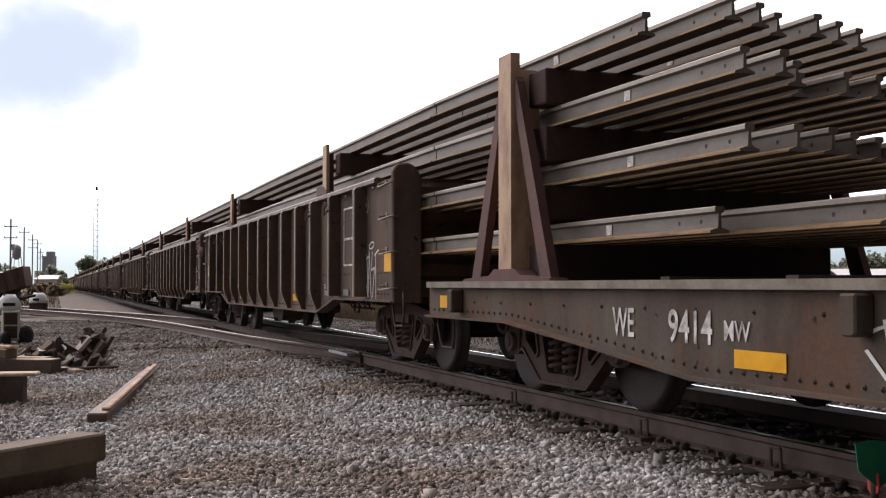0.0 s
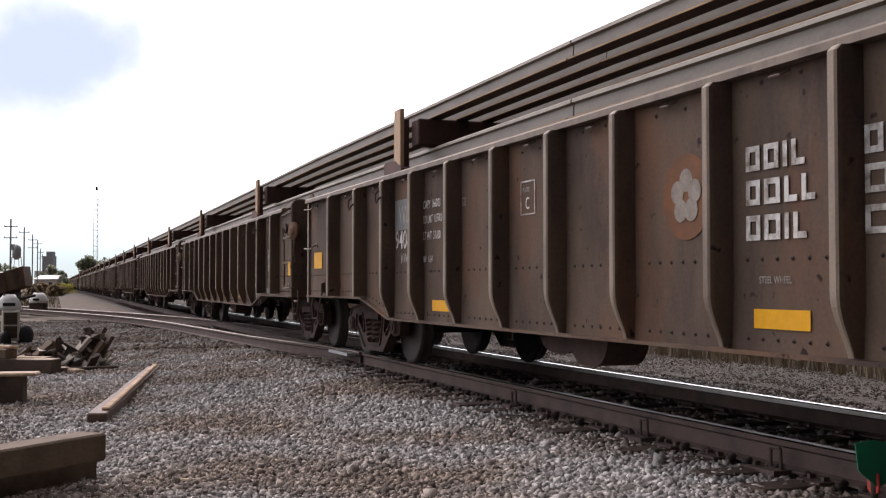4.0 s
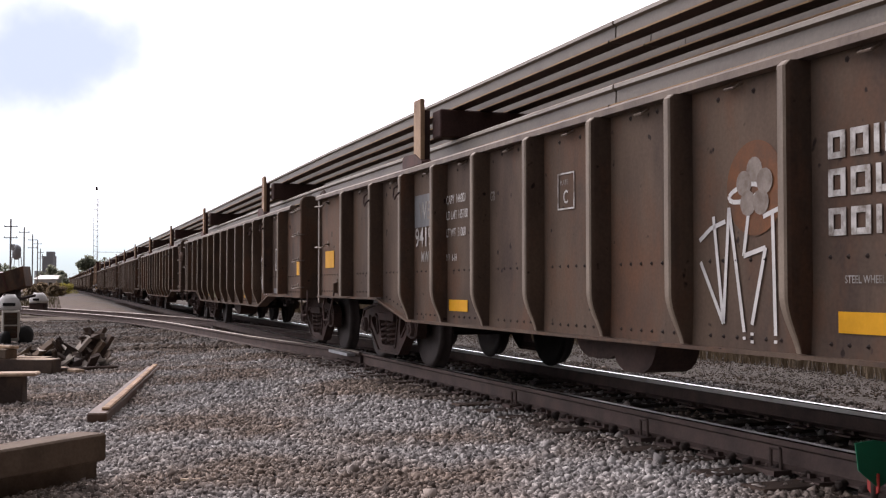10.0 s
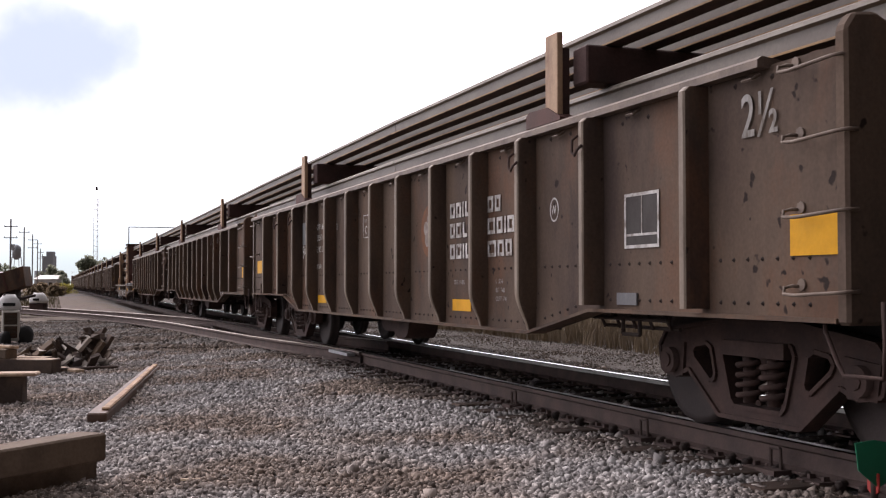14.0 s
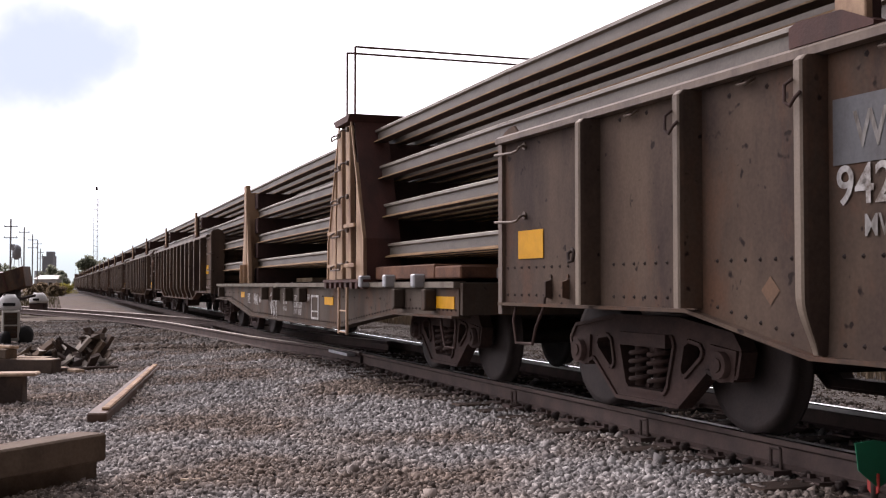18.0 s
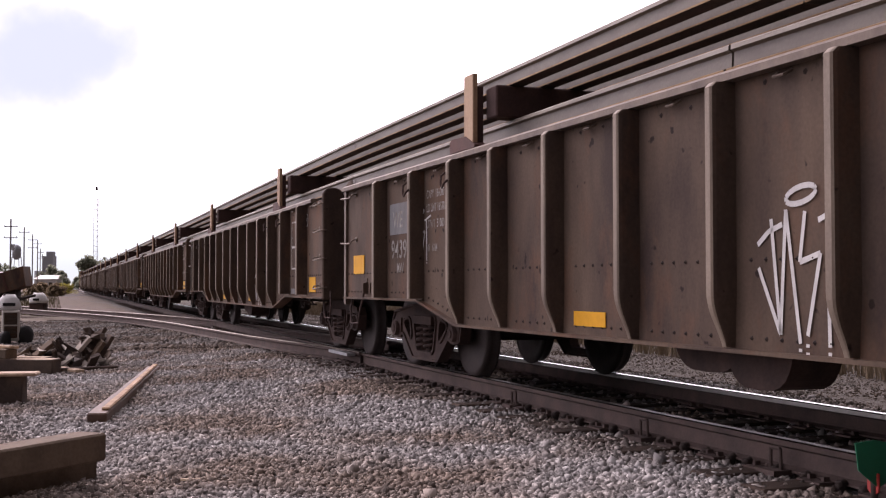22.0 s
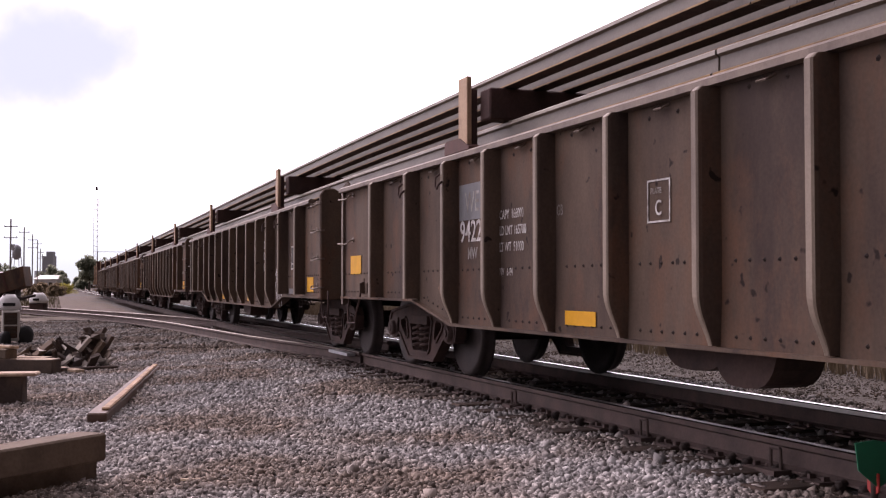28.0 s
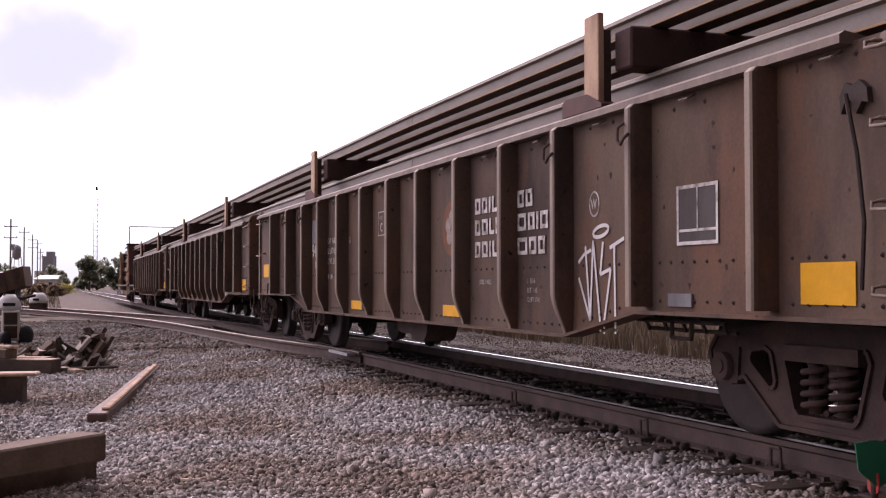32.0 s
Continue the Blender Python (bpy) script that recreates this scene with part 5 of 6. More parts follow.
        for xx in (12.27, 13.24, 14.22):
            bm = bmesh.new()
            bm_box(bm, rx(xx) - 0.055, rx(xx) + 0.055, -1.62, -1.50, 0.90, 1.03)
            bevel_all(bm, 0.014)
            part("bracket", bm, GALV, car, "pale steel clamp")
        bm = bmesh.new()
        bm_box(bm, rx(13.07), rx(13.29), -1.482, -1.474, 0.715, 0.77)
        part("steel_placard", bm, PALE_PATCH, car, "small blank metal placard")
        for k, (xa, xb) in enumerate(((2.95, 3.40), (3.43, 3.75), (3.78, 5.35))):
            bm = bmesh.new()
            bm_box(bm, rx(xa), rx(xb), -0.62, -0.30, 0.957, 1.055)
            bevel_all(bm, 0.008)
            part("packing_box", bm, GALV if k < 2 else PALE_TIMBER, car, "pale flat packing box on the deck")
    else:
        scribble(rx(5.74), 0.40, 0.8, 0.46, 6, car, y=y - 0.006)
    return car


def gantry(x, z_top, parent):
    """The tie-down tower on a flat car: tapered columns with side webs, two tan planks, bent rungs, a roof beam and tall hoops."""
    prof = [(0.88, 0.992), (0.86, 1.45), (0.30, 2.84)]
    for side in (-1, 1):
        for sx in (-1, 1):
            bm = bmesh.new()
            bm_prism(bm, [(x + sx * 0.50, 0.992), (x + sx * 0.88, 0.992), (x + sx * 0.86, 1.45), (x + sx * 0.50, 2.34)], "y", side * 1.520, side * 1.545)
            part("tower_flange", bm, STAKE_TAN, parent, "tan painted tower flange")
            bm = bmesh.new()
            for (xa, za), (xb, zb) in zip(prof, prof[1:]):
                bm_prism(bm, [(x + sx * xa, za), (x + sx * (xa - 0.022), za), (x + sx * (xb - 0.022), zb), (x + sx * xb, zb)], "y", side * 1.12, side * 1.519)
            part("tower_web", bm, STAKE_RED, parent, "oxide red tower side web")
            bm = bmesh.new()
            for (xa, za), (xb, zb) in zip(prof, prof[1:]):
                bm_prism(bm, [(x + sx * (xa + 0.008), za), (x + sx * (xa - 0.030), za), (x + sx * (xb - 0.030), zb), (x + sx * (xb + 0.008), zb)], "y", side * 1.546, side * 1.562)
            part("edge_strip", bm, STAKE_TAN, parent)
        for (xa, xb), (xc, xd) in (((-0.35, -0.07), (-0.29, -0.10)), ((0.12, 0.36), (0.09, 0.27))):
            bm = bmesh.new()
            bm_prism(bm, [(x + xa, 0.992), (x + xb, 0.992), (x + xd, 2.80), (x + xc, 2.80)], "y", side * 1.505, side * 1.570)
            bevel_all(bm, 0.008)
            part("tower_plank", bm, STAKE_TAN, parent, "tan painted upright plank")
        for z in (1.13, 1.53):
            for xa, xb in ((-0.64, -0.20), (0.18, 0.66)):
                bm = bmesh.new()
                bm_box(bm, x + xa, x + xb, side * 1.605 - 0.014, side * 1.605 + 0.014, z + (0.06 if xa > 0 and z > 1.4 else 0.0), z + 0.045 + (0.06 if xa > 0 and z > 1.4 else 0.0))
                bevel_all(bm, 0.006)
                part("tie_bar", bm, STAKE_TAN, parent)
        for k in range(5):
            z = 1.10 + 0.395 * k
            bm = bmesh.new()
            bm_tube(bm, [(x - 0.22, side * 1.570, z + 0.055), (x - 0.25, side * 1.625, z + 0.055), (x - 0.36, side * 1.635, z + 0.045), (x - 0.37, side * 1.635, z), (x + 0.08, side * 1.635, z + 0.004), (x + 0.10, side * 1.635, z + 0.07), (x + 0.19, side * 1.625, z + 0.075), (x + 0.22, side * 1.570, z + 0.075)], 0.011, 6)
            for dx, dz in ((-0.20, 0.055), (0.23, 0.075)):
                bm_rod(bm, (x + dx, side * 1.568, z + dz), (x + dx, side * 1.60, z + dz), 0.030, 8)
            part("rung", bm, RUB_EDGE, parent)
        bm = bmesh.new()
        bm_box(bm, x - 0.98, x + 0.98, side * 1.34 - 0.25, side * 1.34 + 0.25, 0.957, 0.990)
        for k in range(8):
            bm_box(bm, x - 0.95 + 0.255 * k, x - 0.84 + 0.255 * k, side * 1.55 - 0.03, side * 1.55 + 0.03, 0.885, 0.956)
        part("base_plate", bm, STAKE_RED, parent)
    bm = bmesh.new()       # boarding ladder below the deck
    for dx in (-0.14, 0.25):
        bm_box(bm, x + dx - 0.022, x + dx + 0.022, -1.60, -1.575, 0.345, 0.90)
    bm_rod(bm, (x - 0.13, -1.588, 0.62), (x + 0.24, -1.588, 0.62), 0.011, 6)
    bm_rod(bm, (x - 0.13, -1.588, 0.37), (x + 0.24, -1.588, 0.37), 0.013, 6)
    part("boarding_ladder", bm, STAKE_TAN, parent, "short tan ladder below the deck")
    bm = bmesh.new()
    bm_prism(bm, [(x - 0.40, 2.92), (x + 0.40, 2.92), (x + 0.30, 2.84), (x - 0.30, 2.84)], "y", -1.60, 1.60)
    bm_box(bm, x - 0.10, x + 0.10, -1.50, 1.50, 2.70, 2.838)
    part("tower_beam", bm, STAKE_RED, parent)
    for sx in (-0.19, 0.19):
        bm = bmesh.new()
        bm_path(bm, [(x + sx, -1.48, 2.92), (x + sx, -1.48, z_top), (x + sx, 1.48, z_top), (x + sx, 1.48, 2.92)], 0.014)
        part("hoop", bm, STAKE_RED, parent)
    for z0 in BEAMS:
        for dx in (-0.14, 0.22):
            o = part("rack_beam", FL["rack_beam"], None, parent)
            o.location = (x + dx, 0, z0)


# -- the load: long welded rails, two rigid lengths to each car --
RAIL_SEC = [(-0.068, 0), (0.068, 0), (0.068, 0.013), (0.013, 0.032), (0.009, 0.115), (0.034, 0.128), (0.034, 0.152), (0.026, 0.160), (-0.026, 0.160), (-0.034, 0.152), (-0.034, 0.128), (-0.009, 0.115),
            (-0.013, 0.032), (-0.068, 0.013)]
TIERS = (1.235, 1.690, 2.145, 2.590)
COLUMNS = [-1.25 + 0.278 * i for i in range(10)]


def load_rail(x0, x1):
    bm = bmesh.new()
    fs = bm_prism(bm, RAIL_SEC, "x", x0, x1)
    for f in fs:
        n = f.normal
        c = f.calc_center_median()
        if abs(n.x) < 0.5:
            # underside coloured dark as if shaded, foot rusty, head coloured as if lit
            f.material_index = 2 if c.z < 0.001 else 1 if c.z < 0.030 else 3 if c.z > 0.135 else 0
    return mesh_of("rail", bm, LOAD_RAIL, LOAD_RUST, TRUCK_RUST_FOOT_SHADE, LOAD_HEAD_LIT)


HALF_RAIL = load_rail(-PITCH / 4 - 0.004, PITCH / 4 + 0.004)


def rail_load(label, front=None, back=None):
    """front, back: functions of (tier, column) that end the rails short on this car."""
    load = thing("rail_load", label, "rail load", "lengths of the rail load")
    for t, z in enumerate(TIERS):
        for c, y in enumerate(COLUMNS):
            me = HALF_RAIL if not front and not back else load_rail(back(t, c) if back else -PITCH / 2, front(t, c) if front else PITCH / 2)
            o = part("rail", me, None, load)
            o.location = (0, y, z)
            if front:
                xe = front(t, c)
                for k in (0.18, 0.42):
                    bm = bmesh.new()
                    bm_rod(bm, (xe - k, -0.012, 0.075), (xe - k, -0.006, 0.075), 0.014, 8)
                    part("bolt_hole", bm, CAR_DARK, o)
                if (t * 3 + c) % 3 == 0:
                    bm = bmesh.new()
                    bm_box(bm, xe - 1.35, xe - 1.27, -0.018, -0.0125, 0.04, 0.11)
                    part("paper_tag", bm, WHITE_MARK, o, "small white paper tag")
    return load

BASE = "brown steel gondola car"
FRONT_TAG = [(1.02, 0.74, 0.6, 0.66)]
MID_TAG = [(3.15, 0.64, 0.66, 0.68)]
CARS = [
    dict(kind="flat", no="9414", label="grey-brown flat car under the staggered ends of the rail load", stakes=(-HALF + 1.75,)),
    dict(kind="gon", no="9412", tall=1, tag=FRONT_TAG, label=BASE + ", tall white outline and tag near its end"),
    dict(kind="gon", no="9410", tall=1, tag=FRONT_TAG, brake=1, label=BASE + ", brake wheel on its end, tall white outline"),
    dict(kind="gon", no="9408", bcr=1, tag=MID_TAG, brake=1, label=BASE + ", white block name shapes and a tag"),
    dict(kind="gon", no="9407", bcr=1, tag=MID_TAG, brake=1, label=BASE + ", faded orange disc and white name shapes"),
    dict(kind="gon", no="9403", bcr=1, tag=MID_TAG, brake=1, label=BASE + ", faded orange disc and white name shapes"),
    dict(kind="gon", no="9405", bcr=1, tag=MID_TAG, label=BASE + ", faded orange disc and a sprayed tag"),
    dict(kind="gon", no="9419", bcr=1, tag=[(6.18, 0.66, 0.86, 0.80), (3.22, 0.9, 0.6, 0.7)], brake=1, label=BASE + ", a large sprayed tag below its orange disc"),
    dict(kind="gon", no="9402", bcr=1, green=1, tag=[(3.3, 0.8, 0.8, 0.75)], label=BASE + ", one panel repainted pale olive"),
    dict(kind="gon", no="9415", bcr=1, tag=[(3.3, 0.66, 0.8, 0.85)], brake=1, label=BASE + ", faded orange disc and a big tag"),
    dict(kind="gon", no="9401", bcr=1, label=BASE + ", faded orange disc and no tag"),
    dict(kind="gon", no="9424", bcr=1, tag=[(13.3, 1.0, 0.8, 0.7), (3.22, 0.63, 0.66, 0.8)], label=BASE + ", a tag at either end of its side"),
    dict(kind="gon", no="9420", bcr=1, tag=MID_TAG, brake=1, label=BASE + ", faded orange disc and white name shapes"),
    dict(kind="flat", no="9441", label="grey-brown flat car with a tie-down tower and sprayed tag", stakes=(-HALF + 3.62,), gantry=3.79),
    dict(kind="gon", no="9421", tall=1, tag=[(5.23, 0.62, 0.74, 0.64)], label=BASE + ", tall white outline beside a tag"),
    dict(kind="gon", no="9439", pge=1, faint=1, tag=[(12.6, 1.15, 0.6, 0.5), (7.02, 0.62, 0.70, 0.80)], brake=1, label=BASE + ", faded tall name shapes and tags"),
    dict(kind="gon", no="9423", tall=1, tag=[(5.23, 0.62, 0.74, 0.66)], label=BASE + ", tall white outline and a small tag"),
    dict(kind="gon", no="9409", tall=1, tag=[(5.23, 0.62, 0.74, 0.7)], label=BASE + ", tall white outline and a small tag"),
    dict(kind="gon", no="9418", bcr=1, tag=MID_TAG, label=BASE + ", white name shapes and a tag"),
    dict(kind="gon", no="9422", bcr=1, tag=MID_TAG, label=BASE + ", pale panel, white name shapes and a tag"),
    dict(kind="gon", no="9411", bcr=1, tag=MID_TAG, label=BASE + ", white name shapes and a tag"),
    dict(kind="gon", no="9425", bcr=1, tag=MID_TAG, label=BASE + ", white name shapes and a tag"),
    dict(kind="gon", no="9426", bcr=1, tag=MID_TAG, brake=1, label=BASE + ", brake wheel on its end and a tag"),
    dict(kind="gon", no="9417", bcr=1, tag=MID_TAG, label=BASE + ", white name shapes and a tag"),
    dict(kind="gon", no="9406", tall=1, label=BASE + ", near the tail of the train"),
    dict(kind="flat", no="9440", label="grey-brown flat car with a tie-down tower at the train's tail", stakes=(-HALF + 3.62,), gantry=3.79),
]
TRAIN = []


def front_ends(t, c):
    """How far the rails reach on the leading flat car."""
    return ((4.22, 5.32, 5.45, 5.30, 5.60, 5.75, 5.60, 5.90, 5.80, 6.00), (4.52, 4.60, 4.56, 4.42, 4.32, 4.40, 4.55, 4.50, 4.60, 4.40),
            (4.48, 4.48, 4.24, 3.92, 4.04, 4.02, 4.20, 4.10, 4.30, 4.20), (3.40, 3.98, 3.88, 3.70, 3.76, 3.64, 3.52, 3.70, 3.60, 3.75))[t][c] - HALF


for n, spec in enumerate(CARS):
    car = gondola(n, spec) if spec["kind"] == "gon" else flat_car(n, spec)
    if spec.get("gantry"):
        gantry(spec["gantry"], 3.75, car)
    if n == 0:
        loads = [(0.0, PITCH / 2, rail_load("staggered ends of long rusty rails stacked in four tiers", front=front_ends))]
    elif n == len(CARS) - 1:
        loads = [(0.0, PITCH / 2, rail_load("tail of the long rails stacked in four tiers", back=lambda t, c: -4.0 + 0.25 * ((t * 3 + c * 5) % 7)))]
    else:
        loads = [(k, PITCH / 4, rail_load("long rusty rails stacked in four tiers across the cars")) for k in (-PITCH / 4, PITCH / 4)]
    TRAIN.append((n, car, loads))

# ---- beside the line ----


def timber(name, label, a, b, w, h, z0, mat, category="timber", group="", top=None, roll=0.0):
    """A sawn timber from a to b (plan), resting at z0."""
    a, b = Vector((*a, 0)), Vector((*b, 0))
    L = (b - a).length
    bm = bmesh.new()
    bm_box(bm, 0, L, -w / 2, w / 2, 0, h)
    bmesh.ops.subdivide_edges(bm, edges=[e for e in bm.edges if abs(e.verts[0].co.x - e.verts[1].co.x) > L * 0.9], cuts=7)
    for v in bm.verts:
        k = Vector((v.co.x * 1.7 + a.x, v.co.y * 3, v.co.z * 3))
        v.co += Vector((0, 0.008 * noise.noise(k), 0.008 * noise.noise(k + Vector((9, 3, 1)))))
    ed = [e for e in bm.edges if len(e.link_faces) == 2 and e.calc_face_angle(0) > 0.8]
    bmesh.ops.bevel(bm, geom=ed, offset=0.012, segments=1, affect="EDGES", clamp_overlap=True)
    # upward faces get a paler material in place of sunlight
    if top:
        for f in bm.faces:
            if f.normal.z > 0.8:
                f.material_index = 1
    ob = new(name, mesh_of(name, bm, mat, *([top] if top else [])))
    ob.matrix_basis = Matrix.Translation((a.x, a.y, z0)) @ Matrix.Rotation(math.atan2(b.y - a.y, b.x - a.x), 4, "Z") @ Matrix.Rotation(roll, 4, "X")
    return tagged(ob, label, category, group)


GZ = GROUND_Z
STRIP_WOOD = weathered("pale_strip_wood", (0.46, 0.31, 0.19), (0.20, 0.11, 0.065), 0.75, 0.0, 4.0, (0.4, 0.7), 0.4, 45.0, 1.0, 0.2, 0.3)
timber("railway_tie", "weathered brown wooden tie lying on another tie", (-2.13, 6.90), (-3.35, 4.55), 0.23, 0.165, GZ + 0.165, OLD_TIMBER, "tie", "old ties beside the line")
timber("railway_tie", "dark lower wooden tie half sunk in ballast", (-2.28, 7.22), (-3.46, 4.90), 0.23, 0.17, GZ - 0.004, OLD_TIMBER, "tie", "old ties beside the line")
PLANK_RED = weathered("red_brown_plank", (0.130, 0.072, 0.045), (0.070, 0.042, 0.030), 0.6, 0.0, 3.0, (0.4, 0.7), 0.3, 45.0, 1.0, 0.25, 0.4)
timber("plank", "long red-brown timber lying on the ballast", (-3.06, 10.02), (-4.06, 15.9), 0.17, 0.10, GZ - 0.01, PLANK_RED, "plank")
# Thin strip added to draw the brighter top of the plank below.
timber("lath", "narrow pale strip along the top of a dark timber", (-3.05, 10.25), (-4.04, 15.9), 0.075, 0.025, GZ + 0.094, STRIP_WOOD, "plank")
timber("railway_tie", "squared timber with its top coloured sunlit near the heap", (-4.28, 11.6), (-5.9, 11.3), 0.30, 0.30, GZ, DARK_TIMBER, "tie", "old ties beside the line", PALE_TIMBER)
timber("plank", "pale board lying across a dark timber", (-4.15, 11.62), (-5.9, 11.25), 0.36, 0.035, GZ + 0.30, PALE_TIMBER, "plank")
timber("railway_tie", "stacked dark tie with its top coloured sunlit", (-5.36, 15.72), (-7.9, 15.95), 0.29, 0.20, GZ, DARK_TIMBER, "tie", "stacked ties", PALE_TIMBER)
timber("railway_tie", "stacked dark tie with its top coloured sunlit", (-5.62, 16.15), (-8.1, 16.45), 0.26, 0.20, GZ, DARK_TIMBER, "tie", "stacked ties", PALE_TIMBER)
timber("railway_tie", "tie on top of the stack, its upper face coloured sunlit", (-6.0, 15.75), (-8.4, 16.5), 0.24, 0.14, GZ + 0.20, OLD_TIMBER, "tie", "stacked ties", PALE_TIMBER)
timber("plank", "loose pale board on the tie stack", (-5.95, 15.72), (-7.3, 16.7), 0.15, 0.04, GZ + 0.345, PALE_TIMBER, "plank", "", None, 0.06)
timber("plank", "thin dark board on the ballast", (-4.75, 16.5), (-5.40, 15.9), 0.12, 0.06, GZ, DARK_TIMBER, "plank")
timber("plank", "short pale board end on the ballast", (-5.05, 15.75), (-5.50, 16.3), 0.14, 0.05, GZ + 0.005, PALE_TIMBER, "plank")
timber("plank", "thin dark board on the ballast", (-1.9, 12.6), (-2.3, 13.2), 0.07, 0.03, GZ, DARK_TIMBER, "plank")
timber("plank", "splinter of bleached wood on the ballast", (-1.65, 7.0), (-1.42, 7.06), 0.035, 0.02, GZ + 0.01, PALE_TIMBER, "plank")


BLEACHED = weathered("sun_bleached_wood", (0.55, 0.50, 0.44), (0.30, 0.25, 0.20), 0.8, 0.0, 5.0, (0.4, 0.7), 0.4, 45.0, 1.0, 0.2, 0.3)


def tie_heap():
    """A heap of broken tie pieces, each piece its own part."""
    rng = random.Random(11)
    heap = thing("tie_heap", "heap of broken splintered tie pieces on ballast", "wood heap", at=Matrix.Translation((-5.68, 17.05, GZ)))
    for i in range(120):
        L, w, h = rng.uniform(0.10, 0.30), rng.uniform(0.04, 0.13), rng.uniform(0.03, 0.09)
        bm = bmesh.new()
        vs = bm_box(bm, -L / 2, L / 2, -w / 2, w / 2, -h / 2, h / 2)
        for v in vs:
            v.co += Vector((rng.uniform(-0.10, 0.10), rng.uniform(-0.025, 0.025), rng.uniform(-0.02, 0.02)))
        bevel_all(bm, 0.004)
        o = part("broken_tie", bm, rng.choice((DARK_TIMBER, DARK_TIMBER, DARK_TIMBER, CAR_DARK, OLD_TIMBER, BLEACHED, BLEACHED)), heap)
        x = rng.uniform(-0.70, 0.55)
        y = rng.gauss(0, 0.22)
        top = (0.20 + 0.34 * (x + 0.70) / 1.25) * max(0.25, 1 - (y / 0.5) ** 2)
        o.matrix_basis = pose(x, y, rng.uniform(0.03, top), rng.uniform(-20, 20), rng.uniform(-55, 55), rng.uniform(0, 180))
    for x, y, z, L, tilt, mat in ((0.52, -0.28, 0.20, 0.46, -58, OLD_TIMBER), (0.34, -0.22, 0.36, 0.26, -50, BLEACHED), (0.62, -0.12, 0.30, 0.40, -60, DARK_TIMBER), (-0.30, -0.2, 0.24, 0.5, -40, OLD_TIMBER), (-0.62, -0.1, 0.10, 0.9, -14, DARK_TIMBER)):
        bm = bmesh.new()
        bm_box(bm, -L / 2, L / 2, -0.075, 0.075, -0.03, 0.03)
        bevel_all(bm, 0.006)
        o = part("broken_tie", bm, mat, heap)
        o.matrix_basis = pose(x, y, z, 25, tilt, 15)
    return heap


tie_heap()


WHITE_COVER = plain("white_cover_paint", (0.74, 0.74, 0.72), 0.5)
RUBBER = plain("black_rubber", (0.025, 0.025, 0.025), 0.8)


def dome(parent, at, s, tall=1.0):
    """A white domed cover with a dark slot."""
    bm = bmesh.new()
    prof = [(0.30 * s, 0.0), (0.30 * s, 0.06 * tall), (0.25 * s, 0.16 * tall), (0.14 * s, 0.24 * tall)]
    rings = [[bm.verts.new((r * math.cos(2 * math.pi * i / 16), r * 0.8 * math.sin(2 * math.pi * i / 16), z)) for i in range(16)] for r, z in prof]
    for p, q in zip(rings, rings[1:]):
        for i in range(16):
            bm.faces.new((p[i], p[(i + 1) % 16], q[(i + 1) % 16], q[i])).smooth = True
    bm.faces.new(rings[-1])
    bm.faces.new(rings[0][::-1])
    o = part("domed_cover", bm, WHITE_COVER, parent)
    o.location = at
    bm = bmesh.new()
    bm_box(bm, -0.12, 0.12, -0.262 * s, -0.225 * s, 0.06 * tall, 0.11 * tall)
    part("slot", bm, RUBBER, o)


def track_machine():
    """A small cream powered cabinet with louvres, a dark tank and two white domed covers."""
    m = thing("track_machine", "small cream track machine with louvred doors and white covers", "machine", at=Matrix.Translation((-8.78, 23.0, GZ)) @ Matrix.Rotation(0.35, 4, "Z"))
    cream = plain("cream_paint", (0.60, 0.57, 0.50), 0.55)
    black = RUBBER
    bm = bmesh.new()
    bm_box(bm, -0.18, 0.17, -0.22, 0.22, 0.10, 0.72)
    bevel_all(bm, 0.03)
    part("cabinet", bm, cream, m)
    for z in (0.28, 0.55):
        door = bmesh.new()
        bm_box(door, -0.13, 0.12, -0.235, -0.22, z - 0.12, z + 0.12)
        d = part("louvre_door", door, CAR_GREY, m)
        for k in range(5):
            sl = bmesh.new()
            bm_box(sl, -0.115, 0.105, -0.255, -0.233, z - 0.10 + k * 0.045, z - 0.08 + k * 0.045)
            part("slat", sl, CAR_GREY, d)
    bm = bmesh.new()
    bm_lathe(bm, [(-0.055, 0.10), (-0.045, 0.20), (0.045, 0.20), (0.055, 0.10)], 0.0, 20)
    w = part("wheel", bm, black, m)
    w.matrix_basis = Matrix.Translation((0.27, -0.05, 0.20)) @ Matrix.Rotation(math.pi / 2 - 0.72, 4, "Z")
    bm = bmesh.new()
    bm_lathe(bm, [(-0.06, 0.09), (-0.05, 0.15), (0.05, 0.15), (0.06, 0.09)], 0.0, 18)
    w = part("wheel", bm, black, m)
    w.matrix_basis = Matrix.Translation((-0.10, -0.30, 0.15)) @ Matrix.Rotation(math.pi / 2 - 0.5, 4, "Z")
    dome(m, (-0.04, 0.0, 0.725), 0.78, 1.3)
    bm = bmesh.new()
    bm_path(bm, [(-0.15, -0.05, 1.03), (0.20, 0.0, 0.95), (0.46, 0.1, 1.02)], 0.03, 8)
    part("lever_arm", bm, CAR_DARK, m)
    return m


def signal_cabinet():
    c = thing("signal_cabinet", "rusty cabinet with a white domed cover beyond the side track", "cabinet", at=Matrix.Translation((-16.45, 46.0, GZ)))
    bm = bmesh.new()
    bm_box(bm, -0.30, 0.30, -0.25, 0.25, 0.0, 0.50)
    bevel_all(bm, 0.03)
    part("cabinet", bm, TRUCK_RUST_FOOT_SHADE, c)
    dome(c, (0, 0, 0.50), 1.25, 1.75)


track_machine()
signal_cabinet()


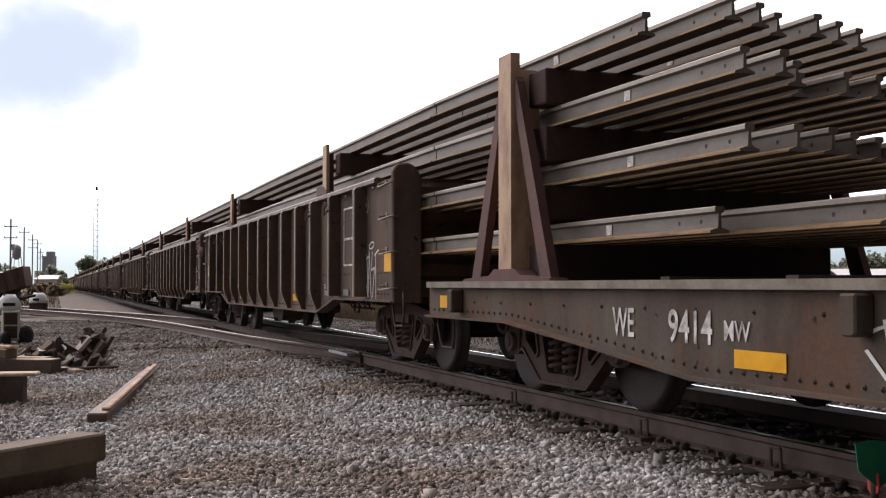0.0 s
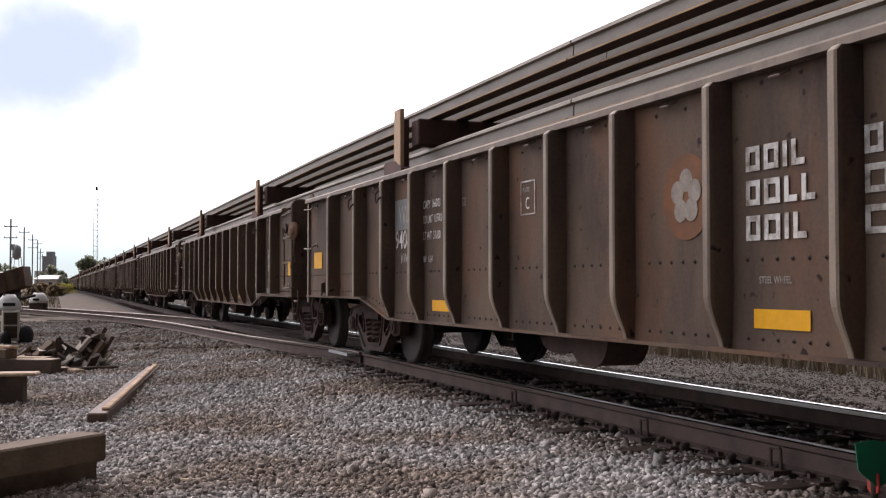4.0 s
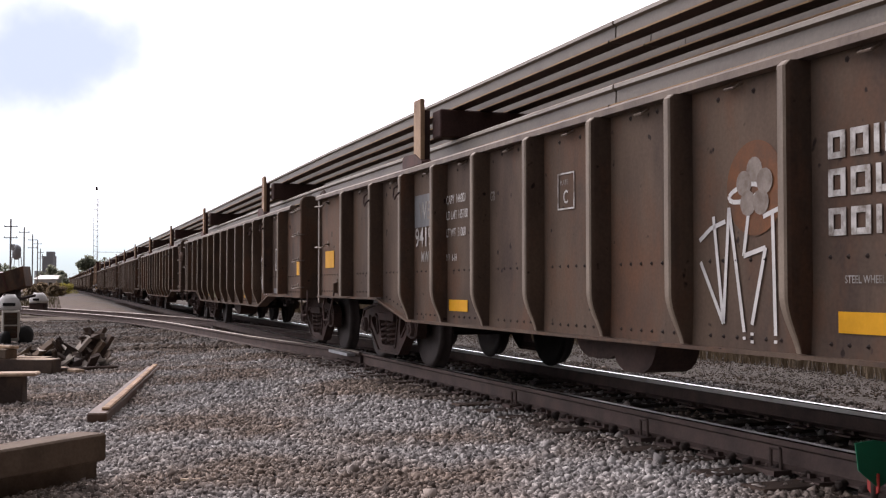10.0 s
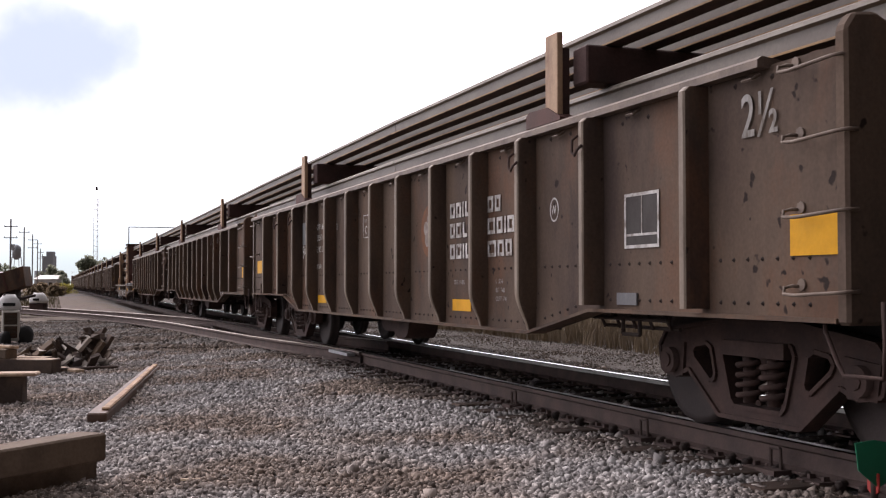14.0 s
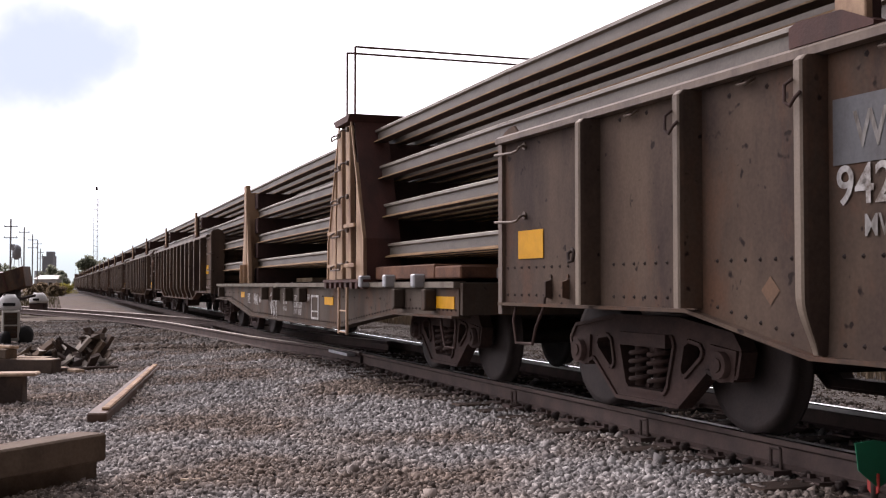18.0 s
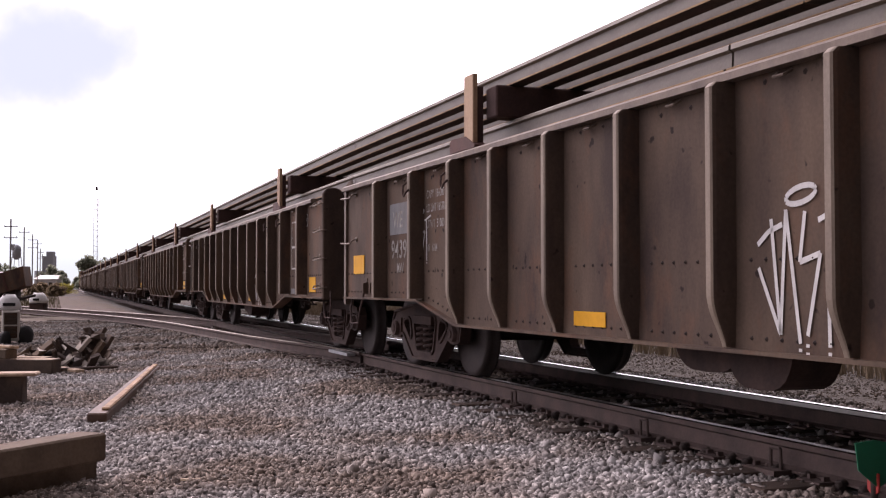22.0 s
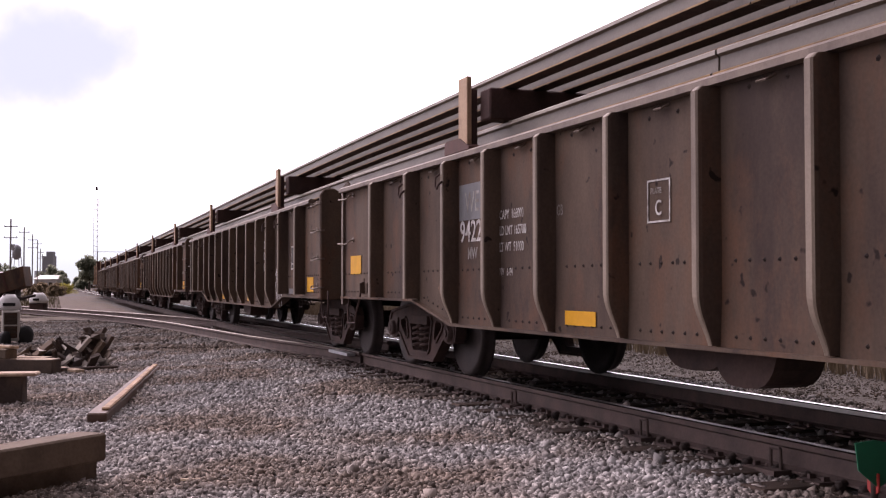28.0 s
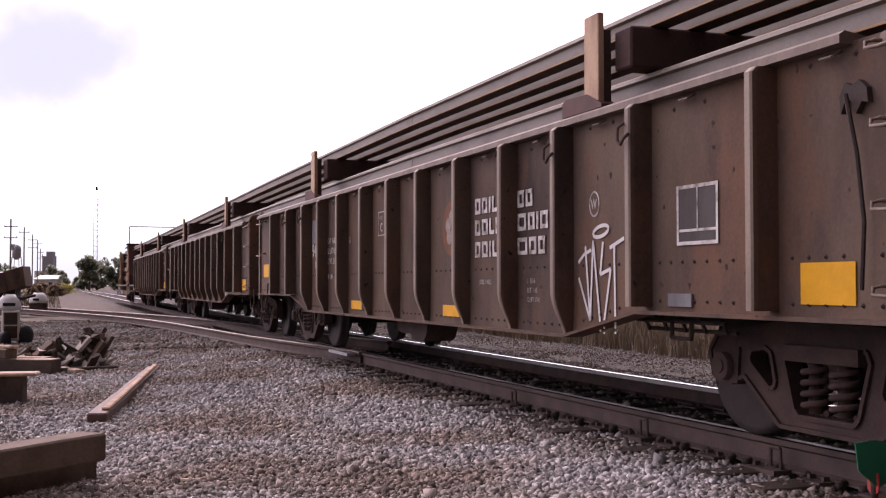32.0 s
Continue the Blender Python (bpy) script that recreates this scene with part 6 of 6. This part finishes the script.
def tipped_skip():
    k = thing("tipping_skip", "dark rust-brown steel skip standing tilted on a frame", "skip", at=Matrix.Translation((-33.7, 88.0, GZ)) @ Matrix.Rotation(0.1, 4, "Z"))
    bm = bmesh.new()
    bm_prism(bm, [(-6.0, 0.0), (1.0, 0.0), (1.25, 1.55), (-6.2, 1.55)], "y", -1.1, 1.1)
    bevel_all(bm, 0.03)
    body = part("skip_body", bm, CAR_BROWN, k)
    body.matrix_basis = pose(0.5, 0, 0.85, 0, -18, 0)
    for x in (-4.2, -2.2, -0.4):
        bm = bmesh.new()
        bm_box(bm, x - 0.06, x + 0.06, -1.17, -1.10, 0.05, 1.5)
        o = part("skip_rib", bm, STAKE_RED, k)
        o.matrix_basis = pose(0.5, 0, 0.85, 0, -18, 0)
    bm = bmesh.new()
    bm_box(bm, -5.0, 1.0, -0.9, 0.9, 0.0, 0.30)
    bm_box(bm, -0.6, 0.6, -0.8, 0.8, 0.30, 1.2)
    part("skip_frame", bm, CAR_DARK, k)


tipped_skip()


def switch_target():
    s = thing("switch_stand", "green switch target plate on a short dark stand", "switch stand", at=Matrix.Translation((2.125, 5.60, -0.27)))
    bm = bmesh.new()
    bm_box(bm, -0.16, 0.16, -0.12, 0.12, 0.0, 0.07)
    part("base", bm, CAR_DARK, s)
    bm = bmesh.new()
    bm_rod(bm, (0, 0, 0.07), (0, 0, 0.34), 0.018, 10)
    part("mast", bm, CAR_DARK, s)
    out = [(-0.115, 0.105), (-0.01, 0.118), (0.115, 0.095), (0.13, -0.05), (0.012, -0.118), (-0.098, -0.030)]
    bm = bmesh.new()
    bm_prism(bm, out, "y", -0.004, 0.004)
    o = part("target_plate", bm, GREEN_SIGN, s, "green enamelled target plate")
    o.matrix_basis = pose(0, -0.022, 0.315, 0, 0, 14)
    bm = bmesh.new()
    bm_prism(bm, [(-0.05, 0.05), (0.05, 0.05), (0.05, -0.04), (0.0, -0.07), (-0.05, -0.04)], "y", -0.004, 0.004)
    o = part("target_plate", bm, RED_SIGN, s, "red enamelled target plate")
    o.matrix_basis = pose(0.0, 0.01, 0.22, 0, 0, 100)


switch_target()


def rail_braces():
    for sp in (5.54, 7.06, 9.4):
        bm = bmesh.new()
        bm_path(bm, [(-0.05, 0, -0.19), (-0.045, 0, -0.045), (0.045, 0, -0.045), (0.05, 0, -0.19)], 0.012, 6)
        bm_box(bm, -0.09, 0.09, -0.05, 0.08, -0.20, -0.165)
        x, y, a = line_at(sp, -0.865)
        o = part("rail_brace", bm, RAIL_SIDE, main_track, "bent steel rail brace")
        o.matrix_basis = Matrix.Translation((x, y, 0)) @ Matrix.Rotation(a + math.pi / 2, 4, "Z")
    bm = bmesh.new()
    bm_box(bm, -0.55, 0.55, -0.06, 0.06, -0.06, -0.02)
    x, y, a = line_at(15.6, -0.90)
    o = part("switch_plate", bm, GALV, main_track, "bare steel joint plate at the switch")
    o.matrix_basis = Matrix.Translation((x, y, 0)) @ Matrix.Rotation(a + math.pi / 2, 4, "Z")


rail_braces()

# ---- far things: trees, sheds, poles, towers ----
LEAF = weathered("foliage", (0.120, 0.130, 0.095), (0.085, 0.095, 0.072), 0.8, 0.0, 0.6, (0.35, 0.7), 0.2, 8.0, 1.0, 0.35, 0.2)
LEAF_YELLOW = weathered("yellowing_foliage", (0.190, 0.165, 0.040), (0.110, 0.115, 0.035), 0.8, 0.0, 0.8, (0.35, 0.7), 0.2, 8.0, 1.0, 0.35, 0.2)
LEAF_DULL = weathered("dry_brown_foliage", (0.120, 0.092, 0.060), (0.085, 0.066, 0.046), 0.8, 0.0, 0.8, (0.35, 0.7), 0.2, 8.0, 1.0, 0.35, 0.2)
for leaf_mat, through_tint in ((LEAF, (0.30, 0.32, 0.24, 1)), (LEAF_YELLOW, (0.36, 0.32, 0.08, 1)), (LEAF_DULL, (0.26, 0.20, 0.13, 1))):
    nt = leaf_mat.node_tree            # thin leaves let some light through
    out = next(k for k in nt.nodes if k.type == "OUTPUT_MATERIAL")
    body = next(k for k in nt.nodes if k.type == "BSDF_PRINCIPLED")
    tl = nt.nodes.new("ShaderNodeBsdfTranslucent")
    tl.inputs["Color"].default_value = through_tint
    ms = nt.nodes.new("ShaderNodeMixShader")
    ms.inputs[0].default_value = 0.6
    nt.links.new(body.outputs[0], ms.inputs[1])
    nt.links.new(tl.outputs[0], ms.inputs[2])
    nt.links.new(ms.outputs[0], out.inputs["Surface"])
BARK = plain("bark", (0.09, 0.07, 0.055), 0.9)


def tree(x, y, height, spread, seed, label="dark green broadleaf tree at the edge of the yard", leaf=None, group="trees along the line"):
    rng = random.Random(seed)
    t = thing("tree", label, "tree", group, Matrix.Translation((x, y, GZ - 0.2)))
    bm = bmesh.new()
    th = height * 0.42
    rings = []
    for i in range(6):
        k = i / 5
        r = height * 0.035 * (1 - 0.7 * k)
        rings.append([bm.verts.new((r * math.cos(a) + 0.1 * k, r * math.sin(a), th * 1.5 * k)) for a in np.linspace(0, 2 * math.pi, 8)[:-1]])
    for p, q in zip(rings, rings[1:]):
        for i in range(7):
            bm.faces.new((p[i], p[(i + 1) % 7], q[(i + 1) % 7], q[i]))
    for k in range(7):
        a = rng.uniform(0, 6.28)
        z0 = th * rng.uniform(0.5, 1.3)
        e = Vector((spread * 0.75 * math.cos(a), spread * 0.75 * math.sin(a), z0 + height * rng.uniform(0.12, 0.35)))
        bm_rod(bm, (0, 0, z0), e, height * 0.008, 5)
    part("trunk", bm, BARK, t)
    lobes = [(rng.uniform(-0.6, 0.6) * spread, rng.uniform(-0.6, 0.6) * spread, height * rng.uniform(0.12, 0.86), spread * rng.uniform(0.28, 0.5)) for _ in range(15)]
    verts, faces = [], []
    for lx, ly, lz, lr in lobes:
        for _ in range(95):
            d = Vector((rng.gauss(0, 1), rng.gauss(0, 1), rng.gauss(0, 0.85))).normalized() * lr * rng.uniform(0.55, 1.08)
            c = Vector((lx, ly, min(lz, height * 0.9))) + d
            s = height * rng.uniform(0.03, 0.07)
            n = Vector((rng.gauss(0, 1), rng.gauss(0, 1), rng.gauss(0, 1))).normalized()
            u = n.orthogonal().normalized()
            w = n.cross(u)
            i = len(verts)
            verts += [c + u * s, c + w * s * 0.8, c - u * s, c - w * s * 0.7 + n * s * 0.4]
            faces += [(i, i + 1, i + 2), (i, i + 2, i + 3)]
    me = bpy.data.meshes.new("crown")
    me.from_pydata([tuple(v) for v in verts], [], faces)
    me.materials.append(leaf or LEAF)
    part("crown", me, None, t)


def px_dir(px, d):
    """Plan x at distance d straight ahead for a bearing given as a fraction of the view."""
    return (px - 784) / 1999.5 * d


for i, (px, d, top, spread) in enumerate(((158, 270, 449, 2.1), (172, 285, 457, 2.2), (149, 310, 468, 1.8), (203, 300, 447, 2.3), (224, 310, 442, 2.3), (250, 330, 448, 2.5), (134, 420, 490, 1.3), (5, 420, 466, 3.2), (24, 430, 470, 2.6),
                                                     (76, 400, 478, 2.2), (97, 380, 468, 2.3), (107, 300, 476, 1.5), (114, 260, 484, 1.0))):
    tree(px_dir(px, d), d, (505 - top) / 1999.5 * d + 1.3, spread * 1.35, 30 + i)
for i, px in enumerate((56, 66, 75, 84, 92, 101, 108)):
    d = 118 + 7 * (i % 4)
    tree(px_dir(px, d), d, 1.45 + 0.15 * (i % 3), 0.75, 90 + i, "low dull brown bush on the dirt verge", LEAF_DULL, "bushes")
tree(px_dir(115, 150), 150, 1.6, 1.1, 77, "low yellowing bush beside the track bed", LEAF_YELLOW, "bushes")
tree(px_dir(122, 165), 165, 1.5, 1.2, 78, "low yellowing bush beside the track bed", LEAF_YELLOW, "bushes")
for i, (px, d, top, spread) in enumerate(((1195, 260, 452, 4.5), (1235, 250, 458, 4.5), (1290, 270, 456, 4.8), (1335, 260, 458, 4.6), (1385, 270, 450, 4.6), (1440, 250, 446, 4.4), (1490, 280, 455, 4.5), (1540, 250, 443, 4.8), (1590, 260, 440, 4.8))):
    tree(px_dir(px, d), d, (505 - top) / 1999.5 * d + 1.4, spread, 60 + i, "green tree behind a long white shed", None, "trees behind the shed")


def shed(name, label, px0, px1, d, top, roof_top, wall_mat, roof_mat, depth=14.0):
    x0, x1 = px_dir(px0, d), px_dir(px1, d)
    h = (505 - top) / 1999.5 * d + 0.92 - GZ
    hr = (505 - roof_top) / 1999.5 * d + 0.92 - GZ
    b = thing(name, label, "building", at=Matrix.Translation((x0, d, GZ - 0.1)))
    w = x1 - x0
    bm = bmesh.new()
    bm_box(bm, 0, w, 0, depth, 0, h)
    part("wall", bm, wall_mat, b)
    bm = bmesh.new()
    bm_prism(bm, [(-0.3, h), (depth + 0.3, h), (depth + 0.3, h + 0.12), (depth / 2, hr), (-0.3, h + 0.12)], "x", -0.3, w + 0.3)
    part("roof", bm, roof_mat, b)
    n = max(2, int(w / 6))
    for i in range(n):
        bm = bmesh.new()
        bm_box(bm, w * (i + 0.3) / n, w * (i + 0.6) / n, -0.06, 0.02, 0.1, min(h * 0.75, 2.6))
        part("door", bm, CAR_GREY, b)


white_wall = plain("white_sheet_wall", (0.70, 0.69, 0.66), 0.6)
pale_roof = plain("pale_sheet_roof", (0.62, 0.60, 0.57), 0.5)
shed("long_shed", "long low white metal shed beyond the gravel road", 1272, 1760, 150, 487, 473, white_wall, pale_roof)
shed("small_shed", "small white shed beside the far trees", 62, 100, 260, 494, 486, white_wall, pale_roof, 8.0)
shed("small_shed", "low pale shed at the yard's edge", -40, 6, 300, 492, 480, white_wall, pale_roof, 8.0)


def grain_elevator():
    d = 620
    e = thing("grain_elevator", "tall hazy grey concrete grain elevator far off", "building", at=Matrix.Translation((px_dir(87, d), d, GZ - 0.3)))
    conc = plain("pale_concrete", (0.34, 0.36, 0.38), 0.9)
    bm = bmesh.new()
    bm_box(bm, -2.9, 2.9, -3, 3, 0, 17.5)
    bm_box(bm, -1.0, 2.6, -2, 2, 17.5, 20.0)
    part("headhouse", bm, conc, e)
    for i in range(4):
        bm = bmesh.new()
        bm_rod(bm, (-8 + i * 3.6, 5, 0), (-8 + i * 3.6, 5, 9.5), 1.9, 14)
        part("silo", bm, conc, e)


grain_elevator()


# Pole wood paled to put distance haze into its colour.
POLE_GREY = plain("hazy_pole_wood", (0.27, 0.26, 0.25), 0.85)


def utility_pole(px, d, top, seed):
    h = (505 - top) / 1999.5 * d + 0.92 - GZ
    p = thing("utility_pole", "grey wooden utility pole with crossarms", "pole", "poles along the line", Matrix.Translation((px_dir(px, d), d, GZ)))
    bm = bmesh.new()
    bm_rod(bm, (0, 0, 0), (0, 0, h), 0.12, 8)
    part("pole", bm, POLE_GREY, p)
    for z in (h - 1.1, h - 2.6) if seed % 2 == 0 else (h - 0.9,):
        bm = bmesh.new()
        bm_box(bm, -0.9, 0.9, -0.06, 0.06, z, z + 0.12)
        a = part("crossarm", bm, POLE_GREY, p)
        for x in (-0.8, 0.8):
            ins = bmesh.new()
            bm_rod(ins, (x, 0, z + 0.12), (x, 0, z + 0.30), 0.05, 6)
            part("insulator", ins, GALV, a)
    if seed == 0:
        bm = bmesh.new()
        bm_box(bm, 0.15, 0.55, -0.2, 0.2, h - 4.2, h - 3.4)
        part("transformer", bm, GALV, p)


for i, (px, d, top) in enumerate(((18, 150, 387), (42, 185, 402), (57, 215, 415), (66, 250, 425), (71, 300, 440), (75, 360, 450))):
    utility_pole(px, d, top, i)


def water_tower():
    d = 520
    t = thing("water_tower", "pale water tower on thin legs far off", "water tower", at=Matrix.Translation((px_dir(29, d), d, GZ)))
    pale = plain("pale_tank_paint", (0.36, 0.38, 0.40), 0.6)
    bm = bmesh.new()
    prof = [(0.4, 13.0), (1.9, 14.0), (2.0, 18.0), (1.6, 19.2), (0.3, 20.0)]
    rings = [[bm.verts.new((r * math.cos(2 * math.pi * i / 14), r * math.sin(2 * math.pi * i / 14), z)) for i in range(14)] for r, z in prof]
    for p, q in zip(rings, rings[1:]):
        for i in range(14):
            bm.faces.new((p[i], p[(i + 1) % 14], q[(i + 1) % 14], q[i])).smooth = True
    bm.faces.new(rings[-1])
    bm.faces.new(rings[0][::-1])
    part("tank", bm, pale, t)
    for sx in (-1, 1):
        for sy in (-1, 1):
            bm = bmesh.new()
            bm_rod(bm, (sx * 2.6, sy * 2.6, 0), (sx * 1.5, sy * 1.5, 14.2), 0.16, 6)
            part("leg", bm, pale, t)


water_tower()


def radio_mast():
    d = 430
    h = (505 - 352) / 1999.5 * d + 1.2
    m = thing("lattice_mast", "slender pale lattice mast with a lamp on top", "mast", at=Matrix.Translation((px_dir(170, d), d, GZ)))
    pale = plain("pale_mast_paint", (0.52, 0.53, 0.54), 0.6)
    w = 0.85
    for sx, sy in ((-w, -w), (w, -w), (0, w)):
        bm = bmesh.new()
        bm_rod(bm, (sx, sy, 0), (sx, sy, h), 0.085, 6)
        part("leg", bm, pale, m)
    n = 17
    for k in range(n):
        bm = bmesh.new()
        z0, z1 = h * k / n, h * (k + 1) / n
        bm_path(bm, [(-w, -w, z1), (w, -w, z1), (0, w, z1), (-w, -w, z1)], 0.05, 5)
        bm_rod(bm, (-w, -w, z0), (w, -w, z1), 0.04, 5)
        part("brace", bm, pale, m)
    bm = bmesh.new()
    bm_rod(bm, (0, -0.3, h), (0, -0.3, h + 4.2), 0.05, 6)
    part("spike", bm, pale, m)
    bm = bmesh.new()
    bm_box(bm, -0.35, 0.35, -0.65, 0.05, h + 3.4, h + 4.6)
    part("beacon", bm, CAR_DARK, m)


radio_mast()


def parked_machine():
    x, y, a = line_at(300, 5.0)
    m = thing("parked_engine", "dark rail vehicle parked far down the line", "railway vehicle", at=Matrix.Translation((x, y, -0.2)) @ Matrix.Rotation(a + math.pi / 2, 4, "Z"))
    bm = bmesh.new()
    bm_box(bm, -3.0, 3.0, -1.35, 1.35, 0.5, 1.3)
    bevel_all(bm, 0.05)
    part("body", bm, CAR_DARK, m)
    bm = bmesh.new()
    bm_prism(bm, [(-2.6, 1.3), (0.6, 1.3), (0.4, 2.3), (-2.4, 2.3)], "y", -1.2, 1.2)
    bevel_all(bm, 0.05)
    part("cab", bm, GALV, m)
    for x in (-1.9, 1.9):
        for yy in (-0.75, 0.75):
            bm = bmesh.new()
            bm_lathe(bm, [(-0.07, 0.3), (-0.06, 0.42), (0.06, 0.42), (0.07, 0.3)], yy, 18)
            w = part("wheel", bm, CAR_DARK, m)
            w.location = (x, 0, 0.42 + 0.1)


parked_machine()

# ---- dry weeds ----


def weeds(name, label, spots, hgt, mat, seed):
    """Thin upright dry blades in one mesh."""
    rng = np.random.default_rng(seed)
    x, y = spots(rng)
    n = len(x)
    z = ground_height(x, y)
    h = hgt * rng.uniform(0.35, 1.0, n)
    a = rng.uniform(0, 6.28, n)
    w = 0.006 + 0.012 * rng.random(n)
    lean = rng.normal(0, 0.16, (n, 2)) * h[:, None]
    b0 = np.stack([x - w * np.cos(a), y - w * np.sin(a), z - 0.02], 1)
    b1 = np.stack([x + w * np.cos(a), y + w * np.sin(a), z - 0.02], 1)
    m = np.stack([x + lean[:, 0] * 0.4, y + lean[:, 1] * 0.4, z + h * 0.55], 1)
    t = np.stack([x + lean[:, 0], y + lean[:, 1], z + h], 1)
    o = np.stack([w * 0.7 * np.cos(a), w * 0.7 * np.sin(a), 0 * w], 1)
    v = np.stack([b0, b1, m + o, m - o, t], 1).reshape(-1, 3)
    i = np.arange(n)[:, None] * 5
    quads, tris = (i + [0, 1, 2, 3]).tolist(), (i + [3, 2, 4]).tolist()
    me = bpy.data.meshes.new(name)
    me.from_pydata(v.tolist(), [], quads + tris)
    me.materials.append(mat)
    return tagged(new(name, me), label, "dry weeds", kind="stuff")


DRY = weathered("dry_straw", (0.215, 0.165, 0.105), (0.130, 0.098, 0.068), 0.85, 0.0, 1.2, (0.35, 0.7), 0.1, 20.0, 1.0, 0.3, 0.2)
DRY_GREEN = weathered("dull_grass", (0.135, 0.120, 0.055), (0.095, 0.080, 0.045), 0.85, 0.0, 1.2, (0.35, 0.7), 0.1, 20.0, 1.0, 0.3, 0.2)


def bank(rng):
    s = rng.uniform(-6, 70, 42000)
    u = 5.6 + 7.5 * rng.random(42000) ** 1.4
    p = np.array([line_at(a, b)[:2] for a, b in zip(s, u)])
    return p[:, 0], p[:, 1]


def verge(rng):
    y = rng.uniform(46, 190, 16000)
    x = (-0.395 + 0.068 * rng.random(16000) ** 1.3) * y
    k = (off_track(x, y) < -4.5) & (np.sin(x * 0.9) * np.sin(y * 0.35 + x * 0.4) + rng.normal(0, 0.5, 16000) > 0)
    return x[k], y[k]


weeds("dry_bank_weeds", "tall dry straw weeds along the gravel road", bank, 0.40, DRY, 3)
weeds("verge_grass", "patchy dry brown grass on the dirt verge", verge, 0.30, DRY_GREEN, 4)


def car_pose(s):
    """The pose of a car whose middle is s metres up the track, both ends on the line."""
    xa, ya, _ = line_at(s - 5.0)
    xb, yb, _ = line_at(s + 5.0)
    return Matrix.Translation(((xa + xb) / 2, (ya + yb) / 2, 0)) @ Matrix.Rotation(math.atan2(ya - yb, xa - xb), 4, "Z")


def load_pose(s, reach):
    """The pose of a length of the load, both ends on the line."""
    xa, ya, _ = line_at(s - reach)
    xb, yb, _ = line_at(s + reach)
    return Matrix.Translation(((xa + xb) / 2, (ya + yb) / 2, 0)) @ Matrix.Rotation(math.atan2(ya - yb, xa - xb), 4, "Z")


def motions():
    times = [0.5 * i for i in range(65)]
    for n, car, loads in TRAIN:
        walk(car, [(t, car_pose(car_s(n, t))) for t in times])
        for k, reach, load in loads:
            walk(load, [(t, load_pose(car_s(n, t) + k, reach)) for t in times])
    # the wheels turn while their car is near
    for w, n in WHEELSETS:
        home = w.matrix_basis.copy()
        rows, ang, last = [], 0.0, None
        for k in range(0, 641):
            t = k * 0.05
            s = car_s(n, t)
            if -16 < s < 36:
                if last is None:
                    rows.append((t, home.copy()))
                else:
                    ang += (rolled(t) - rolled(last)) / 0.43
                    rows.append((t, home @ Matrix.Rotation(ang, 4, "Y")))
                last = t
        if len(rows) < 2:
            continue
        if rows[0][0] > 0:
            rows.insert(0, (0.0, rows[0][1]))
        if rows[-1][0] < 32.0:
            rows.append((32.0, rows[-1][1]))
        walk(w, rows)


motions()
